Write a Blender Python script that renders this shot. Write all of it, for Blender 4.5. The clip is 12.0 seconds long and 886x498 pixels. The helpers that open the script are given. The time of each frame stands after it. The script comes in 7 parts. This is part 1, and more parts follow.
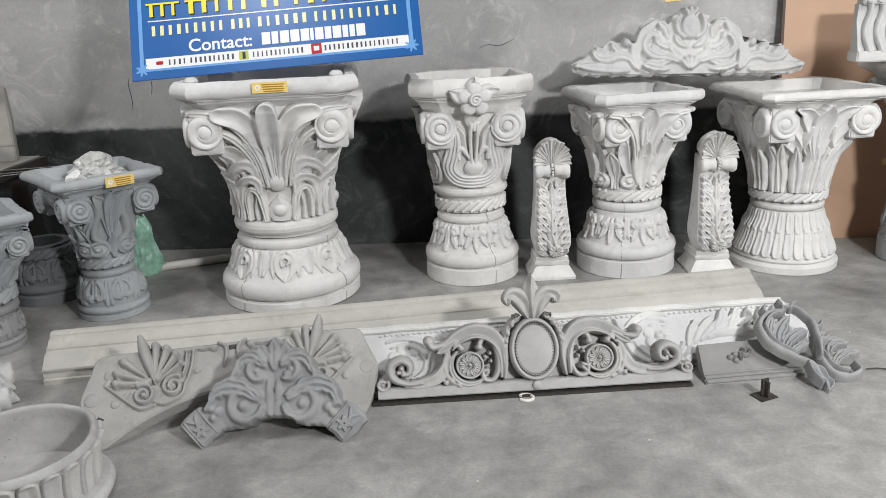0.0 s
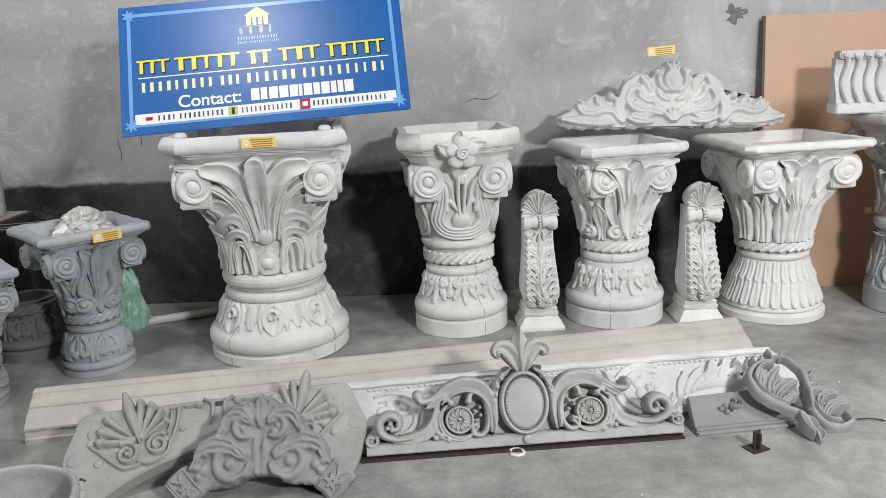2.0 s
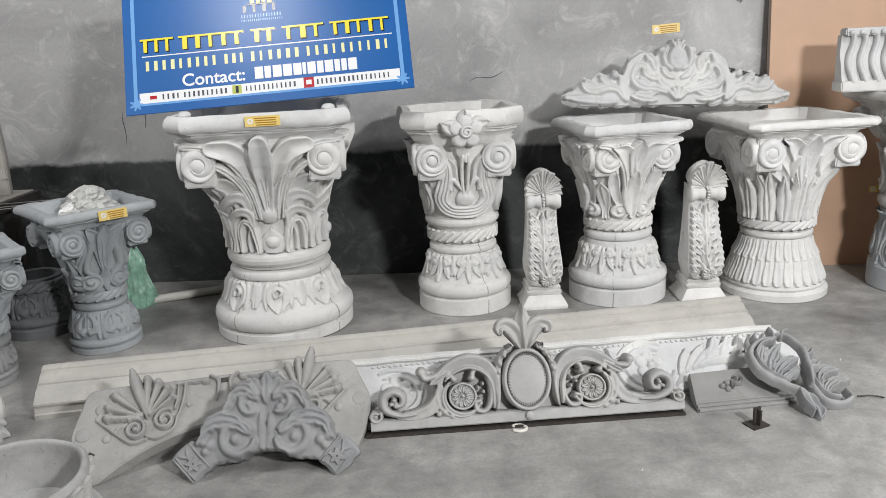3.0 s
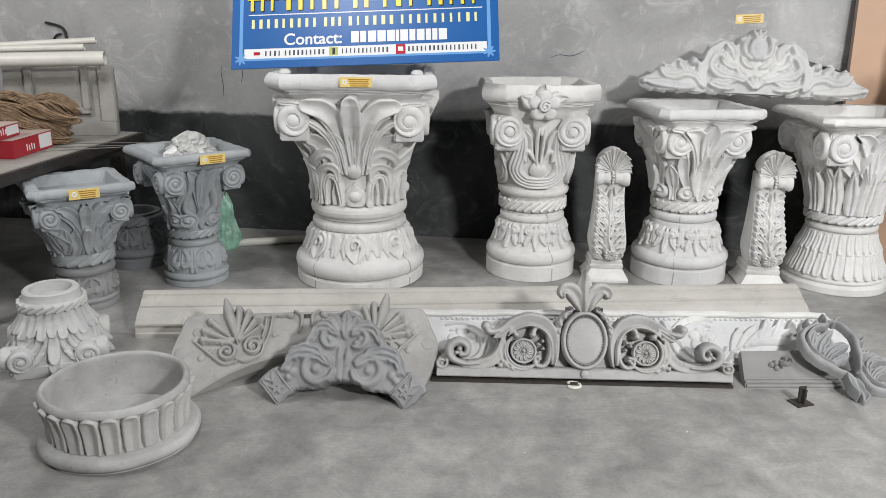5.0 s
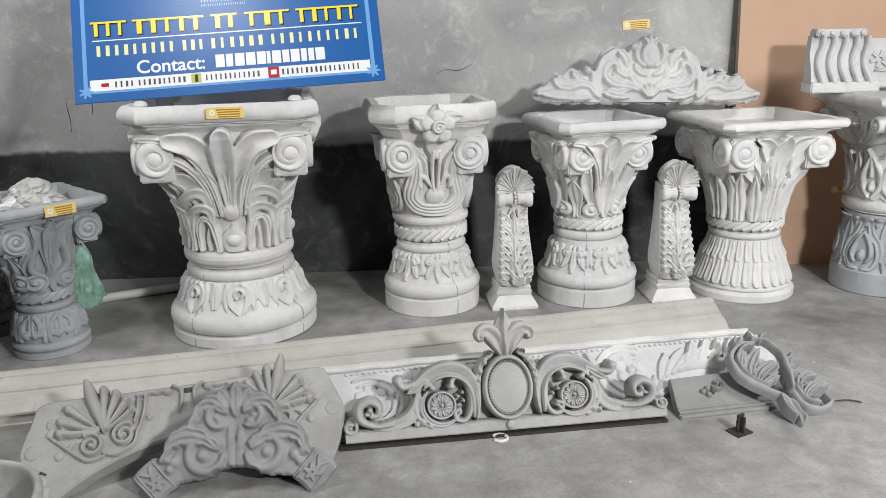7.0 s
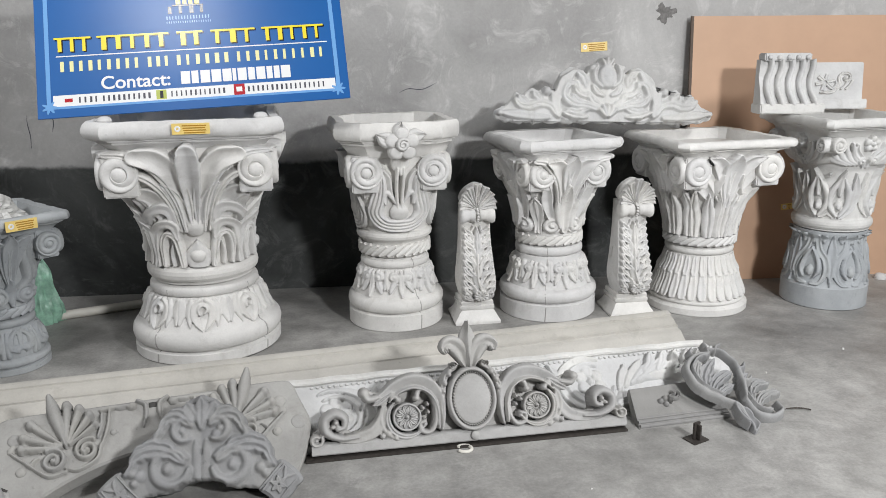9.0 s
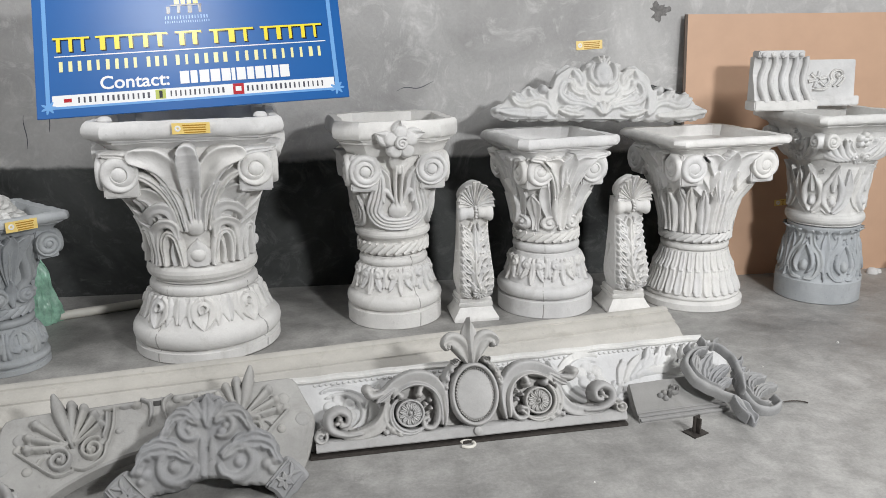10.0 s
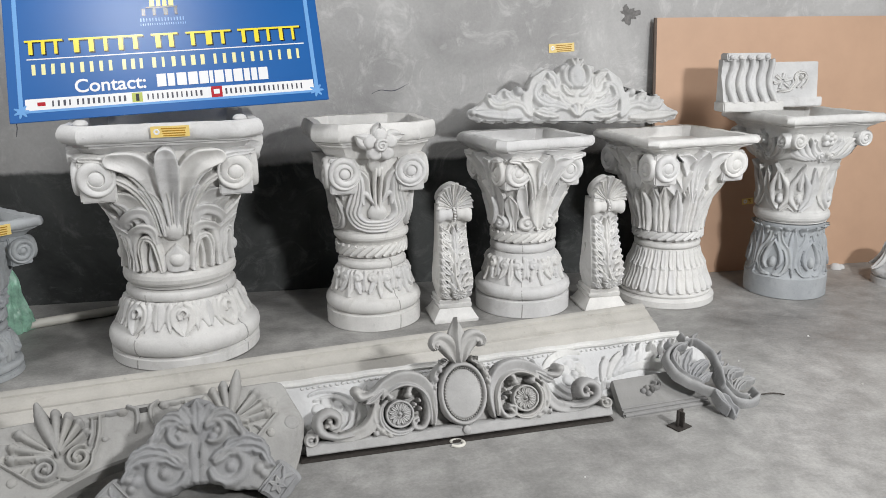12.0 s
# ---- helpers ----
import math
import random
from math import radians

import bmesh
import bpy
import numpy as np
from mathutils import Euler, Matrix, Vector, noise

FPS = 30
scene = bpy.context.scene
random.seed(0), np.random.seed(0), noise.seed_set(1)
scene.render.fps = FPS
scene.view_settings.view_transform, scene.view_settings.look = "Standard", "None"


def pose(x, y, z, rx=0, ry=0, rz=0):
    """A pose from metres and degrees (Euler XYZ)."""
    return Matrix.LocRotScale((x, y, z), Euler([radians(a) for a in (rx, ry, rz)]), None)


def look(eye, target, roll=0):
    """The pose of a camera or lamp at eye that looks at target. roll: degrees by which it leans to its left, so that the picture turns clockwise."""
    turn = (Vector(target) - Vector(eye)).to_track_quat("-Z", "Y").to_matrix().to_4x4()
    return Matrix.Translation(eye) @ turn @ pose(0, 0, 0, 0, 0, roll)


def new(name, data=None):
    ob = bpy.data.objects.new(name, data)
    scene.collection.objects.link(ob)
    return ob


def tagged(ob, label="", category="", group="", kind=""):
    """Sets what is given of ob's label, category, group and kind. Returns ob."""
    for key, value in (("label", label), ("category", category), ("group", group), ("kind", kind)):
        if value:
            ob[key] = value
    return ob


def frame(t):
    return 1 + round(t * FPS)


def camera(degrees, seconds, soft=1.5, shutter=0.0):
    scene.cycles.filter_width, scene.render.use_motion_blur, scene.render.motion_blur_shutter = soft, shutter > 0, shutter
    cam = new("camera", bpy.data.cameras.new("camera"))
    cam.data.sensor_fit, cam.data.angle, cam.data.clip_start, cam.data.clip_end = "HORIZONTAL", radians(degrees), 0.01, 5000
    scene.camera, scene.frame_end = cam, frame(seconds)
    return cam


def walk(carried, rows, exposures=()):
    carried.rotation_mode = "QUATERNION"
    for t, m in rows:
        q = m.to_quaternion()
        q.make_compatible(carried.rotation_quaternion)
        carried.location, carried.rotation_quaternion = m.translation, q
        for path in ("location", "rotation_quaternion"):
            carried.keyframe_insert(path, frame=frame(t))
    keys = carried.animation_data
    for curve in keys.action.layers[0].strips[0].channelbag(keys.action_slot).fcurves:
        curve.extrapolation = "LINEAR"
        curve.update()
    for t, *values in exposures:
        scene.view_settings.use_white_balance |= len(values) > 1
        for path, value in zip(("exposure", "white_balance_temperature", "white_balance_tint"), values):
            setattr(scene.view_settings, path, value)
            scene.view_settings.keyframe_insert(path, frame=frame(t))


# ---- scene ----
cam = camera(59.1, 12.0, soft=0.75)
PATH = [
    (0, (0.121, 0.051, 1.281), (0.031, 1.958, 0.684), -2.5),
    (0.5, (0.126, 0.055, 1.289), (0.041, 1.962, 0.692), -2.4),
    (1, (0.128, 0.059, 1.291), (0.064, 1.979, 0.734), -2.4),
    (1.5, (0.131, 0.061, 1.293), (0.072, 1.993, 0.781), -2.7),
    (2, (0.126, 0.054, 1.295), (0.067, 1.996, 0.817), -2.7),
    (2.5, (0.132, 0.046, 1.303), (0.067, 1.986, 0.819), -2.7),
    (3, (0.131, 0.038, 1.293), (0.058, 1.965, 0.766), -2.8),
    (3.5, (0.121, -0.005, 1.294), (-0.02, 1.921, 0.773), -2.8),
    (3.7, (0.111, -0.051, 1.301), (-0.073, 1.871, 0.778), -2.7),
    (5.3, (0.086, -0.178, 1.297), (-0.126, 1.717, 0.691), 1.0),
    (5.5, (0.091, -0.099, 1.284), (-0.106, 1.793, 0.669), 0.7),
    (6, (0.096, 0.059, 1.287), (-0.067, 1.955, 0.671), -0.4),
    (6.5, (0.049, 0.137, 1.303), (-0.001, 2.041, 0.695), -0.1),
    (7, (0.01, 0.165, 1.31), (0.083, 2.084, 0.75), -1.3),
    (7.2, (0.012, 0.162, 1.309), (0.075, 2.088, 0.773), -1.0),
    (8.8, (0.01, 0.11, 1.304), (0.149, 2.037, 0.789), -0.8),
    (9, (-0.006, 0.111, 1.306), (0.168, 2.036, 0.793), -0.6),
    (9.5, (-0.03, 0.105, 1.307), (0.198, 2.024, 0.792), -0.5),
    (10, (-0.047, 0.094, 1.308), (0.152, 2.016, 0.791), -0.8),
    (10.5, (-0.059, 0.088, 1.307), (0.131, 2.009, 0.78), -0.9),
    (11, (-0.079, 0.094, 1.3), (0.182, 2.005, 0.771), -0.4),
    (11.5, (-0.118, 0.095, 1.299), (0.215, 1.996, 0.773), -0.1),
    (12, (-0.139, 0.088, 1.303), (0.162, 1.999, 0.794), -0.8),
]
walk(cam, [(t, look(eye, target, roll)) for t, eye, target, roll in PATH])

# ---- light ----
world = bpy.data.worlds.new("world")
scene.world = world
world.use_nodes = True
world.node_tree.nodes["Background"].inputs[0].default_value = (0.9, 0.95, 1.0, 1)
world.node_tree.nodes["Background"].inputs[1].default_value = 0.02


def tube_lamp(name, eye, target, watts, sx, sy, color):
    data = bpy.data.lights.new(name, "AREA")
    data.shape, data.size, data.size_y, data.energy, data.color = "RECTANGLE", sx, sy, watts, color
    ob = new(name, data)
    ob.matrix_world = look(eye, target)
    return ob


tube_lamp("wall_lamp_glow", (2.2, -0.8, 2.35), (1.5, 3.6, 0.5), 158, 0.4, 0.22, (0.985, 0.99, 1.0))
# ceiling lamp, placed from its reflection in the shop sign
tube_lamp("unseen_overhead_light", (-1.06, 2.25, 3.12), (-1.75, 3.9, 0.9), 22, 0.5, 0.2, (0.985, 0.99, 1.0))
# unseen light from the left, added to brighten the left wall
tube_lamp("unseen_overhead_light", (-3.0, 1.3, 2.6), (-1.8, 4.2, 0.8), 36, 0.8, 0.2, (0.985, 0.99, 1.0))
# fill light added to brighten the right-hand floor; it has no fixture
tube_lamp("unseen_overhead_light", (2.9, 1.25, 3.12), (2.2, 1.9, 0), 78, 1.2, 0.2, (0.985, 0.99, 1.0))


# ---- materials ----
def material(name):
    m = bpy.data.materials.new(name)
    m.use_nodes = True
    nt = m.node_tree
    return m, nt, nt.nodes["Principled BSDF"]


def add_node(nt, kind, **values):
    n = nt.nodes.new(kind)
    for key, value in values.items():
        n.inputs[key.replace("_", " ")].default_value = value
    return n


def ramp(nt, source, stops):
    r = nt.nodes.new("ShaderNodeValToRGB")
    while len(r.color_ramp.elements) < len(stops):
        r.color_ramp.elements.new(0.5)
    for el, (pos, col) in zip(r.color_ramp.elements, stops):
        el.position, el.color = pos, (*col, 1)
    nt.links.new(source, r.inputs[0])
    return r


def mix(nt, fac, a, b, blend="MIX"):
    m = nt.nodes.new("ShaderNodeMix")
    m.data_type, m.blend_type = "RGBA", blend
    for value, sock in ((fac, m.inputs[0]), (a, m.inputs[6]), (b, m.inputs[7])):
        if isinstance(value, (int, float)):
            sock.default_value = value
        elif isinstance(value, tuple):
            sock.default_value = (*value, 1)
        else:
            nt.links.new(value, sock)
    return m.outputs[2]


def bump(nt, bsdf, height, strength, distance, after=None):
    b = add_node(nt, "ShaderNodeBump", Strength=strength, Distance=distance)
    nt.links.new(height, b.inputs["Height"])
    if after:
        nt.links.new(after, b.inputs["Normal"])
    nt.links.new(b.outputs[0], bsdf.inputs["Normal"])
    return b.outputs[0]


def cast_stone(name, light, dark, spots=0.5, rough=0.85, pits=0.35, warm=0.0):
    """Cement or plaster cast: cloudy tone, fine grain, pits and dirt specks."""
    m, nt, bsdf = material(name)
    tc = nt.nodes.new("ShaderNodeTexCoord").outputs["Object"]
    info = nt.nodes.new("ShaderNodeObjectInfo").outputs["Random"]
    cloud = add_node(nt, "ShaderNodeTexNoise", Scale=5.0, Detail=6.0, Roughness=0.62)
    grain = add_node(nt, "ShaderNodeTexNoise", Scale=140.0, Detail=4.0, Roughness=0.7)
    fleck = add_node(nt, "ShaderNodeTexNoise", Scale=38.0, Detail=3.0, Roughness=0.6)
    pit = add_node(nt, "ShaderNodeTexVoronoi", Scale=95.0)
    for n in (cloud, grain, fleck, pit):
        nt.links.new(tc, n.inputs["Vector"])
    c = ramp(nt, cloud.outputs[0], ((0.32, dark), (0.66, light))).outputs[0]
    g = ramp(nt, grain.outputs[0], ((0.25, (0.78, 0.78, 0.78)), (0.7, (1.06, 1.06, 1.06)))).outputs[0]
    c = mix(nt, 0.3, c, g, "MULTIPLY")
    f = ramp(nt, fleck.outputs[0], ((0.66, (0, 0, 0)), (0.76, (1, 1, 1)))).outputs[0]
    ff = nt.nodes.new("ShaderNodeMath")
    ff.operation = "MULTIPLY"
    nt.links.new(f, ff.inputs[0])
    ff.inputs[1].default_value = spots
    c = mix(nt, ff.outputs[0], c, tuple(0.55 * v for v in dark))
    stain = add_node(nt, "ShaderNodeTexNoise", Scale=9.0, Detail=8.0, Roughness=0.72, Distortion=0.8)
    nt.links.new(tc, stain.inputs["Vector"])
    st = ramp(nt, stain.outputs[0], ((0.54, (1, 1, 1)), (0.74, (0.70, 0.69, 0.67)))).outputs[0]
    c = mix(nt, 0.6, c, st, "MULTIPLY")
    tint = ramp(nt, info, ((0.0, (0.95, 0.95, 0.96)), (1.0, (1.03, 1.02, 1.0 - warm)))).outputs[0]
    c = mix(nt, 1.0, c, tint, "MULTIPLY")
    nt.links.new(c, bsdf.inputs["Base Color"])
    bsdf.inputs["Roughness"].default_value = rough
    bsdf.inputs["Specular IOR Level"].default_value = 0.25
    p = ramp(nt, pit.outputs[0], ((0.02, (0, 0, 0)), (0.16, (1, 1, 1)))).outputs[0]
    first = bump(nt, bsdf, grain.outputs[0], 0.16, 0.002)
    second = bump(nt, bsdf, p, pits * 0.5, 0.001, first)
    bump(nt, bsdf, fleck.outputs[0], 0.3, 0.004, second)
    return m


WHITE_CAST = cast_stone("white_cast_plaster", (0.74, 0.735, 0.72), (0.60, 0.595, 0.585), 0.25)
GREY_WHITE = cast_stone("pale_grey_cast_cement", (0.64, 0.64, 0.63), (0.50, 0.50, 0.495), 0.3)
POT_GREY = cast_stone("rough_grey_cast_cement", (0.56, 0.555, 0.54), (0.35, 0.345, 0.335), 0.8, pits=0.8)
SEAM = cast_stone("grey_mould_seam", (0.46, 0.455, 0.445), (0.30, 0.295, 0.285), 0.5)
BLUE_GREY = cast_stone("blue_grey_cast_cement", (0.43, 0.45, 0.465), (0.33, 0.35, 0.365), 0.4)
MID_GREY = cast_stone("mid_grey_cast_cement", (0.355, 0.357, 0.358), (0.25, 0.252, 0.254), 0.45)
DARK_CAST = cast_stone("dark_grey_cast_cement", (0.21, 0.215, 0.22), (0.14, 0.145, 0.15), 0.5)
PANEL_GREY = cast_stone("grey_cast_panel", (0.425, 0.42, 0.402), (0.32, 0.315, 0.303), 0.45)
CREAM_CAST = cast_stone("cream_cast_moulding", (0.56, 0.54, 0.495), (0.45, 0.435, 0.40), 0.4)
ORNATE_GREY = cast_stone("smooth_grey_cast_cement", (0.475, 0.47, 0.46), (0.37, 0.366, 0.357), 0.3)
SLATE_CAST = cast_stone("slate_grey_cast_cement", (0.29, 0.287, 0.28), (0.22, 0.218, 0.212), 0.4)


def floor_material():
    m, nt, bsdf = material("worn_concrete_floor")
    tc = nt.nodes.new("ShaderNodeTexCoord").outputs["Object"]
    big = add_node(nt, "ShaderNodeTexNoise", Scale=1.1, Detail=7.0, Roughness=0.65, Distortion=0.6)
    mid = add_node(nt, "ShaderNodeTexNoise", Scale=7.0, Detail=7.0, Roughness=0.7, Distortion=0.3)
    fine = add_node(nt, "ShaderNodeTexNoise", Scale=90.0, Detail=4.0, Roughness=0.7)
    stain = add_node(nt, "ShaderNodeTexNoise", Scale=2.6, Detail=9.0, Roughness=0.75, Distortion=0.7)
    for n in (big, mid, fine, stain):
        nt.links.new(tc, n.inputs["Vector"])
    c = ramp(nt, big.outputs[0], ((0.3, (0.235, 0.23, 0.22)), (0.7, (0.42, 0.413, 0.396)))).outputs[0]
    c = mix(nt, 0.9, c, ramp(nt, mid.outputs[0], ((0.3, (0.62, 0.62, 0.62)), (0.7, (1.26, 1.26, 1.26)))).outputs[0], "MULTIPLY")
    c = mix(nt, 0.6, c, ramp(nt, fine.outputs[0], ((0.3, (0.75, 0.75, 0.75)), (0.7, (1.12, 1.12, 1.12)))).outputs[0], "MULTIPLY")
    s = ramp(nt, stain.outputs[0], ((0.56, (0, 0, 0)), (0.78, (0.45, 0.45, 0.45)))).outputs[0]
    c = mix(nt, s, c, (0.52, 0.515, 0.50))
    d = ramp(nt, stain.outputs[0], ((0.22, (0.8, 0.8, 0.8)), (0.36, (0, 0, 0)))).outputs[0]
    c = mix(nt, d, c, (0.16, 0.155, 0.15))
    nt.links.new(c, bsdf.inputs["Base Color"])
    nt.links.new(ramp(nt, mid.outputs[0], ((0.3, (0.42, 0.42, 0.42)), (0.75, (0.7, 0.7, 0.7)))).outputs[0], bsdf.inputs["Roughness"])
    bsdf.inputs["Specular IOR Level"].default_value = 0.35
    first = bump(nt, bsdf, fine.outputs[0], 0.2, 0.002)
    bump(nt, bsdf, mid.outputs[0], 0.25, 0.01, first)
    return m


def wall_surface(nt, tc, light, dark, patch):
    """Colour, fine and trowel heights of cement render with pale patches and small damp marks."""
    big = add_node(nt, "ShaderNodeTexNoise", Scale=1.3, Detail=6.0, Roughness=0.6, Distortion=0.8)
    trowel = add_node(nt, "ShaderNodeTexNoise", Scale=4.5, Detail=7.0, Roughness=0.72, Distortion=2.0)
    fine = add_node(nt, "ShaderNodeTexNoise", Scale=70.0, Detail=5.0, Roughness=0.7)
    mark = add_node(nt, "ShaderNodeTexNoise", Scale=7.0, Detail=7.0, Roughness=0.8, Distortion=1.0)
    for n in (big, trowel, fine, mark):
        nt.links.new(tc, n.inputs["Vector"])
    c = ramp(nt, big.outputs[0], ((0.32, dark), (0.68, light))).outputs[0]
    c = mix(nt, ramp(nt, trowel.outputs[0], ((0.52, (0, 0, 0)), (0.72, (0.6, 0.6, 0.6)))).outputs[0], c, patch)
    c = mix(nt, 0.5, c, ramp(nt, fine.outputs[0], ((0.3, (0.85, 0.85, 0.85)), (0.7, (1.07, 1.07, 1.07)))).outputs[0], "MULTIPLY")
    c = mix(nt, ramp(nt, mark.outputs[0], ((0.70, (0, 0, 0)), (0.82, (0.55, 0.55, 0.55)))).outputs[0], c, tuple(0.5 * v for v in dark))
    return c, fine.outputs[0], trowel.outputs[0]


def wall_material(name, tones, foot=None, foot_top=0.0):
    """Trowelled cement render; foot: tones of a dark painted band whose upper edge is brushed unevenly."""
    m, nt, bsdf = material(name)
    tc = nt.nodes.new("ShaderNodeTexCoord").outputs["Object"]
    c, fine, trowel = wall_surface(nt, tc, *tones)
    if foot:
        low = wall_surface(nt, tc, *foot)[0]
        split = nt.nodes.new("ShaderNodeSeparateXYZ")
        nt.links.new(tc, split.inputs[0])
        waver = add_node(nt, "ShaderNodeTexNoise", Scale=9.0, Detail=5.0, Roughness=0.6)
        nt.links.new(tc, waver.inputs["Vector"])
        shift = nt.nodes.new("ShaderNodeMath")
        shift.operation = "MULTIPLY_ADD"
        nt.links.new(waver.outputs[0], shift.inputs[0])
        shift.inputs[1].default_value = 0.05
        nt.links.new(split.outputs[2], shift.inputs[2])
        edge = nt.nodes.new("ShaderNodeMapRange")
        edge.interpolation_type = "SMOOTHSTEP"
        edge.inputs[1].default_value, edge.inputs[2].default_value = foot_top + 0.012, foot_top + 0.042
        nt.links.new(shift.outputs[0], edge.inputs[0])
        c = mix(nt, edge.outputs[0], low, c)
    nt.links.new(c, bsdf.inputs["Base Color"])
    bsdf.inputs["Roughness"].default_value = 0.8
    bsdf.inputs["Specular IOR Level"].default_value = 0.25
    first = bump(nt, bsdf, fine, 0.2, 0.002)
    bump(nt, bsdf, trowel, 0.3, 0.01, first)
    return m


FLOOR = floor_material()
DADO_Z = 0.70
RENDER_TONES = (0.51, 0.505, 0.495), (0.33, 0.325, 0.32), (0.68, 0.675, 0.66)
WALL = wall_material("grey_cement_render", RENDER_TONES)
# dark tones for unseen walls and ceiling, chosen to weaken bounced light
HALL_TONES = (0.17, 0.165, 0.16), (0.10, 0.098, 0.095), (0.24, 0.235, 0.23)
HALL = wall_material("low_bounce_cement", HALL_TONES)
WALL_BANDED = wall_material("grey_cement_render_with_dark_foot", RENDER_TONES, ((0.10, 0.104, 0.102), (0.022, 0.024, 0.024), (0.185, 0.19, 0.185)), DADO_Z)


def plain(name, color, rough=0.5, metal=0.0, vary=0.15, scale=20.0, bumps=0.1):
    m, nt, bsdf = material(name)
    tc = nt.nodes.new("ShaderNodeTexCoord").outputs["Object"]
    n = add_node(nt, "ShaderNodeTexNoise", Scale=scale, Detail=5.0, Roughness=0.65)
    nt.links.new(tc, n.inputs["Vector"])
    lo, hi = tuple(v * (1 - vary) for v in color), tuple(min(1, v * (1 + vary)) for v in color)
    nt.links.new(ramp(nt, n.outputs[0], ((0.3, lo), (0.7, hi))).outputs[0], bsdf.inputs["Base Color"])
    bsdf.inputs["Roughness"].default_value, bsdf.inputs["Metallic"].default_value = rough, metal
    if bumps:
        bump(nt, bsdf, n.outputs[0], bumps, 0.003)
    return m


# near-black colour that carries the shade of a recess
INK_SHADE = plain("recess_shade_colour", (0.06, 0.058, 0.055), 0.9)
BOARD = plain("brown_hardboard", (0.51, 0.33, 0.222), 0.6, 0, 0.06, 3.0, 0.03)
BOARD_EDGE = plain("dark_board_edge", (0.10, 0.075, 0.06), 0.8)
IRON = plain("rusty_dark_iron", (0.07, 0.062, 0.056), 0.6, 0.5, 0.3, 60.0, 0.3)
PVC = plain("off_white_plastic_pipe", (0.66, 0.64, 0.58), 0.4, 0, 0.08, 8.0, 0.0)


# ---- mesh tools ----
class Shape:
    """Vertices and faces of one mesh, gathered grid by grid."""

    def __init__(self):
        self.v, self.f, self.marks = [], [], []

    def mark(self, name):
        """What follows is a piece of its own."""
        self.marks.append((name, len(self.v), len(self.f)))
        return self

    def pieces(self):
        ends = [m[1:] for m in self.marks[1:]] + [(len(self.v), len(self.f))]
        for (name, v0, f0), (v1, f1) in zip(self.marks, ends):
            if v1 > v0:
                s = Shape()
                s.v, s.f = self.v[v0:v1], [tuple(k - v0 for k in q) for q in self.f[f0:f1]]
                yield name, s

    def grid(self, p, wrap_i=False, wrap_j=False, cap=False):
        n, m = p.shape[:2]
        base = len(self.v)
        self.v.extend(map(tuple, p.reshape(-1, 3).tolist()))
        for i in range(n if wrap_i else n - 1):
            a, b = base + i * m, base + (i + 1) % n * m
            for j in range(m if wrap_j else m - 1):
                k = (j + 1) % m
                self.f.append((a + j, a + k, b + k, b + j))
        if cap:
            self.f.append(tuple(base + j for j in reversed(range(m))))
            self.f.append(tuple(base + (n - 1) * m + j for j in range(m)))
        return self

    def box(self, x0, x1, y0, y1, z0, z1):
        b = len(self.v)
        self.v += [(x, y, z) for z in (z0, z1) for x, y in ((x0, y0), (x1, y0), (x1, y1), (x0, y1))]
        self.f += [tuple(b + k for k in q) for q in ((3, 2, 1, 0), (4, 5, 6, 7), (0, 1, 5, 4), (1, 2, 6, 5), (2, 3, 7, 6), (3, 0, 4, 7))]
        return self

    def mesh(self, name, mat, smooth=True, bevel=0.0, sharp=42):
        me = bpy.data.meshes.new(name)
        me.from_pydata(self.v, [], self.f)
        bm = bmesh.new()
        bm.from_mesh(me)
        if bevel:
            bmesh.ops.bevel(bm, geom=list(bm.edges), offset=bevel, segments=2, affect="EDGES", clamp_overlap=True)
        bmesh.ops.recalc_face_normals(bm, faces=bm.faces)
        bm.to_mesh(me)
        bm.free()
        me.materials.append(mat)
        if smooth:
            me.shade_smooth()
            me.set_sharp_from_angle(angle=radians(sharp))
        me.update()
        return me


def part(name, mesh, parent, m=None, label=""):
    ob = new(name, mesh)
    ob.parent = parent
    if m is not None:
        ob.matrix_basis = m
    return tagged(ob, label)


def thing(name, m, label, category, group="", kind=""):
    ob = new(name)
    ob.matrix_basis = m
    return tagged(ob, label, category, group, kind)


def structure(name, mesh, m, label, category):
    ob = new(name, mesh)
    ob.matrix_basis = m
    return tagged(ob, label, category, kind="structure")


def spin(k, n, z=0.0, first=0.0):
    return pose(0, 0, z, 0, 0, first + 360 * k / n)


def smooth_profile(points, steps=6, keep=()):
    """Catmull-Rom through (r, z) points; numbers in keep stay sharp corners."""
    pts = [np.array(p, float) for p in points]
    out = []
    for i in range(len(pts) - 1):
        p1, p2 = pts[i], pts[i + 1]
        p0 = p1 * 2 - p2 if i == 0 or i in keep else pts[i - 1]
        p3 = p2 * 2 - p1 if i + 2 >= len(pts) or i + 1 in keep else pts[i + 2]
        for s in range(steps):
            t = s / steps
            out.append(0.5 * (2 * p1 + (p2 - p0) * t + (2 * p0 - 5 * p1 + 4 * p2 - p3) * t * t + (3 * p1 - p0 - 3 * p2 + p3) * t**3))
    out.append(pts[-1])
    return np.array(out)


def bead(r, z0, z1, bulge, n=7):
    """A half-round ring of a profile, from z0 to z1."""
    a = np.linspace(-90, 90, n) * np.pi / 180
    return [(r + bulge * math.cos(t), (z0 + z1) / 2 + (z1 - z0) / 2 * math.sin(t)) for t in a]


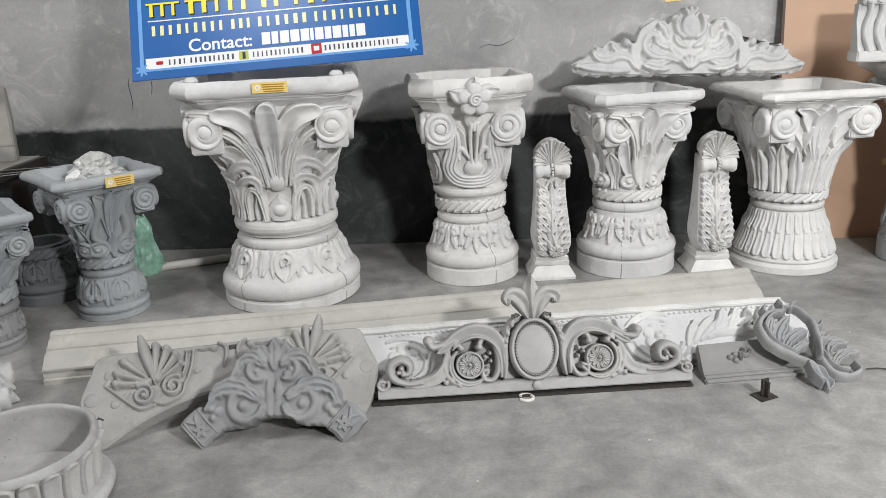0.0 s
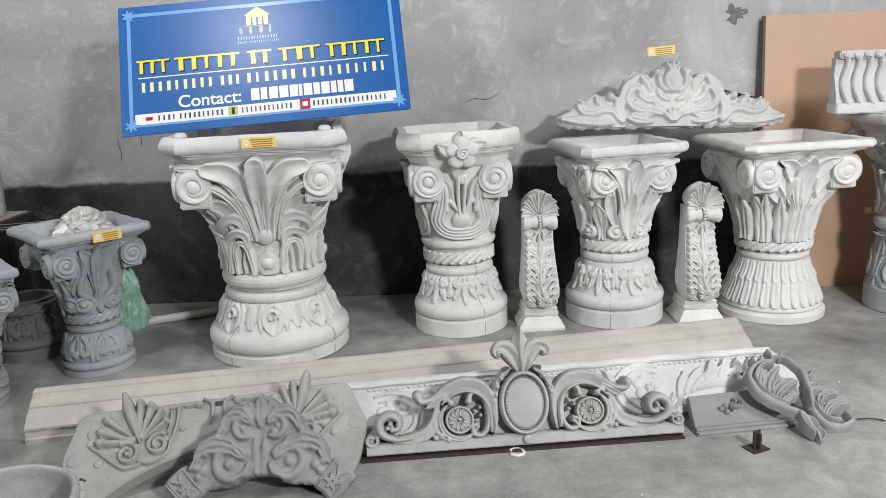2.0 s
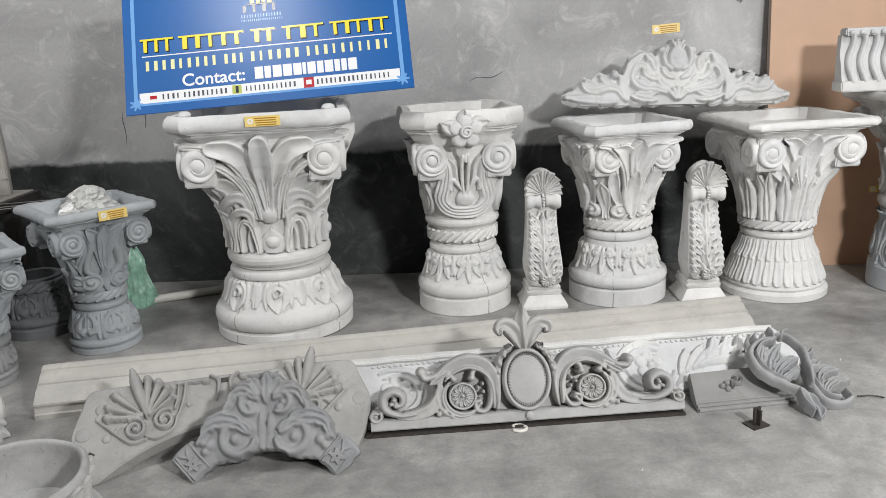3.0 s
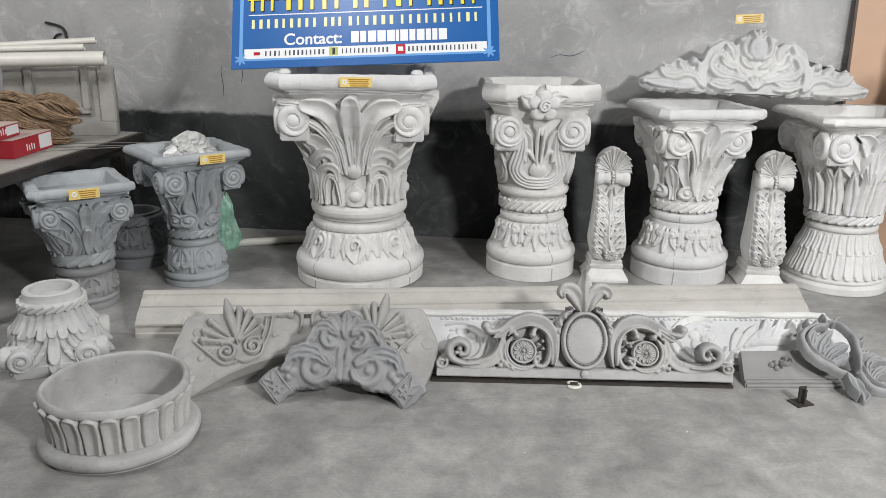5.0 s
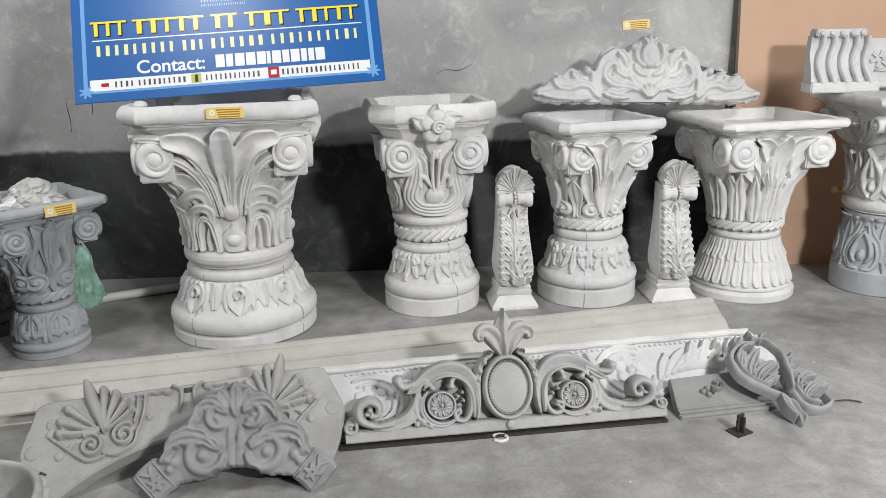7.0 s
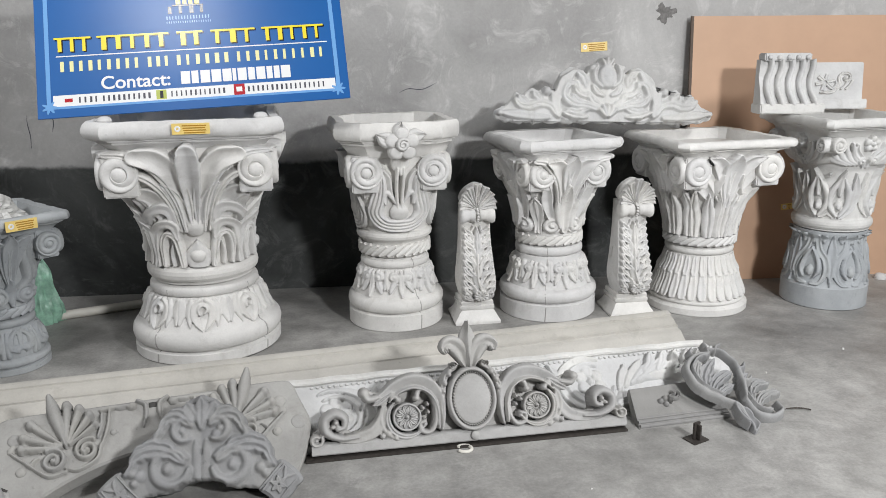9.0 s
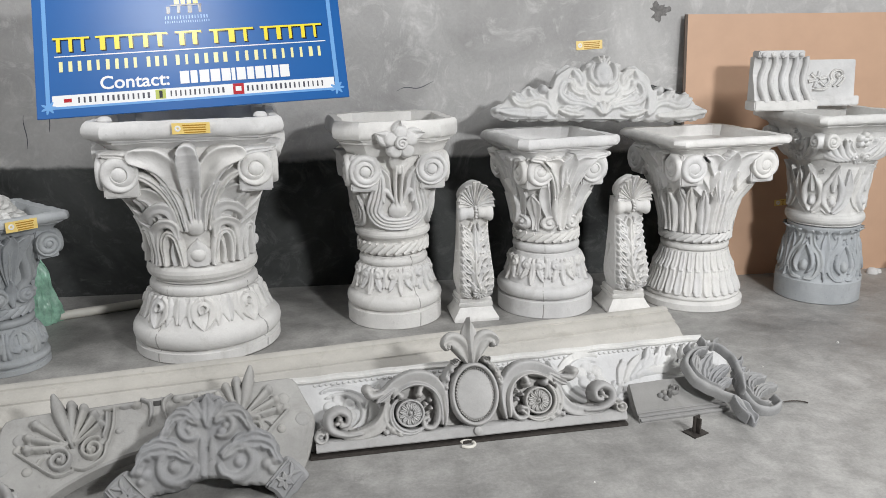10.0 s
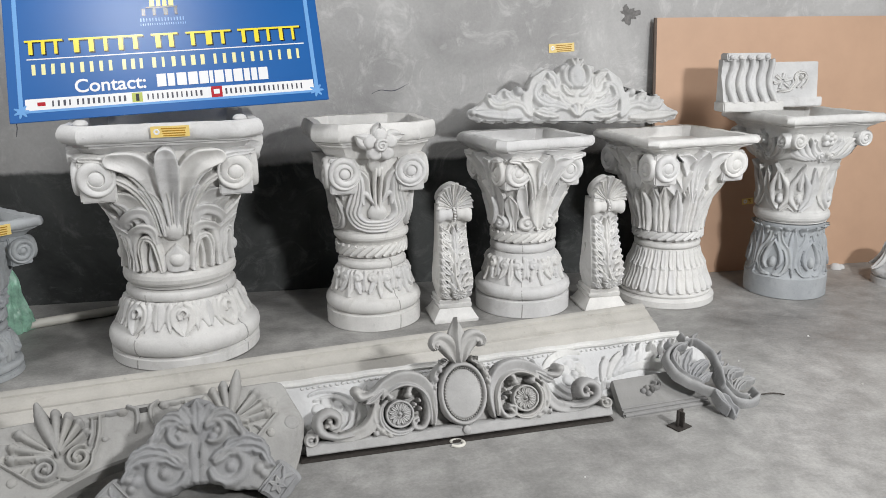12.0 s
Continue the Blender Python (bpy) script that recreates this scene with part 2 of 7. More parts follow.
def lathe(shape, profile, n=72, power=None, wobble=0.0, seed=0.0):
    """Turn (r, z) about z. power(z): 2 round, higher squarer."""
    prof = np.asarray(profile, float)
    a = np.linspace(0, 2 * np.pi, n, endpoint=False)
    rows = []
    for r, z in prof:
        q = 1.0
        if power:
            p = power(z)
            q = (np.abs(np.cos(a)) ** p + np.abs(np.sin(a)) ** p) ** (-1 / p)
        rr = r * q * (1 + wobble * np.sin(3 * a + seed + 9 * z) * 0.6 + wobble * np.sin(7 * a - seed + 21 * z) * 0.4)
        rows.append(np.stack([rr * np.cos(a), rr * np.sin(a), np.full(n, z)], -1))
    return shape.grid(np.array(rows), wrap_j=True, cap=True)


def moulded(shape, outline, profile):
    """Run a (half width, z) profile round an outline given for half width 1, a little uneven as cast by hand."""
    o = np.asarray(outline, float)
    i = np.arange(len(o))
    rows = [np.c_[o * (w + 0.0016 * np.sin(1.7 * i + 40 * z) + 0.0012 * np.sin(2.9 * i + 5 * k))[:, None], z + (0.0014 * np.sin(1.1 * i + 2 * k) if 0 < k < len(profile) - 1 else 0) * np.ones(len(o))] for k, (w, z) in enumerate(profile)]
    return shape.grid(np.array(rows), wrap_j=True, cap=True)


def flat_map(at=(0, 0, 0), ux=(1, 0, 0), vy=(0, 0, 1)):
    at, ux, vy = np.array(at, float), np.array(ux, float), np.array(vy, float)
    nn = np.cross(ux, vy)
    return lambda u, v, h: at + np.multiply.outer(u, ux) + np.multiply.outer(v, vy) + np.multiply.outer(h, nn)


def round_map(radius, turn=-90.0, power=None, ref=None):
    """u runs round the axis (metres at radius ref), v is the height, h stands off the body radius(v)."""
    ref = ref or radius(0.0)

    def place(u, v, h):
        u, v, h = np.broadcast_arrays(np.asarray(u, float), np.asarray(v, float), np.asarray(h, float))
        a = np.radians(turn) + u / ref
        q = 1.0
        if power:
            p = np.vectorize(power)(v)
            q = (np.abs(np.cos(a)) ** p + np.abs(np.sin(a)) ** p) ** (-1 / p)
        r = np.vectorize(radius)(v) * q + h
        return np.stack([r * np.cos(a), r * np.sin(a), v], -1)

    return place


def taper(n, start=0.3, end=0.05, peak=0.4):
    """Widths along a leaf: start, 1 at peak, end."""
    t = np.linspace(0, 1, n)
    up = start + (1 - start) * np.sin(np.clip(t / peak, 0, 1) * np.pi / 2)
    down = end + (1 - end) * np.cos(np.clip((t - peak) / (1 - peak), 0, 1) * np.pi / 2)
    return np.where(t < peak, up, down)


SECTIONS = {
    "round": [(-1, -0.15), (-0.92, 0.38), (-0.65, 0.76), (-0.25, 0.97), (0.25, 0.97), (0.65, 0.76), (0.92, 0.38), (1, -0.15)],
    "hollow": [(-1, -0.15), (-0.95, 0.75), (-0.75, 1.0), (-0.3, 0.45), (0.3, 0.45), (0.75, 1.0), (0.95, 0.75), (1, -0.15)],
    "keel": [(-1, -0.15), (-0.95, 0.3), (-0.6, 0.42), (-0.12, 0.95), (0.12, 0.95), (0.6, 0.42), (0.95, 0.3), (1, -0.15)],
    "groove": [(-1, -0.15), (-0.9, 0.55), (-0.55, 0.95), (-0.1, 0.6), (0.1, 0.6), (0.55, 0.95), (0.9, 0.55), (1, -0.15)],
}

SECTIONS = {k: [tuple(q) for q in smooth_profile(v, 2)] for k, v in SECTIONS.items()}


def stroke(shape, place, pts, width, height, section="round", lift=None, smooth=True, thick=0.012):
    """A raised band along a line of (u, v) points on a surface. width: half widths; lift: how far it curls off."""
    pts = np.asarray(pts, float)
    n = len(pts)
    d = np.gradient(pts, axis=0)
    d /= np.linalg.norm(d, axis=1, keepdims=True) + 1e-9
    side = np.c_[-d[:, 1], d[:, 0]]
    w = np.broadcast_to(np.asarray(width, float), (n,))
    h = np.broadcast_to(np.asarray(height, float), (n,))
    up = np.zeros(n) if lift is None else np.asarray(lift, float)
    sec = SECTIONS[section]
    rows = []
    for s, e in sec:
        q = pts + side * (w * s)[:, None]
        rows.append(place(q[:, 0], q[:, 1], up + h * e))
    if lift is not None:
        for s in (0.8, -0.8):
            q = pts + side * (w * s)[:, None]
            rows.append(place(q[:, 0], q[:, 1], up - np.minimum(thick, 0.3 * thick + up)))
    return shape.grid(np.array(rows).transpose(1, 0, 2), wrap_j=True, cap=True)


def curve(points, n=14):
    """A smooth line through a few (u, v) points."""
    p = smooth_profile(points, 10)
    s = np.r_[0, np.cumsum(np.linalg.norm(np.diff(p, axis=0), axis=1))]
    t = np.linspace(0, s[-1], n)
    return np.c_[np.interp(t, s, p[:, 0]), np.interp(t, s, p[:, 1])]


def spiral(cx, cy, r0, r1, turns, start=0.0, n=34, squash=1.0):
    """From radius r0 in to r1; start in degrees; turns may be negative."""
    t = np.linspace(0, 1, n)
    a = np.radians(start) + 2 * np.pi * turns * t
    r = r0 + (r1 - r0) * t**0.85
    return np.c_[cx + r * np.cos(a), cy + squash * r * np.sin(a)]


def dome(shape, place, cx, cy, r, h, n=20, squash=1.0, flat=0.0, base=0.0):
    """A round boss; flat: the part of the radius that stays level."""
    a = np.linspace(0, 2 * np.pi, n, endpoint=False)
    rows = []
    for k in np.linspace(0, np.pi / 2, 6):
        rr = r * (flat + (1 - flat) * math.cos(k))
        hh = h * math.sin(k)
        rows.append(place(cx + rr * np.cos(a), cy + squash * rr * np.sin(a), np.full(n, base + hh)))
    rows.insert(0, place(cx + r * np.cos(a), cy + squash * r * np.sin(a), np.full(n, base - 0.004)))
    return shape.grid(np.array(rows), wrap_j=True, cap=True)


def ring(shape, place, cx, cy, r, w, h, n=40, squash=1.0, section="round"):
    a = np.linspace(0, 2 * np.pi, n, endpoint=False)
    rows = []
    for s, e in SECTIONS[section]:
        rows.append(place(cx + (r + w * s) * np.cos(a), cy + squash * (r + w * s / squash) * np.sin(a), np.full(n, h * e)))
    return shape.grid(np.array(rows), wrap_j=True)


def petals(shape, place, cx, cy, r0, r1, count, w, h, first=0.0, section="groove", rise=0.0):
    for k in range(count):
        a = np.radians(first + 360 * k / count)
        line = np.c_[cx + np.linspace(r0, r1, 8) * np.cos(a), cy + np.linspace(r0, r1, 8) * np.sin(a)]
        stroke(shape, place, line, w * taper(8, 0.35, 0.25, 0.6), h * np.linspace(1, 1 - rise, 8), section)
    return shape


def slab(shape, outline, place, h0, h1, inset=0.004):
    """A plate cut to an outline of (u, v) points, between heights h0 and h1, with a chamfered front edge."""
    o = np.asarray(outline, float)
    d = np.gradient(np.r_[o[-1:], o, o[:1]], axis=0)[1:-1]
    nrm = np.c_[d[:, 1], -d[:, 0]]
    nrm /= np.linalg.norm(nrm, axis=1, keepdims=True) + 1e-9
    area = 0.5 * np.sum(o[:, 0] * np.roll(o[:, 1], -1) - np.roll(o[:, 0], -1) * o[:, 1])
    inn = o - nrm * inset * np.sign(area)
    rows = [place(q[:, 0], q[:, 1], np.full(len(o), h)) for q, h in ((o, h0), (o, h1 - inset), (inn, h1))]
    return shape.grid(np.array(rows), wrap_j=True, cap=True)


def parts(shape, mat, parent, m=None, label=""):
    """Every marked piece of a shape as a part of its own."""
    return [part(name, piece.mesh(name, mat, True, 0.0, 38 if name in ("body", "base_strip", "foot") else 85), parent, m, label) for name, piece in shape.pieces()]


# ---- cast relief: soft forms that run into one another ----
def cut(kind, s):
    """Cross-section of a form, s from -1 to 1."""
    a = np.abs(s)
    edge = np.sqrt(np.maximum(1 - a**7, 0))
    if kind == "round":
        return np.sqrt(np.maximum(1 - a * a, 0))
    if kind == "groove":
        return edge * (0.22 + 0.78 * a**1.3)
    if kind == "scoop":
        return edge * (0.12 + 0.88 * a**1.8)
    if kind == "blade":
        return edge * (0.62 + 0.38 * s)
    if kind == "vein":
        return np.sqrt(np.maximum(1 - a**3, 0)) * (1 - 0.42 * np.exp(-((s / 0.16) ** 2)))
    if kind == "shell":
        return edge * (0.7 + 0.3 * np.cos(3 * np.pi * s))
    if kind == "keel":
        return 0.3 * edge + 0.7 * np.maximum(1 - a, 0) ** 0.9
    return edge * (0.8 + 0.2 * a)


def pieces_apart(own):
    """Number every connected patch of a grid of owners; small scraps go to a neighbour. Gives the grid and each patch's owner."""
    for turn in range(3):
        tag = np.where(own > 0, np.arange(own.size).reshape(own.shape) + 1, 0)
        while True:
            best = tag.copy()
            for axis in (0, 1):
                for sl, to in (((slice(1, None), slice(None, -1))), ((slice(None, -1), slice(1, None)))):
                    a = (sl, slice(None)) if axis == 0 else (slice(None), sl)
                    b = (to, slice(None)) if axis == 0 else (slice(None), to)
                    same = (own[a] == own[b]) & (own[a] > 0)
                    best[a] = np.where(same, np.maximum(best[a], best[b]), best[a])
            flat = best.reshape(-1)
            jump = np.where(flat > 0, flat[np.maximum(flat - 1, 0)], 0).reshape(best.shape)
            best = np.maximum(best, jump)
            if (best == tag).all():
                break
            tag = best
        ids, inv, count = np.unique(tag, return_inverse=True, return_counts=True)
        inv = inv.reshape(tag.shape)
        small = (count[inv] < 30) & (own > 0)
        if turn == 2 or not small.any():
            break
        near = np.zeros_like(own)
        for shift, axis in ((1, 0), (-1, 0), (1, 1), (-1, 1)):
            near = np.maximum(near, np.where(np.roll(own, shift, axis) != own, np.roll(own, shift, axis), 0))
        own = np.where(small & (near > 0), near, own)
    live = [k for k, i in enumerate(ids) if i > 0 and count[k] >= 8]
    number = np.zeros(len(ids), int)
    number[live] = np.arange(1, len(live) + 1)
    return number[inv], [int(own[inv == k][0]) for k in live]


class Relief:
    """Forms over a grid of (u, v); where two meet, the higher one shows. Every form stays a piece of its own."""

    def __init__(self, place, u, v, deep=-0.006):
        self.place, self.u, self.v = place, u, v
        self.h = np.full(u.shape, deep)
        self.own = np.zeros(u.shape, int)
        self.names = [""]

    def add(self, name, box, field):
        """field(u, v) gives heights inside box, -1 where the form is not."""
        u0, u1, v0, v1 = box
        m = (self.u > u0) & (self.u < u1) & (self.v > v0) & (self.v < v1)
        if not m.any():
            return self
        f = field(self.u[m], self.v[m])
        win = f > self.h[m]
        i = np.flatnonzero(m)[win]
        self.h.flat[i] = f[win]
        self.names.append(name)
        self.own.flat[i] = len(self.names) - 1
        return self

    def leaf(self, name, pts, width, height, kind="groove", tip=0.0, base=0.0, lobes=0, start=0.35, end=0.3, peak=0.6, mirror=True, tight=False):
        """A leaf or band along a line; tip: how far its end bends out; lobes: notches along its edge."""
        n = 110
        line = np.asarray(pts, float) if tight else curve(pts, n)
        n = len(line)
        t = np.linspace(0, 1, n)
        w = width * taper(n, start, end, peak)
        if lobes:
            w = w * (1 - 0.26 * (1 - np.abs(np.sin(np.pi * lobes * t))) ** 1.5)
        up = base + tip * np.clip((t - 0.35) / 0.65, 0, 1) ** 1.7
        d = np.gradient(line, axis=0)
        for sgn in (1, -1) if mirror else (1,):
            q = line * (sgn, 1)
            e = d * (sgn, 1)

            def field(u, v):
                out = np.empty(len(u))
                for a in range(0, len(u), 4000):
                    du, dv = u[a:a + 4000, None] - q[:, 0], v[a:a + 4000, None] - q[:, 1]
                    r2 = du * du + dv * dv
                    k = r2.argmin(1)
                    row = np.arange(len(k))
                    side = sgn * np.sign(e[k, 0] * dv[row, k] - e[k, 1] * du[row, k])
                    s = side * np.sqrt(r2[row, k]) / w[k]
                    f = up[k] + height * cut(kind, np.clip(s, -1, 1))
                    if lobes:
                        f = f - 0.22 * height * np.abs(s) * np.abs(np.cos(np.pi * lobes * (t[k] - 0.08 * np.abs(s)))) ** 3
                    out[a:a + 4000] = np.where(np.abs(s) < 1, f, -1)
                return out

            g = w.max() + 0.002
            self.add(name, (q[:, 0].min() - g, q[:, 0].max() + g, q[:, 1].min() - g, q[:, 1].max() + g), field)
        return self

    def dome(self, name, cx, cy, r, height, squash=1.0, base=0.0, mirror=False, flat=2.0):
        for sgn in (1, -1) if mirror and cx else (1,):
            def field(u, v):
                s = np.hypot(u - sgn * cx, (v - cy) / squash) / r
                return np.where(s < 1, base + height * np.maximum(1 - s**flat, 0) ** 0.5, -1)

            k = r * max(1, squash)
            self.add(name, (sgn * cx - k, sgn * cx + k, cy - k, cy + k), field)
        return self

    def curl(self, name, cx, cy, r, height, turns=1.6, base=0.0, sense=1, start=0.0, mirror=True):
        """A spiral: a band that winds in to an eye."""
        for sgn in (1, -1) if mirror else (1,):
            def field(u, v):
                du, dv = sgn * (u - sgn * cx), v - cy
                s = np.hypot(du, dv) / r
                f = np.mod(turns * (1 - s) / 0.8 + sense * np.arctan2(dv, du) / (2 * np.pi) + start, 1)
                band = 0.5 + 0.5 * np.sin(np.pi * f) ** 0.8
                eye = np.where(s < 0.24, 0.7 + 0.6 * np.sqrt(np.maximum(1 - (s / 0.24) ** 2, 0)), 0)
                return np.where(s < 1, base + height * np.maximum(np.where(s < 0.24, 0, band) * np.sqrt(np.maximum(1 - s**8, 0)), eye), -1)

            self.add(name, (sgn * cx - r, sgn * cx + r, cy - r, cy + r), field)
        return self

    def clip(self, outline):
        """Keep only what lies inside an outline of (u, v) points."""
        o = np.asarray(outline, float)
        inside = np.zeros(self.u.shape, bool)
        for (x0, y0), (x1, y1) in zip(o, np.roll(o, -1, axis=0)):
            if y0 != y1:
                cross = (self.v > min(y0, y1)) & (self.v <= max(y0, y1))
                inside ^= cross & (self.u < x0 + (self.v - y0) * (x1 - x0) / (y1 - y0))
        self.own[~inside] = 0
        self.h[~inside] = self.h.min()
        return self

    def build(self, mat, parent, turns=(None,), soft=1, rough=0.0006):
        h = self.h.copy()
        for _ in range(soft):
            p = np.pad(h, 1, mode="edge")
            mean = (p[1:-1, :-2] + p[1:-1, 2:] + p[:-2, 1:-1] + p[2:, 1:-1] + 2 * h) / 6
            h = np.where(self.own > 0, mean, h)
        u, v = self.u, self.v
        h = h + rough * (np.sin(47 * u + 31 * v + 2 * np.sin(23 * v)) + np.sin(67 * v - 38 * u + 1 + 2 * np.sin(29 * u)))
        pts = self.place(u, v, h).reshape(-1, 3)
        n, m = u.shape
        idx = np.arange(n * m).reshape(n, m)
        quad = np.stack([idx[:-1, :-1], idx[:-1, 1:], idx[1:, 1:], idx[1:, :-1]], -1).reshape(-1, 4)
        own = pieces_apart(self.own.reshape(-1)[quad].max(1).reshape(n - 1, m - 1))
        names = [self.names[k] for k in own[1]]
        own = own[0].reshape(-1)
        a, b, c = (pts[quad[len(quad) // 2, k]] for k in (0, 1, 3))
        over = self.place(u, v, h + 0.01).reshape(-1, 3)[quad[len(quad) // 2, 0]]
        if np.dot(np.cross(b - a, c - a), over - a) < 0:
            quad = quad[:, ::-1]
        made = []
        for k, label in enumerate(names, 1):
            q = quad[own == k]
            used, inv = np.unique(q, return_inverse=True)
            me = bpy.data.meshes.new(label)
            me.from_pydata(pts[used].tolist(), [], inv.reshape(-1, 4).tolist())
            me.materials.append(mat)
            me.shade_smooth()
            made += [part(label, me, parent, t) for t in turns]
        return made


def flat_relief(place, u0, u1, v0, v1, step=0.003, deep=-0.006):
    u, v = np.meshgrid(np.arange(u0, u1, step), np.arange(v0, v1, step), indexing="ij")
    return Relief(place, u, v, deep)


def sector_relief(radius, count, z0, z1, step=0.0032):
    """One of count equal sectors of a round body; u is metres at the sector's middle height."""
    ref = radius((z0 + z1) / 2)
    half = math.pi * ref / count
    u, v = np.meshgrid(np.linspace(-half, half, max(12, int(2 * half / step))), np.arange(z0, z1, step), indexing="ij")
    return Relief(round_map(radius, -90, None, ref), u, v)


def bell_relief(radius, power, joint, v0, v1, across=150, step=0.0034):
    """One of the four faces of a bell that turns from round to square; u is metres across the face."""
    def half(v):
        p = np.vectorize(power)(v)
        return np.vectorize(radius)(v) * 2 ** (-1 / p)

    def place(u, v, h):
        a = np.clip(u / half(v), -1, 1) * np.pi / 4
        p = np.vectorize(power)(v)
        r = np.vectorize(radius)(v) * (np.abs(np.cos(a)) ** p + np.abs(np.sin(a)) ** p) ** (-1 / p) + h
        return np.stack([r * np.sin(a), -r * np.cos(a), v - joint], -1)

    x, v = np.meshgrid(np.linspace(-1, 1, across), np.arange(v0, v1, step), indexing="ij")
    return Relief(place, x * half(v), v)


# ---- setting ----
WALL_Y, ROOM = 4.28, (-4.2, 5.2, -3.6, 3.2)
x0, x1, y0, top = ROOM

structure("floor", Shape().box(x0, x1, y0, WALL_Y, -0.12, 0).mesh("floor", FLOOR, False), Matrix(), "worn grey concrete floor with pale scuffs", "floor")
structure("wall_back", Shape().box(x0, x1, WALL_Y, WALL_Y + 0.2, 0, top).mesh("wall_back", WALL_BANDED, False), Matrix(), "grey trowelled cement render wall with a dark damp foot", "wall")
structure("wall_left", Shape().box(x0 - 0.2, x0, y0, WALL_Y + 0.2, 0, top).mesh("wall_left", WALL, False), Matrix(), "unseen grey cement side wall", "wall")
# unseen right wall, front wall and ceiling, kept dark so shadows stay deep
structure("wall_right", Shape().box(x1, x1 + 0.2, y0, WALL_Y + 0.2, 0, top).mesh("wall_right", HALL, False), Matrix(), "unseen grey cement side wall", "wall")
structure("wall_front", Shape().box(x0, x1, y0 - 0.2, y0, 0, top).mesh("wall_front", HALL, False), Matrix(), "unseen dark grey wall behind the viewer, curbs bounced light", "wall")
structure("ceiling", Shape().box(x0 - 0.2, x1 + 0.2, y0 - 0.2, WALL_Y + 0.2, top, top + 0.15).mesh("ceiling", HALL, False), Matrix(), "unseen dark grey ceiling, curbs bounced light", "ceiling")


# ---- columns: a capital standing on a base, two casts each ----
def square_outline(cut=0.12, bow=0.0, step=0.0, n=9):
    """One turn round a square of half width 1 with cut corners; sides may bow in or step out in the middle."""
    pts = []
    for k in range(4):
        c, s = math.cos(k * math.pi / 2), math.sin(k * math.pi / 2)
        for t in np.linspace(-1 + cut, 1 - cut, n):
            x = 1 - bow * (1 - (t / (1 - cut)) ** 2) + (step if abs(t) < 0.38 else 0)
            pts.append((c * x - s * t, s * x + c * t))
    return pts


def profile_radius(profile):
    p = np.asarray(sorted(profile, key=lambda q: q[1]), float)
    return lambda z: float(np.interp(z, p[:, 1], p[:, 0]))


def ramp_power(a, b, p):
    """Round below a, squared to power p above b, with a gentle change between."""
    def power(z):
        t = min(1.0, max(0.0, (z - a + 0.06) / (b - a + 0.06)))
        return 2 + (p - 2) * t * t * (3 - 2 * t)
    return power


def face_map(radius, power, joint):
    """One face of a bell: u across, v the height over the floor, h off the surface; the face looks to -y."""
    def place(u, v, h):
        u, v, h = np.broadcast_arrays(np.asarray(u, float), np.asarray(v, float), np.asarray(h, float))
        r, p = np.vectorize(radius)(v), np.vectorize(power)(v)
        y = r * np.maximum(1 - np.minimum(np.abs(u) / r, 1) ** p, 0.4) ** (1 / p)
        lean = np.clip(u / r, -1.2, 1.2) * np.where(p < 4, 0.5, 0.15)
        return np.stack([u + h * lean, -(y + h), v - joint], -1)

    place.joint = joint
    return place


def both(shape, place, pts, width, height, section="round", lift=None, name="scroll_band"):
    """A stroke and its mirror image."""
    p = np.asarray(pts, float)
    stroke(shape.mark(name), place, p, width, height, section, lift)
    stroke(shape.mark(name), place, p * (-1, 1), width, height, section, lift)


def curl(n, start, amount):
    """Lift along a leaf whose tip bends out from start on."""
    t = np.linspace(0, 1, n)
    return amount * np.clip((t - start) / (1 - start), 0, 1) ** 1.6


def leaf(shape, place, pts, width, height=0.012, tip=0.03, section="groove", mirror=True, n=14, peak=0.55, start=0.25, end=0.12):
    line = curve(pts, n)
    args = (width * taper(n, start, end, peak), height, section, curl(n, 0.6, tip) if tip else None)
    if mirror:
        both(shape, place, line, *args, "leaf")
    else:
        stroke(shape.mark("leaf"), place, line, *args)


def volute(shape, place, cx, cy, r, depth, turns=1.6, eye=0.34, mirror=True, tail=None, band=0.2, flat=None, drum=0.004):
    """A scroll: a drum whose face winds in to a round eye. tail: points from which a band flows in. flat: how far out its plane stands."""
    f = place if flat is None else flat_map((0, -flat, -place.joint))
    a = np.linspace(0, 2 * np.pi, 48, endpoint=False)
    for sgn in ((1, -1) if mirror else (1,)):
        rows = []
        for s, e in ((0.97, -drum), (1.0, 0.3 * depth), (1.0, 0.55 * depth)):
            rows.append(f(sgn * (cx + s * r * np.cos(a)), cy + s * r * np.sin(a), np.full(48, e)))
        for s in np.linspace(0.985, 0.0, 30):
            g = np.mod(turns * (1 - s) / 0.78 - a / (2 * np.pi) + 0.25, 1)
            w = 0.35 + 0.65 * np.sin(np.pi * g) ** 0.5 if s > eye else np.full(48, 0.35 + 0.8 * math.sqrt(max(0.0, 1 - (s / eye) ** 2)))
            rows.append(f(sgn * (cx + s * r * np.cos(a)), cy + s * r * np.sin(a), depth * 0.5 + (0.012 + 0.1 * r) * w * math.sqrt(max(0.0, 1 - s**14))))
        shape.mark("volute").grid(np.array(rows), wrap_j=True)
        if tail is not None:
            q = curve([*tail, (cx - 0.35 * r, cy + 0.86 * r)], 16) * (sgn, 1)
            stroke(shape.mark("scroll_band"), place, q, r * band * np.linspace(0.4, 1.1, 16), 0.02, "groove", np.linspace(0, depth, 16))


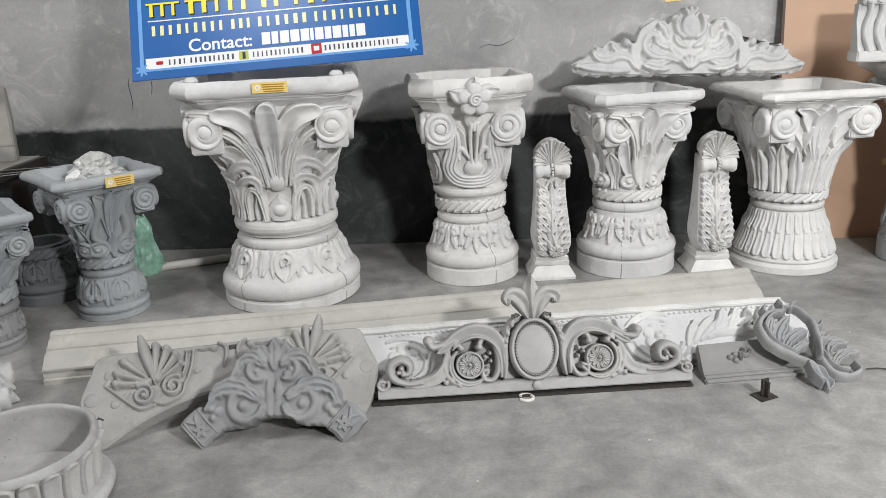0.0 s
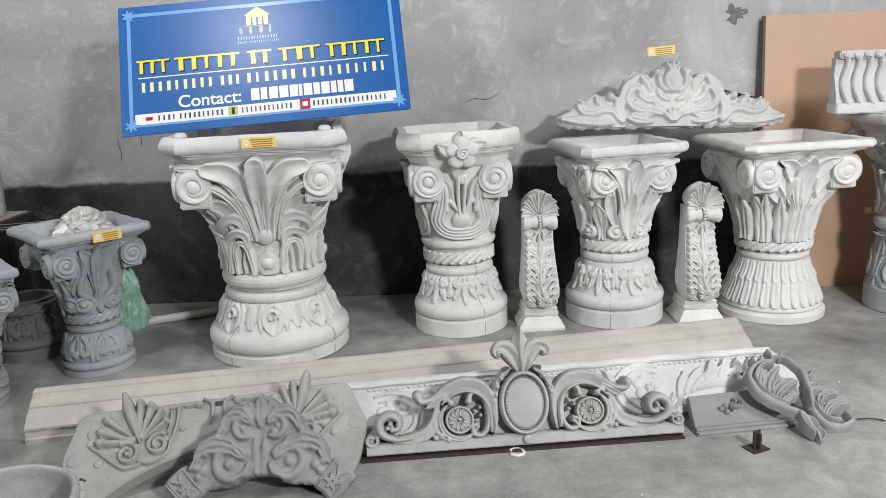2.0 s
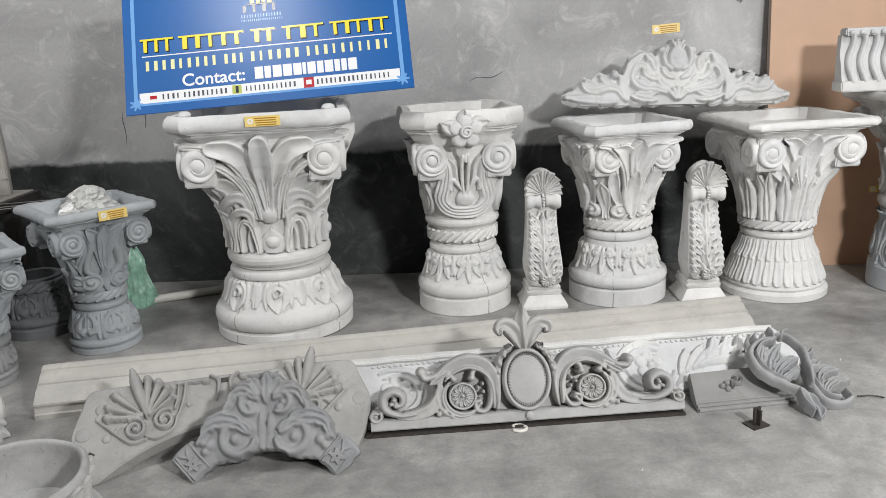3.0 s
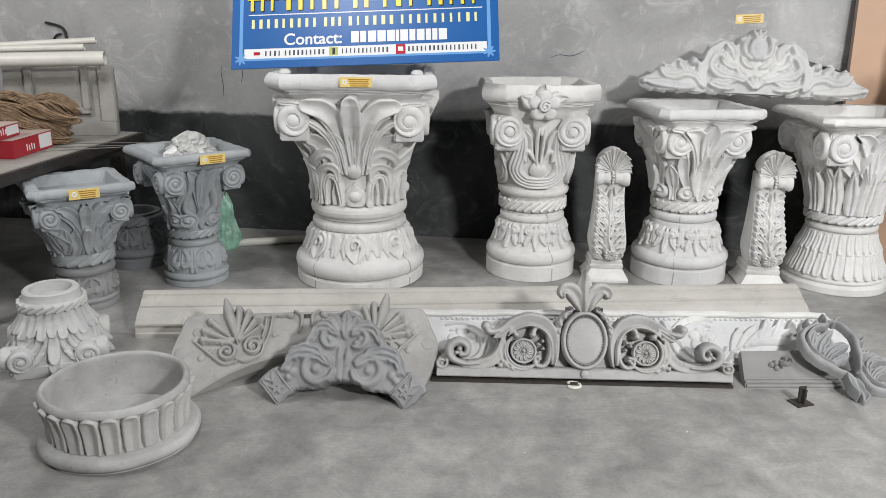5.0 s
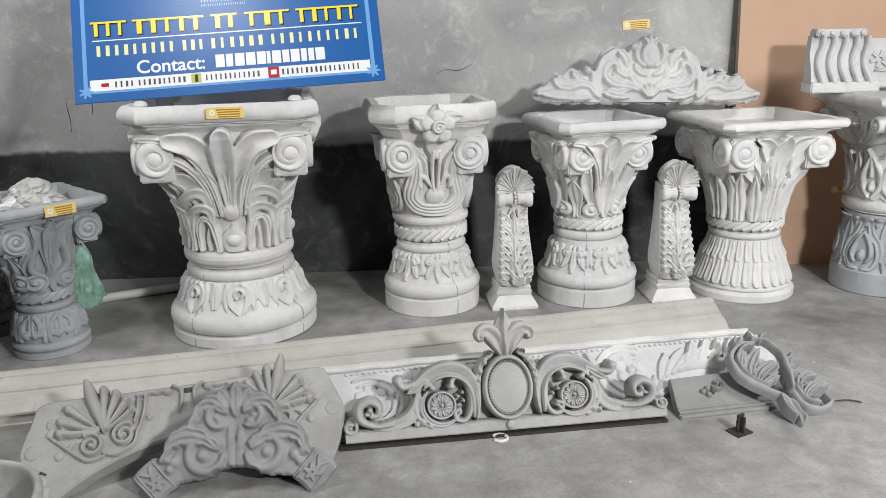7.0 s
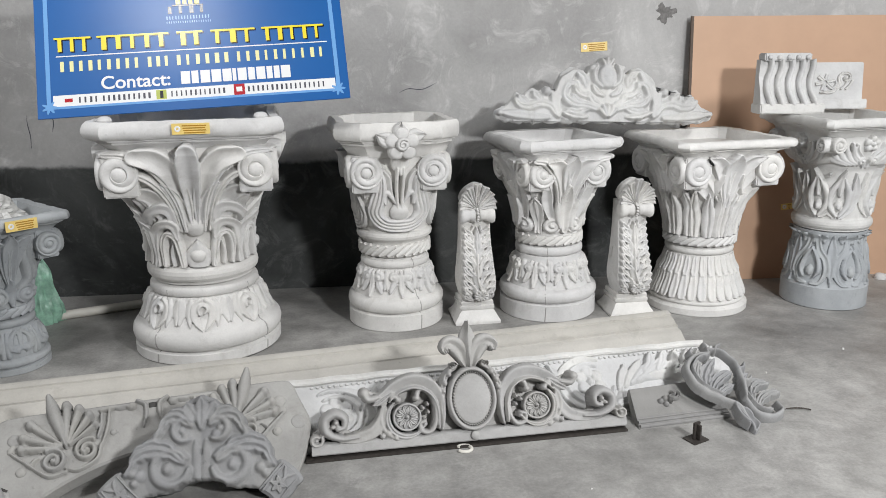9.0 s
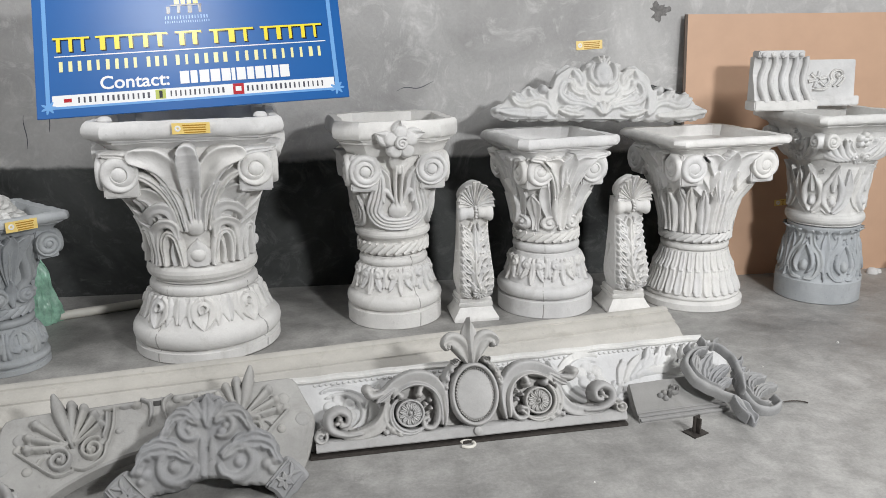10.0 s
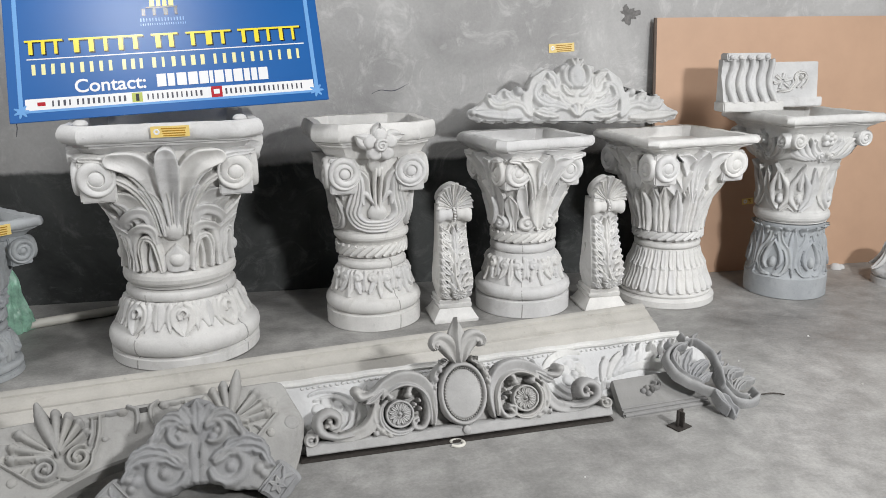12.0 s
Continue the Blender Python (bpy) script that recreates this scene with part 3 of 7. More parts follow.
def rope(radius, z, height, bulge, count, slant=0.9):
    """A twisted ring, as slanting strands round the body."""
    s = Shape()
    place = round_map(lambda v: radius, 0, None, radius)
    step = 2 * math.pi * radius / count
    for k in range(count):
        u = k * step
        line = np.c_[np.linspace(u - slant * step, u + slant * step, 8), z + np.linspace(-0.5, 0.5, 8) * height]
        stroke(s, place, line, step * 0.42 * taper(8, 0.5, 0.5, 0.5), bulge, "round")
    return s


def body(name, profile, mat, parent, power=None, n=72, seed=0.0):
    return part(name, lathe(Shape(), profile, n, power, 0.004, seed).mesh(name, mat), parent)


def abacus(parent, mat, half, z0, z1, cut, bow=0.03, step=0.0, lip=0.03, knobs=0.0):
    """Hollow square top: cove, fillet, full round nose and an open box inside."""
    h = z1 - z0
    prof = [(half * 0.74, z0 - 0.012), (half * 0.775, z0), (half * 0.79, z0 + 0.10 * h), (half * 0.825, z0 + 0.22 * h), (half * 0.872, z0 + 0.31 * h), (half * 0.885, z0 + 0.33 * h), (half * 0.885, z0 + 0.395 * h), (half * 0.925, z0 + 0.41 * h), (half * 0.925, z0 + 0.46 * h)]
    prof += [(half * 0.965, z0 + 0.485 * h), (half * 0.99, z0 + 0.56 * h), (half, z0 + 0.68 * h), (half * 0.995, z0 + 0.8 * h), (half * 0.978, z0 + 0.92 * h), (half * 0.95, z1), (half - lip - 0.02, z1 - 0.002), (half - lip - 0.035, z0 + 0.25 * h), (half * 0.4, z0 + 0.1 * h)]
    ob = part("abacus", moulded(Shape(), square_outline(cut, bow, step, 21), prof).mesh("abacus", mat, True, 0.0, 38), parent)
    if knobs:
        me = lathe(Shape(), [(knobs * 0.8, 0), (knobs * 0.95, 0.01), (knobs * 0.8, 0.02), (knobs * 0.45, 0.026)], 20, None, 0.03).mesh("corner_knob", mat)
        for k in range(4):
            c = Vector((half * (1 - cut * 0.9), half * (1 - cut * 0.9), 0))
            part("corner_knob", me, ob, spin(k, 4) @ pose(c.x - 0.02, c.y - 0.02, z1 - 0.008))
    return ob


def column(key, x, y, turn, joint, mat_low, mat_high, words, base, cap, half, z0, z1, cut, power, face=None, corner=None, base_leaf=None, leaves=0, step=0.0, knobs=0.0, ropes=(), seams=(), relief=None, base_relief=None):
    low = thing("pedestal", pose(x, y, 0, 0, 0, turn), words[0], "column base", "bases under the capitals")
    body("body", base, mat_low, low)
    if base_leaf:
        me = base_leaf(profile_radius(base)).mesh("hanging_leaf", mat_low, True, 0.0, 85)
        for k in range(leaves):
            part("hanging_leaf", me, low, spin(k, leaves))
    for a in seams:
        m = round_map(profile_radius(base), a, None, 0.2)
        top_z = base[-1][1] - 0.004
        line = np.c_[0.003 * np.sin(np.linspace(0, 9, 26)), np.linspace(0.004, top_z, 26)]
        part("mould_seam", stroke(Shape(), m, line, 0.0022, 0.0018, "round").mesh("mould_seam", SEAM), low, None, "grey filled mould seam")
    high = thing("column_capital", pose(x, y, joint, 0, 0, turn), words[1], "column capital", "capitals on their bases")
    prof = np.array([(r, z - joint) for r, z in cap])
    steps = np.linspace(0, len(prof) - 1, 10 * len(prof) - 9)
    prof = np.c_[np.interp(steps, np.arange(len(prof)), prof[:, 0]), np.interp(steps, np.arange(len(prof)), prof[:, 1])]
    body("bell", prof, mat_high, high, lambda z: power(z + joint), 96)
    abacus(high, mat_high, half, z0 - joint, z1 - joint, cut, 0.03, step, knobs=knobs)
    for r, z, hh, b, n in ropes:
        part("rope_ring", rope(r, z - joint, hh, b, n).mesh("rope_ring", mat_high), high)
    place = face_map(profile_radius(cap), power, joint)
    for name, fn in (face or {}).items():
        s = Shape()
        fn(s.mark(name), place)
        for label, piece in s.pieces():
            me = piece.mesh(label, mat_high, True, 0.0, 85)
            for k in range(1 if name == "rose" else 4):
                part(label, me, high, spin(k, 4))
    four = [spin(k, 4) for k in range(4)]
    if relief:
        lo, hi, fn = relief
        r = bell_relief(profile_radius(cap), power, joint, lo, hi, 190, 0.0028)
        fn(r)
        r.build(mat_high, high, four)
    if base_relief:
        count, lo, hi, fn = base_relief
        r = sector_relief(profile_radius(base), count, lo, hi)
        fn(r)
        r.build(mat_low, low, [spin(k, count) for k in range(count)], soft=2)
    if corner:
        off, size, c0, c1 = corner
        me = Shape().box(-size, size, -size, size, c0 - joint, c1 - joint).mesh("corner_block", mat_high, True, size * 0.1)
        for k in range(4):
            part("corner_block", me, high, spin(k, 4) @ pose(off, off, 0))
    return low, high


# capital A: tall palm with wide scrolls
def a_scrolls(s, m):
    volute(s, m, 0.256, 0.822, 0.072, 0.014, 1.1, 0.42, flat=0.321, drum=0.02)


def a_relief(r):
    height = r.v
    r.v = np.where(height > 0.56, 0.56 + (height - 0.56) / 1.11, height)  # upper leaves drawn out
    # corner leaves and low side bulbs
    r.leaf("corner_leaf", [(0.215, 0.41), (0.205, 0.48), (0.212, 0.54), (0.232, 0.585)], 0.036, 0.022, "scoop", 0.05, start=0.5, end=0.1, peak=0.5)
    r.dome("bulb", 0.163, 0.452, 0.024, 0.022, 1.25, 0.0, True)
    r.dome("bulb", 0.163, 0.452, 0.014, 0.018, 1.2, 0.014, True)
    # leaf hanging under the scroll
    r.leaf("leaf", [(0.09, 0.57), (0.125, 0.655), (0.165, 0.71), (0.215, 0.728)], 0.036, 0.026, "scoop", 0.03, 0.002, start=0.4, end=0.12, peak=0.6)
    r.leaf("leaf", [(0.15, 0.56), (0.17, 0.62), (0.175, 0.67), (0.205, 0.70)], 0.022, 0.024, "groove", 0.026, start=0.5, end=0.15)
    # two bands that run up into the scroll
    r.leaf("scroll_band", [(0.045, 0.56), (0.075, 0.655), (0.12, 0.735), (0.175, 0.785), (0.225, 0.80)], 0.0155, 0.03, "vein", 0.03, 0.004, start=0.4, end=0.6, peak=0.7)
    r.leaf("scroll_band", [(0.03, 0.56), (0.056, 0.67), (0.105, 0.77), (0.155, 0.828), (0.21, 0.858), (0.262, 0.862)], 0.0175, 0.032, "vein", 0.034, 0.006, start=0.35, end=0.75, peak=0.75)
    # palm: thorn leaves, broad side leaves with rolled tips, middle leaf
    r.leaf("palm_leaf", [(0.02, 0.56), (0.042, 0.65), (0.075, 0.715), (0.112, 0.752)], 0.023, 0.032, "scoop", 0.022, 0.004, start=0.3, end=0.1, peak=0.6)
    r.leaf("palm_leaf", [(0.012, 0.56), (0.03, 0.69), (0.07, 0.79), (0.112, 0.838), (0.165, 0.856)], 0.042, 0.036, "scoop", 0.05, 0.006, start=0.16, end=0.72, peak=0.82)
    r.leaf("palm_leaf", [(0, 0.56), (0, 0.70), (0, 0.79), (0, 0.86)], 0.045, 0.04, "scoop", 0.06, 0.01, start=0.16, end=0.86, peak=0.86, mirror=False)
    r.dome("cup", 0, 0.572, 0.036, 0.034, 1.1, 0.004)
    # hooded leaves, one behind the other, on tall stems
    r.leaf("hooded_leaf", [(0.072, 0.575), (0.085, 0.635), (0.125, 0.655), (0.17, 0.62), (0.182, 0.54)], 0.024, 0.03, "hood", 0.0, 0.006, start=0.3, end=0.35, peak=0.45)
    r.leaf("hooded_leaf", [(0.058, 0.53), (0.07, 0.578), (0.105, 0.592), (0.14, 0.56), (0.148, 0.48), (0.142, 0.41)], 0.022, 0.036, "hood", 0.0, 0.008, start=0.3, end=0.5, peak=0.4)
    r.leaf("hooded_leaf", [(0.05, 0.41), (0.058, 0.48), (0.072, 0.535), (0.102, 0.545), (0.118, 0.50), (0.115, 0.41)], 0.016, 0.034, "vein", 0.0, 0.006, start=0.6, end=0.5, peak=0.5)
    r.leaf("stem", [(0.086, 0.41), (0.09, 0.46), (0.08, 0.515)], 0.011, 0.024, "round", 0.004, 0.002, start=0.8, end=0.2, peak=0.4)
    # shield with a round bud
    r.leaf("shield", [(0, 0.405), (0, 0.455), (0, 0.515)], 0.05, 0.03, "round", 0.004, 0.0, start=0.75, end=0.1, peak=0.35, mirror=False)
    r.dome("bud", 0, 0.452, 0.025, 0.026, 1.1, 0.022)
    r.v = height


def a_base_relief(r):
    r.leaf("hanging_leaf", [(0.098, 0.262), (0.098, 0.215), (0.096, 0.16)], 0.03, 0.015, "keel", 0.0, start=0.55, end=0.1, peak=0.35)
    r.leaf("hanging_leaf", [(0.052, 0.262), (0.06, 0.215), (0.05, 0.15)], 0.017, 0.013, "keel", 0.002, start=0.6, end=0.1, peak=0.4)
    r.leaf("hanging_leaf", [(0.012, 0.262), (0.035, 0.235), (0.03, 0.185), (0.004, 0.14)], 0.0165, 0.016, "blade", 0.0, 0.002, start=0.6, end=0.25, peak=0.45)
    r.leaf("loop", [(-0.012, 0.205), (-0.018, 0.228), (0.0, 0.244), (0.018, 0.228), (0.006, 0.208)], 0.0075, 0.02, "round", 0.0, 0.003, start=0.8, end=0.8, peak=0.5, mirror=False)


column("A", -0.770, 3.56, 8, 0.318, WHITE_CAST, WHITE_CAST,
       ("white plaster round column base with hanging leaf drops", "white plaster capital with palm leaves and corner scrolls"),
       [(0.312, 0), (0.318, 0.005), (0.318, 0.045), (0.306, 0.05), *bead(0.298, 0.054, 0.135, 0.026), (0.288, 0.14), (0.262, 0.19), (0.243, 0.245), (0.236, 0.266), *bead(0.222, 0.27, 0.311, 0.012), (0.21, 0.316)],
       [(0.205, 0.319), (0.214, 0.323), *bead(0.216, 0.335, 0.4, 0.023), (0.205, 0.405), (0.202, 0.45), (0.211, 0.56), (0.238, 0.66), (0.278, 0.75), (0.295, 0.81), (0.3, 0.91)],
       0.38, 0.895, 1.025, 0.2, ramp_power(0.6, 0.8, 7), {"volute": a_scrolls}, (0.256, 0.066, 0.728, 0.89), knobs=0.03, seams=(-129, -37), relief=(0.405, 0.94, a_relief), base_relief=(8, 0.12, 0.272, a_base_relief))


# capital B: lyre of flowing bands, rose on the rim
def b_scrolls(s, m):
    volute(s, m, 0.15, 0.752, 0.074, 0.012, 2.0, 0.34, flat=0.212, drum=0.02)


def b_relief(r):
    for k in range(4):
        d = 0.0155 * k
        line = [(0.17 - d, 0.818 - 0.5 * d), (0.122 - 0.6 * d, 0.79 - 0.4 * d), (0.10 - 0.6 * d, 0.71), (0.116 - d, 0.63), (0.124 - d, 0.56), (0.095 - 0.9 * d, 0.502 + 0.5 * d), (0.047 - 0.4 * d, 0.476 + 0.9 * d), (0, 0.47 + d)]
        r.leaf("lyre_band", line, 0.009, 0.022, "round", 0.0, 0.003 * k, start=0.7, end=1.0, peak=0.5)
    r.leaf("leaf", [(0.02, 0.60), (0.045, 0.66), (0.055, 0.72), (0.085, 0.77)], 0.016, 0.026, "blade", 0.014, 0.004, end=0.2)
    r.leaf("leaf", [(0.014, 0.60), (0.05, 0.65), (0.068, 0.635), (0.06, 0.60)], 0.015, 0.024, "round", 0.006, 0.004)
    r.leaf("stem", [(0.008, 0.58), (0.014, 0.68), (0.012, 0.77)], 0.0095, 0.03, "round", 0.02, 0.006, start=0.8, end=0.9, peak=0.5)
    r.leaf("bract", [(0, 0.74), (0, 0.78), (0, 0.835)], 0.042, 0.03, "keel", 0.02, 0.024, start=0.25, end=0.8, peak=0.5, mirror=False)
    r.dome("bulb", 0, 0.56, 0.044, 0.04)
    r.dome("boss", 0.168, 0.63, 0.022, 0.014, 1.6, 0, True)


def b_rose(s, m):
    f = flat_map((0, -0.272, 0.882 - 0.336))
    for a, reach, w in ((158, 0.118, 0.036), (22, 0.112, 0.034), (92, 0.098, 0.03)):
        t = math.radians(a)
        line = [(0.02 * math.cos(t), 0.02 * math.sin(t)), (0.6 * reach * math.cos(t + 0.12), 0.6 * reach * math.sin(t + 0.12)), (reach * math.cos(t), reach * math.sin(t))]
        stroke(s, f, curve(line, 12), w * taper(12, 0.6, 0.06, 0.45), 0.026, "groove", curl(12, 0.3, 0.022))
    for k in range(5):
        t = math.radians(54 + 72 * k + 36)
        dome(s, lambda u, v, h: f(u, v, h), 0.044 * math.cos(t), 0.044 * math.sin(t), 0.036, 0.04, 18, 0.95, 0.45)
    dome(s, f, 0, 0, 0.034, 0.056, 20, 1.0, 0.5)
    stroke(s, f, spiral(0, 0, 0.028, 0.005, 1.7, 40, 30), 0.007, 0.012, "round", np.full(30, 0.052))


def b_base_relief(r):
    """Hanging tongue between two curls, with a leaf at either end."""
    r.leaf("hanging_leaf", [(0.066, 0.275), (0.066, 0.225), (0.06, 0.185)], 0.015, 0.014, "keel", 0.0, start=0.7, end=0.2)
    r.leaf("hanging_leaf", [(0.022, 0.275), (0.03, 0.225), (0.05, 0.178)], 0.015, 0.017, "vein", 0.004, 0.0, start=0.6, end=0.3)
    r.leaf("hanging_leaf", [(0, 0.272), (0, 0.215), (0, 0.16)], 0.0155, 0.02, "vein", 0.002, start=0.5, end=0.35, mirror=False)
    r.curl("curl", 0.033, 0.252, 0.024, 0.02, 1.15, 0.002)


column("B", 0.09, 3.76, 7, 0.336, WHITE_CAST, WHITE_CAST,
       ("white plaster round column base with acanthus drops", "white plaster capital with scroll bands and a rim rose"),
       [(0.224, 0), (0.228, 0.004), (0.228, 0.075), (0.216, 0.079), *bead(0.209, 0.083, 0.15, 0.022), (0.198, 0.154), (0.178, 0.2), (0.16, 0.28), *bead(0.153, 0.286, 0.322, 0.012), (0.15, 0.334)],
       [(0.148, 0.337), (0.152, 0.342), *bead(0.152, 0.346, 0.4, 0.014), (0.156, 0.408), *bead(0.162, 0.418, 0.462, 0.018), (0.16, 0.468), (0.16, 0.55), (0.17, 0.64), (0.188, 0.72), (0.2, 0.85)],
       0.283, 0.825, 0.972, 0.36, ramp_power(0.5, 0.72, 7), {"volute": b_scrolls, "rose": b_rose}, (0.155, 0.058, 0.66, 0.82),
       ropes=((0.158, 0.373, 0.048, 0.016, 26),), seams=(-68,), relief=(0.468, 0.83, b_relief), base_relief=(8, 0.152, 0.29, b_base_relief))


# capital C: crossed leaves and small spirals
def c_scrolls(s, m):
    volute(s, m, 0.137, 0.716, 0.066, 0.012, 1.4, 0.36, flat=0.198, drum=0.02)


def c_relief(r):
    r.leaf("leaf", [(0.13, 0.415), (0.138, 0.49), (0.15, 0.56), (0.165, 0.62)], 0.026, 0.018, "scoop", 0.02, end=0.15)
    r.leaf("scroll_band", [(0.03, 0.52), (0.045, 0.62), (0.075, 0.70), (0.115, 0.765), (0.15, 0.778)], 0.018, 0.028, "vein", 0.026, 0.006, start=0.5, end=0.8, peak=0.8)
    r.leaf("leaf", [(0.045, 0.47), (0.075, 0.545), (0.095, 0.62), (0.105, 0.685)], 0.024, 0.03, "scoop", 0.024, 0.004, 0, end=0.1)
    r.leaf("leaf", [(0.095, 0.42), (0.105, 0.50), (0.12, 0.56), (0.14, 0.60)], 0.02, 0.022, "groove", 0.016, 0.002, 0, end=0.1)
    r.leaf("palm_leaf", [(0.012, 0.58), (0.03, 0.68), (0.06, 0.745), (0.10, 0.768)], 0.037, 0.032, "scoop", 0.042, 0.008, start=0.2, end=0.3, peak=0.75)
    r.leaf("palm_leaf", [(0, 0.58), (0, 0.69), (0, 0.79)], 0.04, 0.028, "scoop", 0.05, 0.012, start=0.2, end=0.3, peak=0.75, mirror=False)
    r.leaf("hooded_leaf", [(0, 0.43), (0, 0.54), (0, 0.655)], 0.03, 0.03, "scoop", 0.034, 0.01, start=0.4, end=0.15, peak=0.6, mirror=False)
    r.leaf("leaf", [(0.02, 0.45), (0.035, 0.52), (0.045, 0.585)], 0.015, 0.034, "round", 0.01, 0.008, end=0.2)
    r.curl("spiral", 0.046, 0.455, 0.039, 0.024, 1.3, 0.006)


column("C", 0.855, 3.81, 13, 0.352, WHITE_CAST, WHITE_CAST,
       ("white plaster round column base with an open mould seam", "white plaster capital with curled leaves, spirals and a rope ring"),
       [(0.234, 0), (0.238, 0.004), (0.238, 0.08), (0.226, 0.084), *bead(0.219, 0.088, 0.15, 0.023), (0.207, 0.154), (0.186, 0.2), (0.163, 0.3), *bead(0.153, 0.305, 0.348, 0.013), (0.148, 0.35)],
       [(0.147, 0.353), (0.151, 0.357), *bead(0.149, 0.362, 0.402, 0.01), (0.146, 0.41), (0.142, 0.48), (0.153, 0.58), (0.182, 0.68), (0.2, 0.8)],
       0.262, 0.782, 0.872, 0.14, ramp_power(0.5, 0.68, 7), {"volute": c_scrolls}, (0.140, 0.059, 0.636, 0.78),
       ropes=((0.154, 0.382, 0.04, 0.013, 24),), seams=(-118,), relief=(0.41, 0.80, c_relief), base_relief=(8, 0.152, 0.302, b_base_relief))


# capital D: reeds below, broad leaves and scrolls above
def d_scrolls(s, m):
    volute(s, m, 0.186, 0.718, 0.066, 0.014, 1.2, 0.4, flat=0.245, drum=0.02)


def d_relief(r):
    for k, (u, top) in enumerate(((0.0, 0.60), (0.05, 0.60), (0.10, 0.63), (0.15, 0.61))):
        r.leaf("reed", [(u, 0.384), (u * 1.08, 0.46), (u * 1.18 + 0.008 * (k > 0), 0.54), (u * 1.24 + 0.02 * (k > 0), top)], 0.029, 0.026, "vein", 0.016, 0.003 * (k % 2), start=0.6, end=0.05, peak=0.4, mirror=k > 0)
    r.leaf("reed", [(0.026, 0.384), (0.034, 0.47), (0.03, 0.54), (0.044, 0.60)], 0.016, 0.032, "blade", 0.016, 0.004, start=0.7, end=0.05, peak=0.4)
    r.leaf("broad_leaf", [(0.06, 0.56), (0.11, 0.63), (0.155, 0.665), (0.205, 0.672)], 0.03, 0.03, "scoop", 0.034, 0.006, start=0.3, end=0.05, peak=0.5)
    r.leaf("broad_leaf", [(0.02, 0.55), (0.065, 0.65), (0.115, 0.722), (0.17, 0.762)], 0.034, 0.032, "scoop", 0.034, 0.008, start=0.25, end=0.1, peak=0.6)
    r.leaf("broad_leaf", [(0.06, 0.60), (0.058, 0.655), (0.045, 0.70)], 0.018, 0.04, "blade", 0.02, 0.01, start=0.4, end=0.05)
    r.leaf("broad_leaf", [(0.01, 0.55), (0.035, 0.68), (0.075, 0.755), (0.115, 0.778)], 0.036, 0.034, "scoop", 0.05, 0.01, start=0.2, end=0.2, peak=0.7)
    r.leaf("broad_leaf", [(0, 0.54), (0, 0.67), (0, 0.79)], 0.046, 0.03, "scoop", 0.058, 0.014, start=0.2, end=0.2, peak=0.72, mirror=False)


def d_base_relief(r):
    """Two tiers of hollow tongues with rounded, lifted ends."""
    r.leaf("flute", [(0, 0.19), (0, 0.13), (0, 0.088)], 0.0195, 0.012, "groove", 0.008, start=0.8, end=0.85, peak=0.9, mirror=False)
    r.leaf("flute", [(0, 0.28), (0, 0.24), (0, 0.203)], 0.0165, 0.012, "groove", 0.007, start=0.8, end=0.85, peak=0.9, mirror=False)


column("D", 1.625, 3.80, 8, 0.325, WHITE_CAST, WHITE_CAST,
       ("white plaster column base with two tiers of flutes", "white plaster capital with reeds, broad leaves and scrolls"),
       [(0.246, 0), (0.25, 0.004), (0.25, 0.034), (0.243, 0.04), (0.232, 0.046), *bead(0.228, 0.05, 0.07, 0.008), (0.226, 0.075), (0.216, 0.12), (0.197, 0.178), (0.19, 0.192), (0.172, 0.24), (0.16, 0.283), *bead(0.155, 0.286, 0.32, 0.012), (0.15, 0.324)],
       [(0.15, 0.326), *bead(0.155, 0.335, 0.376, 0.012), (0.156, 0.38), (0.16, 0.43), (0.18, 0.52), (0.196, 0.62), (0.21, 0.72), (0.222, 0.79)],
       0.308, 0.785, 0.858, 0.12, ramp_power(0.58, 0.74, 6), {"volute": d_scrolls}, (0.186, 0.06, 0.636, 0.785),
       ropes=((0.165, 0.356, 0.038, 0.015, 26),), relief=(0.382, 0.80, d_relief), base_relief=(30, 0.06, 0.284, d_base_relief))


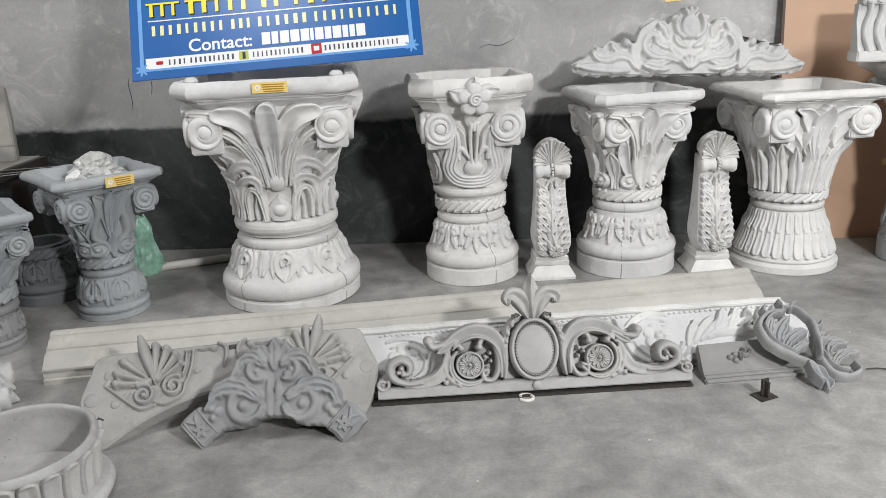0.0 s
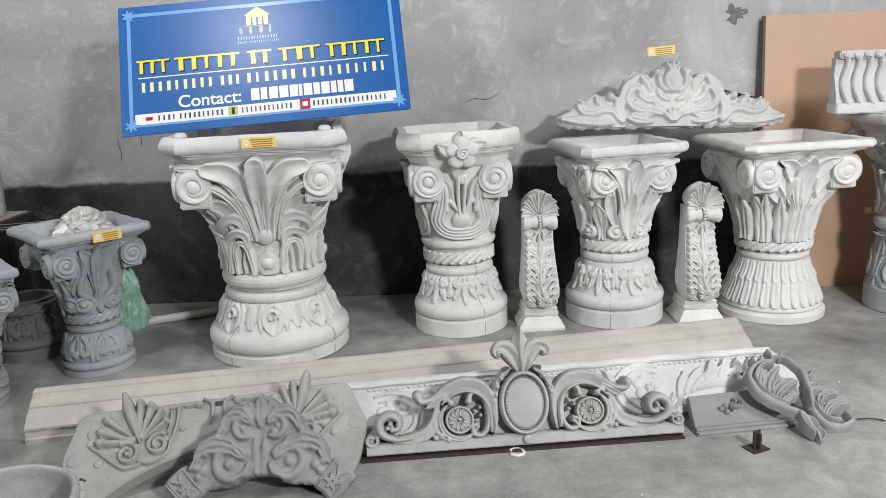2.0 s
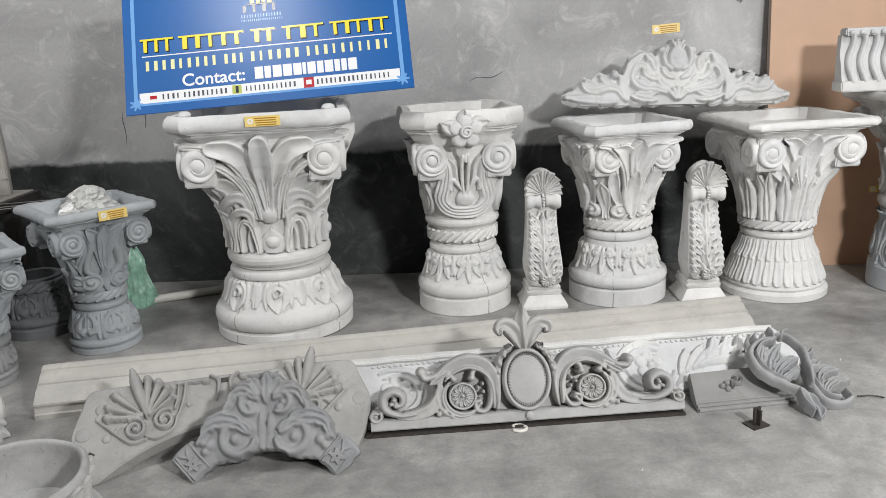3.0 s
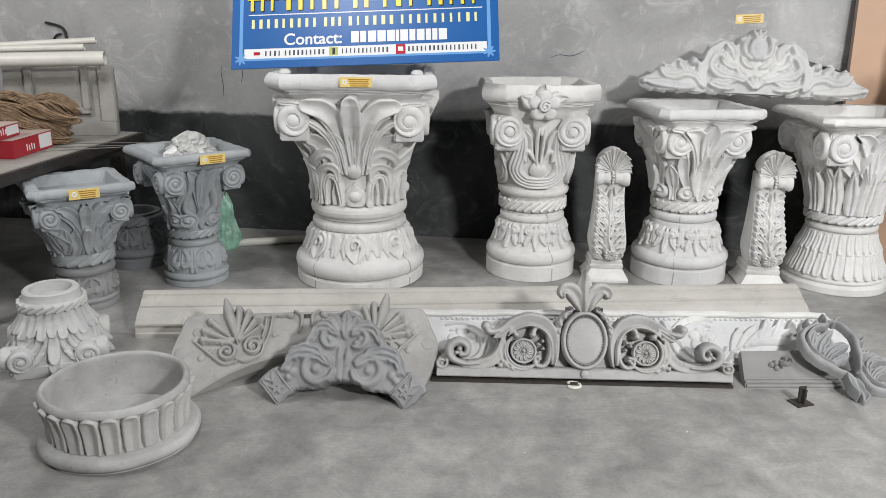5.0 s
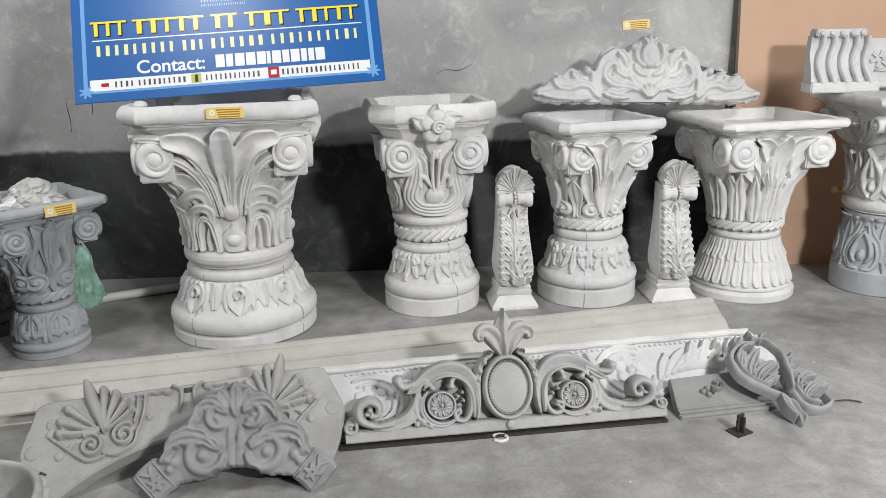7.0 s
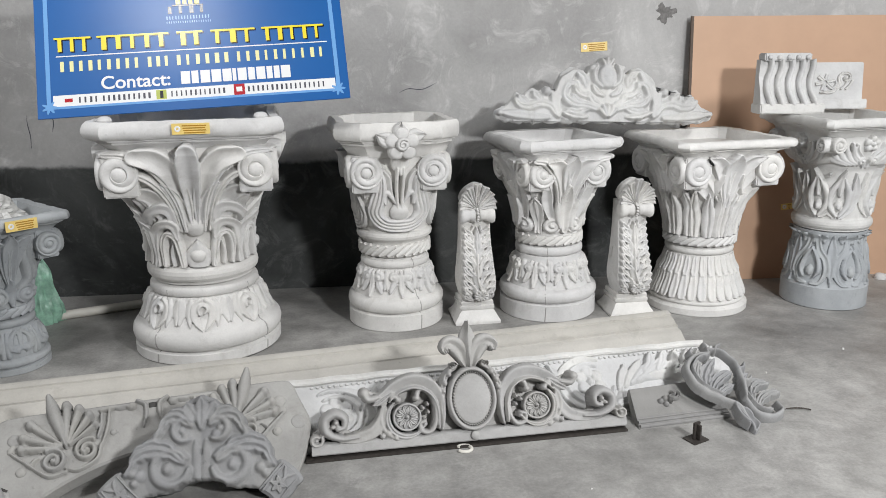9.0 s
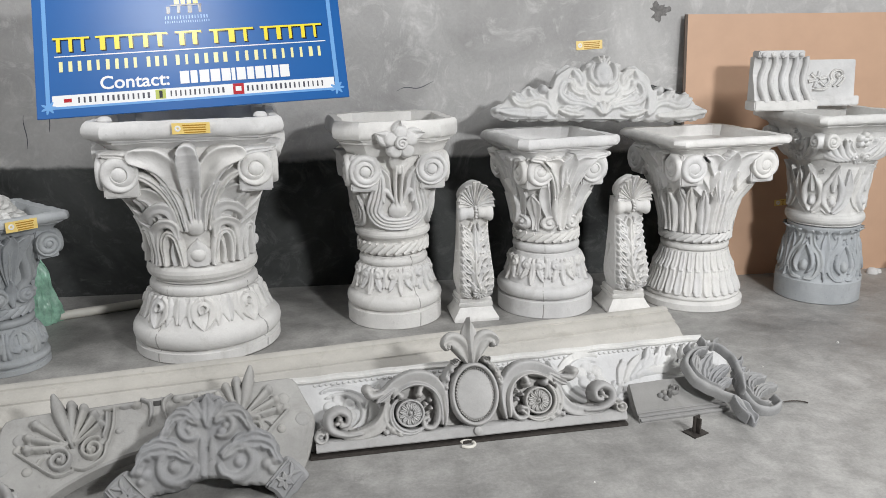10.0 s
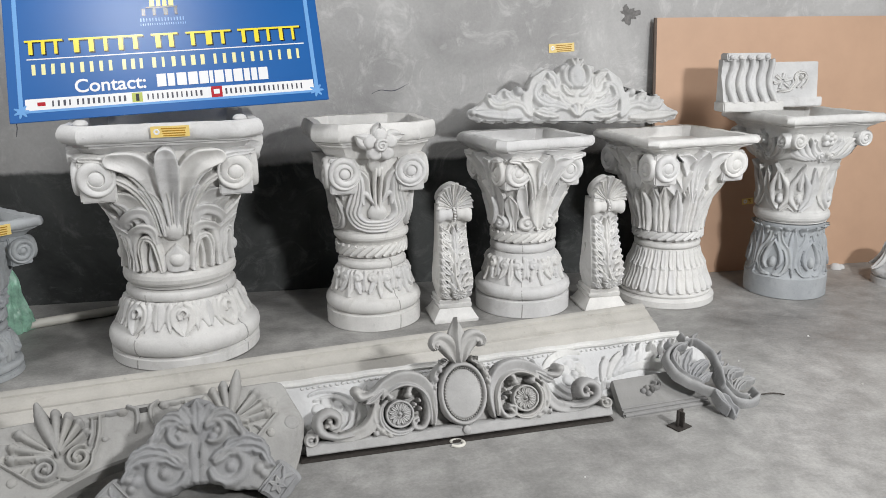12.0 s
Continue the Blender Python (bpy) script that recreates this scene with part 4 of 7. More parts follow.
# capital H: lily leaves, flower spray under a wide rim
def h_relief(r):
    for c in (0.078, -0.078):
        for d in (-1, 1):
            r.leaf("lily_leaf", [(c + d * 0.012, 0.462), (c + d * 0.05, 0.51), (c + d * 0.062, 0.58), (c + d * 0.05, 0.68)], 0.02, 0.014, "groove", 0.018, start=0.5, end=0.12, peak=0.5, mirror=False)
            r.leaf("lily_leaf", [(c + d * 0.006, 0.47), (c + d * 0.032, 0.52), (c + d * 0.034, 0.58), (c + d * 0.006, 0.66)], 0.015, 0.018, "round", 0.008, 0.002, start=0.5, end=0.2, peak=0.5, mirror=False)
        r.leaf("lily_leaf", [(c, 0.57), (c, 0.63), (c, 0.70)], 0.017, 0.018, "keel", 0.016, 0.004, start=0.5, end=0.15, mirror=False)
        r.dome("bud", c, 0.52, 0.018, 0.018, 1.6)
        r.dome("bud", c, 0.515, 0.009, 0.012, 1.6, 0.014)
    for k in range(5):
        r.leaf("spray_leaf", [(0.02 + 0.018 * k, 0.722), (0.065 + 0.026 * k, 0.755), (0.10 + 0.03 * k, 0.83 - 0.006 * k)], 0.0135, 0.018, "round", 0.016, start=0.5, end=0.4)
    r.leaf("spray_leaf", [(0.01, 0.71), (0.03, 0.75), (0.07, 0.79), (0.075, 0.825)], 0.016, 0.02, "groove", 0.014, 0.004)
    r.curl("curl", 0.03, 0.742, 0.022, 0.022, 1.2, 0.006)
    for k in range(5):
        a = math.radians(90 + 72 * k)
        r.dome("petal", 0.024 * math.cos(a), 0.825 + 0.024 * math.sin(a), 0.017, 0.018, 1.0, 0.012)
    r.dome("flower_heart", 0, 0.825, 0.011, 0.014, 1.0, 0.022)


def h_scrolls(s, m):
    volute(s, m, 0.188, 0.825, 0.038, 0.02, 1.4, 0.36, flat=0.226, drum=0.06)


def h_base_relief(r):
    r.leaf("swirl_leaf", [(0.10, 0.36), (0.088, 0.29), (0.098, 0.21), (0.10, 0.125)], 0.022, 0.013, "groove", 0.006, start=0.8, end=0.6)
    r.leaf("swirl_leaf", [(0.018, 0.36), (0.03, 0.30), (0.062, 0.25), (0.072, 0.19), (0.05, 0.135), (0.012, 0.125)], 0.016, 0.017, "groove", 0.004, start=0.9, end=0.4, peak=0.4)
    r.leaf("swirl_leaf", [(0.0, 0.305), (0.03, 0.25), (0.04, 0.195), (0.022, 0.155)], 0.013, 0.017, "round", 0.004, start=0.5, end=0.4)
    r.dome("bud", 0, 0.19, 0.019, 0.018, 1.6)
    r.leaf("lip_leaf", [(0.05, 0.33), (0.05, 0.355), (0.05, 0.378)], 0.02, 0.012, "keel", 0.012, 0.002, end=0.3)
    r.leaf("lip_leaf", [(0, 0.33), (0, 0.355), (0, 0.38)], 0.02, 0.012, "keel", 0.012, 0.002, end=0.3, mirror=False)


column("H", 2.295, 3.77, 6, 0.388, BLUE_GREY, GREY_WHITE,
       ("blue-grey cement column base with swirling leaves", "pale grey cement capital with lily leaves and a wide open rim"),
       [(0.2, 0), (0.205, 0.004), (0.205, 0.108), (0.2, 0.112), (0.188, 0.13), (0.182, 0.2), (0.168, 0.29), (0.158, 0.35), (0.172, 0.372), (0.17, 0.386)],
       [(0.165, 0.389), (0.174, 0.394), *bead(0.17, 0.4, 0.45, 0.017), (0.166, 0.458), (0.165, 0.53), (0.172, 0.62), (0.172, 0.69), (0.19, 0.75), (0.212, 0.87)],
       0.285, 0.866, 0.948, 0.08, ramp_power(0.7, 0.82, 6), {"volute": h_scrolls}, None, relief=(0.458, 0.87, h_relief), base_relief=(6, 0.114, 0.376, h_base_relief))


# the two small grey columns
def small_scrolls(k, z, r):
    def scrolls(s, m):
        volute(s, m, 0.122 * k, z, r * k * 1.08, 0.012, 1.7, 0.3, flat=0.122 * k + r * k * 0.94, drum=0.02)
    return {"volute": scrolls}


def e_relief(r):
    r.leaf("leaf", [(0.10, 0.282), (0.104, 0.34), (0.10, 0.40)], 0.02, 0.018, "scoop", 0.014, end=0.2)
    r.leaf("scroll_band", [(0.05, 0.325), (0.09, 0.345), (0.095, 0.40), (0.08, 0.47), (0.09, 0.53), (0.13, 0.565)], 0.0165, 0.022, "vein", 0.014, 0.002, start=0.9, end=0.9, peak=0.5)
    r.leaf("scroll_band", [(0.03, 0.35), (0.062, 0.38), (0.062, 0.43), (0.05, 0.49), (0.066, 0.545), (0.105, 0.578)], 0.0145, 0.022, "round", 0.012, 0.004, start=0.8, end=0.9, peak=0.5)
    r.leaf("palm_leaf", [(0.006, 0.38), (0.016, 0.46), (0.034, 0.53), (0.058, 0.572)], 0.027, 0.022, "scoop", 0.034, 0.006, end=0.3, peak=0.75)
    r.leaf("palm_leaf", [(0, 0.37), (0, 0.47), (0, 0.58)], 0.03, 0.022, "scoop", 0.04, 0.01, end=0.3, peak=0.75, mirror=False)
    r.curl("spiral", 0.05, 0.322, 0.041, 0.024, 1.4, 0.006)
    r.leaf("leaf", [(0, 0.282), (0, 0.33), (0, 0.39)], 0.022, 0.022, "keel", 0.014, 0.004, end=0.2, mirror=False)


def f_relief(r):
    for k in range(4):
        u = 0.034 * k
        r.leaf("flame_leaf", [(u + 0.008, 0.262), (u + 0.001, 0.30), (u * 1.1 + 0.012, 0.345), (u * 1.15 + 0.004, 0.395)], 0.02, 0.017, "groove", 0.014, start=0.7, end=0.15)
    r.leaf("leaf", [(0.06, 0.33), (0.09, 0.375), (0.125, 0.40)], 0.022, 0.018, "groove", 0.018, 0.006, end=0.15)
    r.leaf("scroll_band", [(0.02, 0.34), (0.045, 0.41), (0.09, 0.47), (0.13, 0.488)], 0.017, 0.02, "groove", 0.02, 0.006, start=0.5, end=0.8)
    r.leaf("broad_leaf", [(0.012, 0.36), (0.035, 0.43), (0.07, 0.478), (0.09, 0.486)], 0.025, 0.018, "groove", 0.024, 0.008, end=0.4, peak=0.75)
    r.leaf("broad_leaf", [(0, 0.33), (0, 0.41), (0, 0.492)], 0.027, 0.02, "groove", 0.034, 0.01, end=0.45, peak=0.8, mirror=False)
    r.leaf("hooded_leaf", [(0, 0.27), (0, 0.33), (0, 0.38)], 0.021, 0.018, "hood", 0.026, 0.008, end=0.5, peak=0.75, mirror=False)


def small_base_relief(z0, z1):
    def build(r):
        h = z1 - z0
        r.leaf("leaf", [(0.05, z0), (0.054, z0 + 0.5 * h), (0.052, z1)], 0.014, 0.012, "keel", 0.0, start=0.8, end=0.2)
        r.leaf("leaf", [(0.012, z1), (0.036, z0 + 0.72 * h), (0.036, z0 + 0.35 * h), (0.012, z0 + 0.12 * h)], 0.0125, 0.014, "vein", 0.0, start=0.7, end=0.4)
        r.leaf("leaf", [(0, z0 + 0.25 * h), (0, z0 + 0.6 * h), (0, z1)], 0.0135, 0.014, "scoop", 0.006, end=0.3, mirror=False)
        r.curl("curl", 0.019, z0 + 0.3 * h, 0.017, 0.014, 1.1)
    return build


e_base = [(0.152, 0), (0.155, 0.003), (0.155, 0.024), (0.146, 0.027), *bead(0.142, 0.03, 0.062, 0.014), (0.138, 0.066), (0.14, 0.1), (0.133, 0.14), (0.112, 0.185), *bead(0.106, 0.19, 0.222, 0.01), (0.1, 0.226)]
column("E", -1.56, 3.36, 45, 0.228, BLUE_GREY, BLUE_GREY,
       ("small blue-grey cement column base with leaf relief", "small blue-grey cement capital with spiral scrolls"),
       e_base, [(0.1, 0.229), *bead(0.104, 0.236, 0.272, 0.012), (0.102, 0.278), (0.1, 0.34), (0.112, 0.42), (0.138, 0.52), (0.15, 0.6)],
       0.235, 0.588, 0.658, 0.1, ramp_power(0.36, 0.5, 6), small_scrolls(1.14, 0.528, 0.042), (0.140, 0.043, 0.468, 0.585),
       ropes=((0.11, 0.254, 0.034, 0.011, 18),), relief=(0.28, 0.59, e_relief), base_relief=(7, 0.07, 0.186, small_base_relief(0.076, 0.18)))
f_base = [(0.13, 0), (0.132, 0.003), (0.132, 0.024), (0.126, 0.027), *bead(0.122, 0.03, 0.055, 0.013), (0.126, 0.07), (0.122, 0.11), (0.114, 0.15), *bead(0.116, 0.156, 0.196, 0.013), (0.11, 0.199)]
column("F", -1.905, 2.965, 41, 0.2, MID_GREY, BLUE_GREY,
       ("small grey cement column base with leaf relief", "small grey cement capital with scrolls and leaves"),
       f_base, [(0.11, 0.201), *bead(0.117, 0.208, 0.255, 0.014), (0.115, 0.262), (0.126, 0.31), (0.148, 0.39), (0.165, 0.45), (0.165, 0.52)],
       0.212, 0.502, 0.572, 0.12, ramp_power(0.32, 0.44, 6), small_scrolls(1.14, 0.448, 0.034), (0.139, 0.036, 0.398, 0.50),
       ropes=((0.122, 0.232, 0.042, 0.011, 16),), relief=(0.262, 0.50, f_relief), base_relief=(6, 0.058, 0.154, small_base_relief(0.062, 0.15)))


# ---- cast pieces lying and leaning before the columns ----
FRONT = flat_map()


def leaning(x, y, z, turn, lean, roll=0.0):
    """Pose of a plate: its foot at the place, its face to the viewer, tipped back by lean degrees."""
    return pose(x, y, z, -lean, 0, turn) @ pose(0, 0, 0, 0, roll, 0)


def rosette(s, place, cx, cy, r, h=0.03):
    dome(s.mark("rosette"), place, cx, cy, r, h * 0.7, 28, 1.0, 0.9)
    ring(s, lambda u, v, k: place(u, v, k + h * 0.7), cx, cy, r * 0.9, r * 0.09, h * 0.3, 28)
    petals(s, lambda u, v, k: place(u, v, k + h * 0.68), cx, cy, r * 0.24, r * 0.78, 12, r * 0.16, h * 0.3, 15)
    dome(s, place, cx, cy, r * 0.2, h * 1.15, 12)
    dome(s, place, cx, cy, r * 0.09, h * 1.3, 10)


def blossom(r, cx, cy, q, count=6, h=0.010, turn=0.5):
    """A flat open flower: broad rounded petals round a bead."""
    for k in range(count):
        a = 2 * math.pi * (k + turn) / count
        r.dome("petal", cx + 0.62 * q * math.cos(a), cy + 0.62 * q * math.sin(a), q * 0.37, h, 1.0, 0.0, False, 4.0)
    r.dome("flower_heart", cx, cy, q * 0.24, h * 1.5)


def free_volute(s, place, cx, cy, r, w, h, turns=1.4, start=0, tail=(), name="scroll", n=30):
    """A band that curls up at its end, with a bead in the eye."""
    sp = spiral(cx, cy, r, r * 0.22, turns, start, n)
    line = sp if not len(tail) else np.r_[curve([*tail, tuple(sp[0])], 18)[:-1], sp]
    ww = np.full(len(line), w)
    ww[-n:] = np.linspace(w, w * 0.45, n)
    ww[:6] *= np.linspace(0.35, 1, 6)
    stroke(s.mark(name), place, line, ww, h, "groove")
    dome(s, place, cx, cy, r * 0.3, h * 1.15, 12)


def ornate_crest():
    ob = thing("carved_crest", leaning(-0.221, 2.423, 0.0105, 5.1, 21), "grey cast crest with oval medallion, scrolls and fleur-de-lis", "carved crest")
    c = 0.527
    m = flat_map((c, 0, 0))
    s = Shape().mark("base_strip")
    moulded_len = [(-0.02, 0.0), (0.027, 0.0), (0.031, 0.004), (0.031, 0.03), (0.026, 0.036), (0.008, 0.041), (-0.02, 0.043)]
    rows = [np.array([(x, -d + 0.001 * math.sin(9 * x), z) for d, z in moulded_len]) for x in np.linspace(-0.01, 1.062, 40)]
    s.grid(np.array(rows), wrap_j=True, cap=True)
    s.mark("medallion")
    dome(s, m, 0, 0.146, 0.07, 0.036, 48, 1.36, 0.84)
    ring(s, m, 0, 0.146, 0.076, 0.0105, 0.046, 64, 1.36)
    s.mark("bead_ring")
    for k in range(52):
        a = 2 * math.pi * k / 52
        dome(s, m, 0.0635 * math.cos(a), 0.146 + 0.0915 * math.sin(a), 0.0056, 0.041, 7)
    dome(s.mark("foot_boss"), m, 0.0, 0.02, 0.016, 0.042, 20, 1.1, 0.8)
    # fleur-de-lis
    stroke(s.mark("fleur_petal"), m, curve([(0, 0.245), (0, 0.30), (0, 0.352), (0, 0.418)], 22), 0.031 * taper(22, 0.3, 0.03, 0.55), 0.042, "keel", curl(22, 0.2, 0.014))
    both(s, m, curve([(0.008, 0.25), (0.02, 0.295), (0.036, 0.325), (0.062, 0.342), (0.084, 0.33), (0.08, 0.31)], 26), 0.034 * taper(26, 0.25, 0.32, 0.5), 0.034, "groove", curl(26, 0.35, 0.026), "fleur_petal")
    for d in (-1, 1):
        dome(s.mark("bead"), m, d * 0.08, 0.314, 0.0105, 0.056, 14)
        free_volute(s, m, d * 0.052, 0.266, 0.013, 0.008, 0.03, -1.2 * d, 90 - 60 * d, name="curl")
        rosette(s, m, d * 0.222, 0.102, 0.049, 0.034)
    edge = curve([(0.0, 0.262), (0.05, 0.262), (0.088, 0.232), (0.12, 0.214), (0.155, 0.23), (0.2, 0.238), (0.255, 0.22), (0.31, 0.19), (0.352, 0.202), (0.37, 0.186), (0.345, 0.165), (0.312, 0.138), (0.322, 0.09), (0.36, 0.068), (0.414, 0.066), (0.416, 0.105), (0.44, 0.138), (0.475, 0.134), (0.502, 0.09), (0.53, 0.072), (0.542, 0.045), (0.53, 0.024), (0.40, 0.022), (0.0, 0.022)], 110)
    slab(s.mark("backing"), np.r_[edge, (edge * (-1, 1))[::-1][1:-1]], m, -0.035, -0.016, 0.003)
    parts(s, ORNATE_GREY, ob)
    r = flat_relief(m, -0.55, 0.55, 0.018, 0.29, 0.0024, -0.022)
    # shoulders beside the medallion
    r.leaf("shoulder_leaf", [(0.045, 0.262), (0.08, 0.232), (0.098, 0.17), (0.10, 0.09), (0.105, 0.05)], 0.014, 0.03, "vein", 0.0, 0.0, start=0.5, end=0.4)
    for u, v, q in ((0.072, 0.236, 0.011), (0.088, 0.206, 0.011), (0.094, 0.178, 0.009)):
        r.dome("bud", u, v, q, 0.03, 1.2, 0.012, True)
    # mantle leaf over the rosette, with a rolled tip
    r.leaf("acanthus_mantle", [(0.11, 0.045), (0.106, 0.11), (0.118, 0.168), (0.15, 0.208), (0.2, 0.219), (0.255, 0.202), (0.30, 0.176), (0.34, 0.174)], 0.03, 0.038, "blade", 0.0, 0.0, start=0.15, end=0.3, peak=0.62)
    r.leaf("mantle_lobe", [(0.27, 0.19), (0.305, 0.165), (0.335, 0.148)], 0.017, 0.038, "vein", 0.0, 0.0, end=0.15)
    r.leaf("mantle_lobe", [(0.31, 0.178), (0.345, 0.172), (0.36, 0.19)], 0.015, 0.044, "round", 0.006, 0.0, end=0.8)
    r.dome("rolled_tip", 0.358, 0.193, 0.018, 0.034, 1.0, 0.016, True)
    r.leaf("mantle_rim", [(0.118, 0.055), (0.118, 0.12), (0.134, 0.165), (0.165, 0.192), (0.205, 0.2), (0.25, 0.184), (0.28, 0.155)], 0.0075, 0.046, "round", 0.0, 0.002, start=0.7, end=0.5)
    # inner curl at the medallion's side
    r.leaf("inner_scroll", [(0.142, 0.175), (0.126, 0.125), (0.128, 0.075), (0.148, 0.046), (0.175, 0.05), (0.18, 0.076), (0.163, 0.083)], 0.0115, 0.04, "round", 0.0, 0.0, start=0.4, end=0.7, peak=0.5)
    r.dome("bud", 0.163, 0.073, 0.0105, 0.036, 1.0, 0.0, True)
    # rings round the rosette
    a = np.radians(np.linspace(48, -150, 60))
    r.leaf("rosette_ring", np.c_[0.222 + 0.064 * np.cos(a), 0.102 + 0.066 * np.sin(a)], 0.013, 0.04, "vein", start=0.6, end=0.4, peak=0.5, tight=True)
    a = np.radians(np.linspace(42, -110, 60))
    r.leaf("rosette_ring", np.c_[0.222 + 0.086 * np.cos(a), 0.104 + 0.082 * np.sin(a)], 0.012, 0.032, "round", start=0.7, end=0.3, peak=0.4, tight=True)
    # buds in the hollow of the mantle, berries, leaf tufts
    for line, q in (([(0.165, 0.195), (0.182, 0.186), (0.188, 0.168)], (0.188, 0.164)), ([(0.275, 0.165), (0.265, 0.178), (0.252, 0.168)], (0.25, 0.163))):
        r.leaf("hooked_leaf", line, 0.013, 0.042, "round", 0.006, 0.0, end=0.7)
        r.dome("bud", *q, 0.0145, 0.044, 1.0, 0.006, True)
    for u, v, q in ((0.152, 0.14, 0.008), (0.15, 0.112, 0.0075), (0.168, 0.128, 0.008), (0.285, 0.052, 0.016), (0.262, 0.036, 0.014), (0.306, 0.044, 0.011)):
        r.dome("berry", u, v, q, 0.036, 1.1, 0.004, True)
    r.leaf("tuft_leaf", [(0.255, 0.04), (0.285, 0.042), (0.30, 0.068)], 0.013, 0.034, "groove", 0.004, end=0.2)
    # tail that ends in two scrolls
    r.leaf("tail_leaf", [(0.296, 0.15), (0.306, 0.1), (0.335, 0.062), (0.385, 0.046), (0.44, 0.046)], 0.023, 0.034, "hood", 0.0, 0.0, start=0.45, end=0.6, peak=0.5)
    r.leaf("tail_scroll", [(0.385, 0.05), (0.44, 0.05), (0.485, 0.072), (0.49, 0.112), (0.458, 0.132), (0.428, 0.116), (0.43, 0.088), (0.45, 0.082)], 0.0175, 0.044, "round", 0.0, 0.0, start=0.3, end=0.6, peak=0.5)
    for u, v, q in ((0.455, 0.104, 0.012), (0.448, 0.088, 0.011), (0.466, 0.09, 0.01)):
        r.dome("berry", u, v, q, 0.038, 1.0, 0.0, True)
    r.leaf("end_scroll", spiral(0.52, 0.05, 0.021, 0.012, 0.95, 150, 70), 0.0085, 0.038, "round", start=0.9, end=0.8, peak=0.5, tight=True)
    r.dome("bud", 0.52, 0.05, 0.011, 0.034, 1.0, 0.0, True)
    r.build(ORNATE_GREY, ob, soft=1, rough=0.0005)
    ob.scale = (1, 1, 0.955)


def flower_panel():
    ob = thing("flower_frieze", leaning(-0.5, 2.385, 0.0, 10, 54), "long white cast frieze panel with flowers and acanthus leaves", "frieze panel")
    s = Shape()
    out = curve([(0.16, 0.0), (0.15, 0.10), (0.17, 0.255), (0.30, 0.268), (0.80, 0.258), (1.40, 0.245), (1.82, 0.236)], 90)
    out[20:, 1] += 0.003 * np.sin(np.arange(70) * 1.9) + 0.002 * np.sin(np.arange(70) * 3.7)
    out = out.tolist() + curve([(1.845, 0.232), (1.885, 0.18), (1.90, 0.11), (1.86, 0.05), (1.80, 0.0)], 16).tolist()
    slab(s.mark("body"), out, FRONT, -0.04, 0.0, 0.008)
    xs = np.linspace(0.2, 1.835, 70)
    rim = np.interp(xs, (0.2, 0.8, 1.4, 1.835), (0.252, 0.245, 0.232, 0.222)) + 0.0016 * np.sin(37 * xs)
    stroke(s.mark("upper_moulding"), FRONT, np.c_[xs, rim], 0.012, 0.012, "hollow")
    s.mark("bead_row")
    for k in range(74):
        x = 0.3 + k * 0.0205
        dome(s, FRONT, x, float(np.interp(x, (0.2, 0.8, 1.4, 1.835), (0.231, 0.224, 0.212, 0.203))), 0.0075, 0.007, 6, 0.7, 0.5)
    parts(s, GREY_WHITE, ob)
    r = flat_relief(FRONT, 0.165, 1.885, 0.012, 0.226, 0.0034, -0.004)
    for cx, d in ((1.312, 1), (0.372, -1)):
        blossom(r, cx, 0.128, 0.062)
        # broad band that winds round the flower
        for q, w, h in ((0.082, 0.016, 0.018), (0.112, 0.019, 0.016)):
            a = np.radians(np.linspace(-160, 118, 90))
            r.leaf("scroll_band", np.c_[cx - d * q * np.cos(a) * 1.04, 0.118 + q * 0.86 * np.sin(a)], w, h, "blade", start=0.5, end=0.3, peak=0.6, mirror=False, tight=True)
        # long leaf strands fanning out from behind it
        for k in range(7):
            a = math.radians(68 - 17 * k)
            reach = 0.13 + 0.03 * k - 0.002 * k * k
            p = np.array((cx + d * (0.10 + 0.028 * k), 0.085 + 0.006 * k))
            e = p + reach * np.array((d * math.cos(a), math.sin(a) * 0.75))
            q = (p + e) / 2 + np.array((d * 0.02, 0.018))
            r.leaf("leaf_strand", [tuple(p), tuple(q), tuple(e)], 0.021, 0.017, "blade", 0.008, 0.0006 * k, start=0.35, end=0.12, peak=0.55, mirror=False)
        for k in range(6):
            x = cx + d * (0.22 + 0.052 * k)
            r.leaf("edge_leaf", [(x, 0.135 - 0.004 * k), (x + d * 0.035, 0.165), (x + d * 0.05, 0.205 - 0.002 * k)], 0.019, 0.021, "vein", 0.008, 0.001 * k, start=0.3, end=0.12, mirror=False)
        for k in range(4):
            x = cx - d * (0.145 + 0.06 * k)
            r.leaf("edge_leaf", [(x + d * 0.06, 0.10), (x + d * 0.03, 0.15), (x - d * 0.005, 0.206)], 0.018, 0.018, "blade", 0.008, 0.0, start=0.35, end=0.1, mirror=False)
        r.leaf("tail_leaf", [(cx + d * 0.08, 0.03), (cx + d * 0.22, 0.05), (cx + d * 0.40, 0.04), (cx + d * 0.50, 0.08)], 0.026, 0.018, "hood", 0.004, 0.0, start=0.6, end=0.3, mirror=False)
    r.leaf("stem", [(0.46, 0.03), (0.70, 0.075), (0.85, 0.04), (1.0, 0.075), (1.22, 0.03)], 0.02, 0.018, "groove", mirror=False)
    r.h = np.where(r.own > 0, np.maximum(r.h, 0.0) * 1.35 - 0.003, r.h)
    r.build(GREY_WHITE, ob, soft=1, rough=0.0008)
    ob.scale = (1, 1, 1.09)


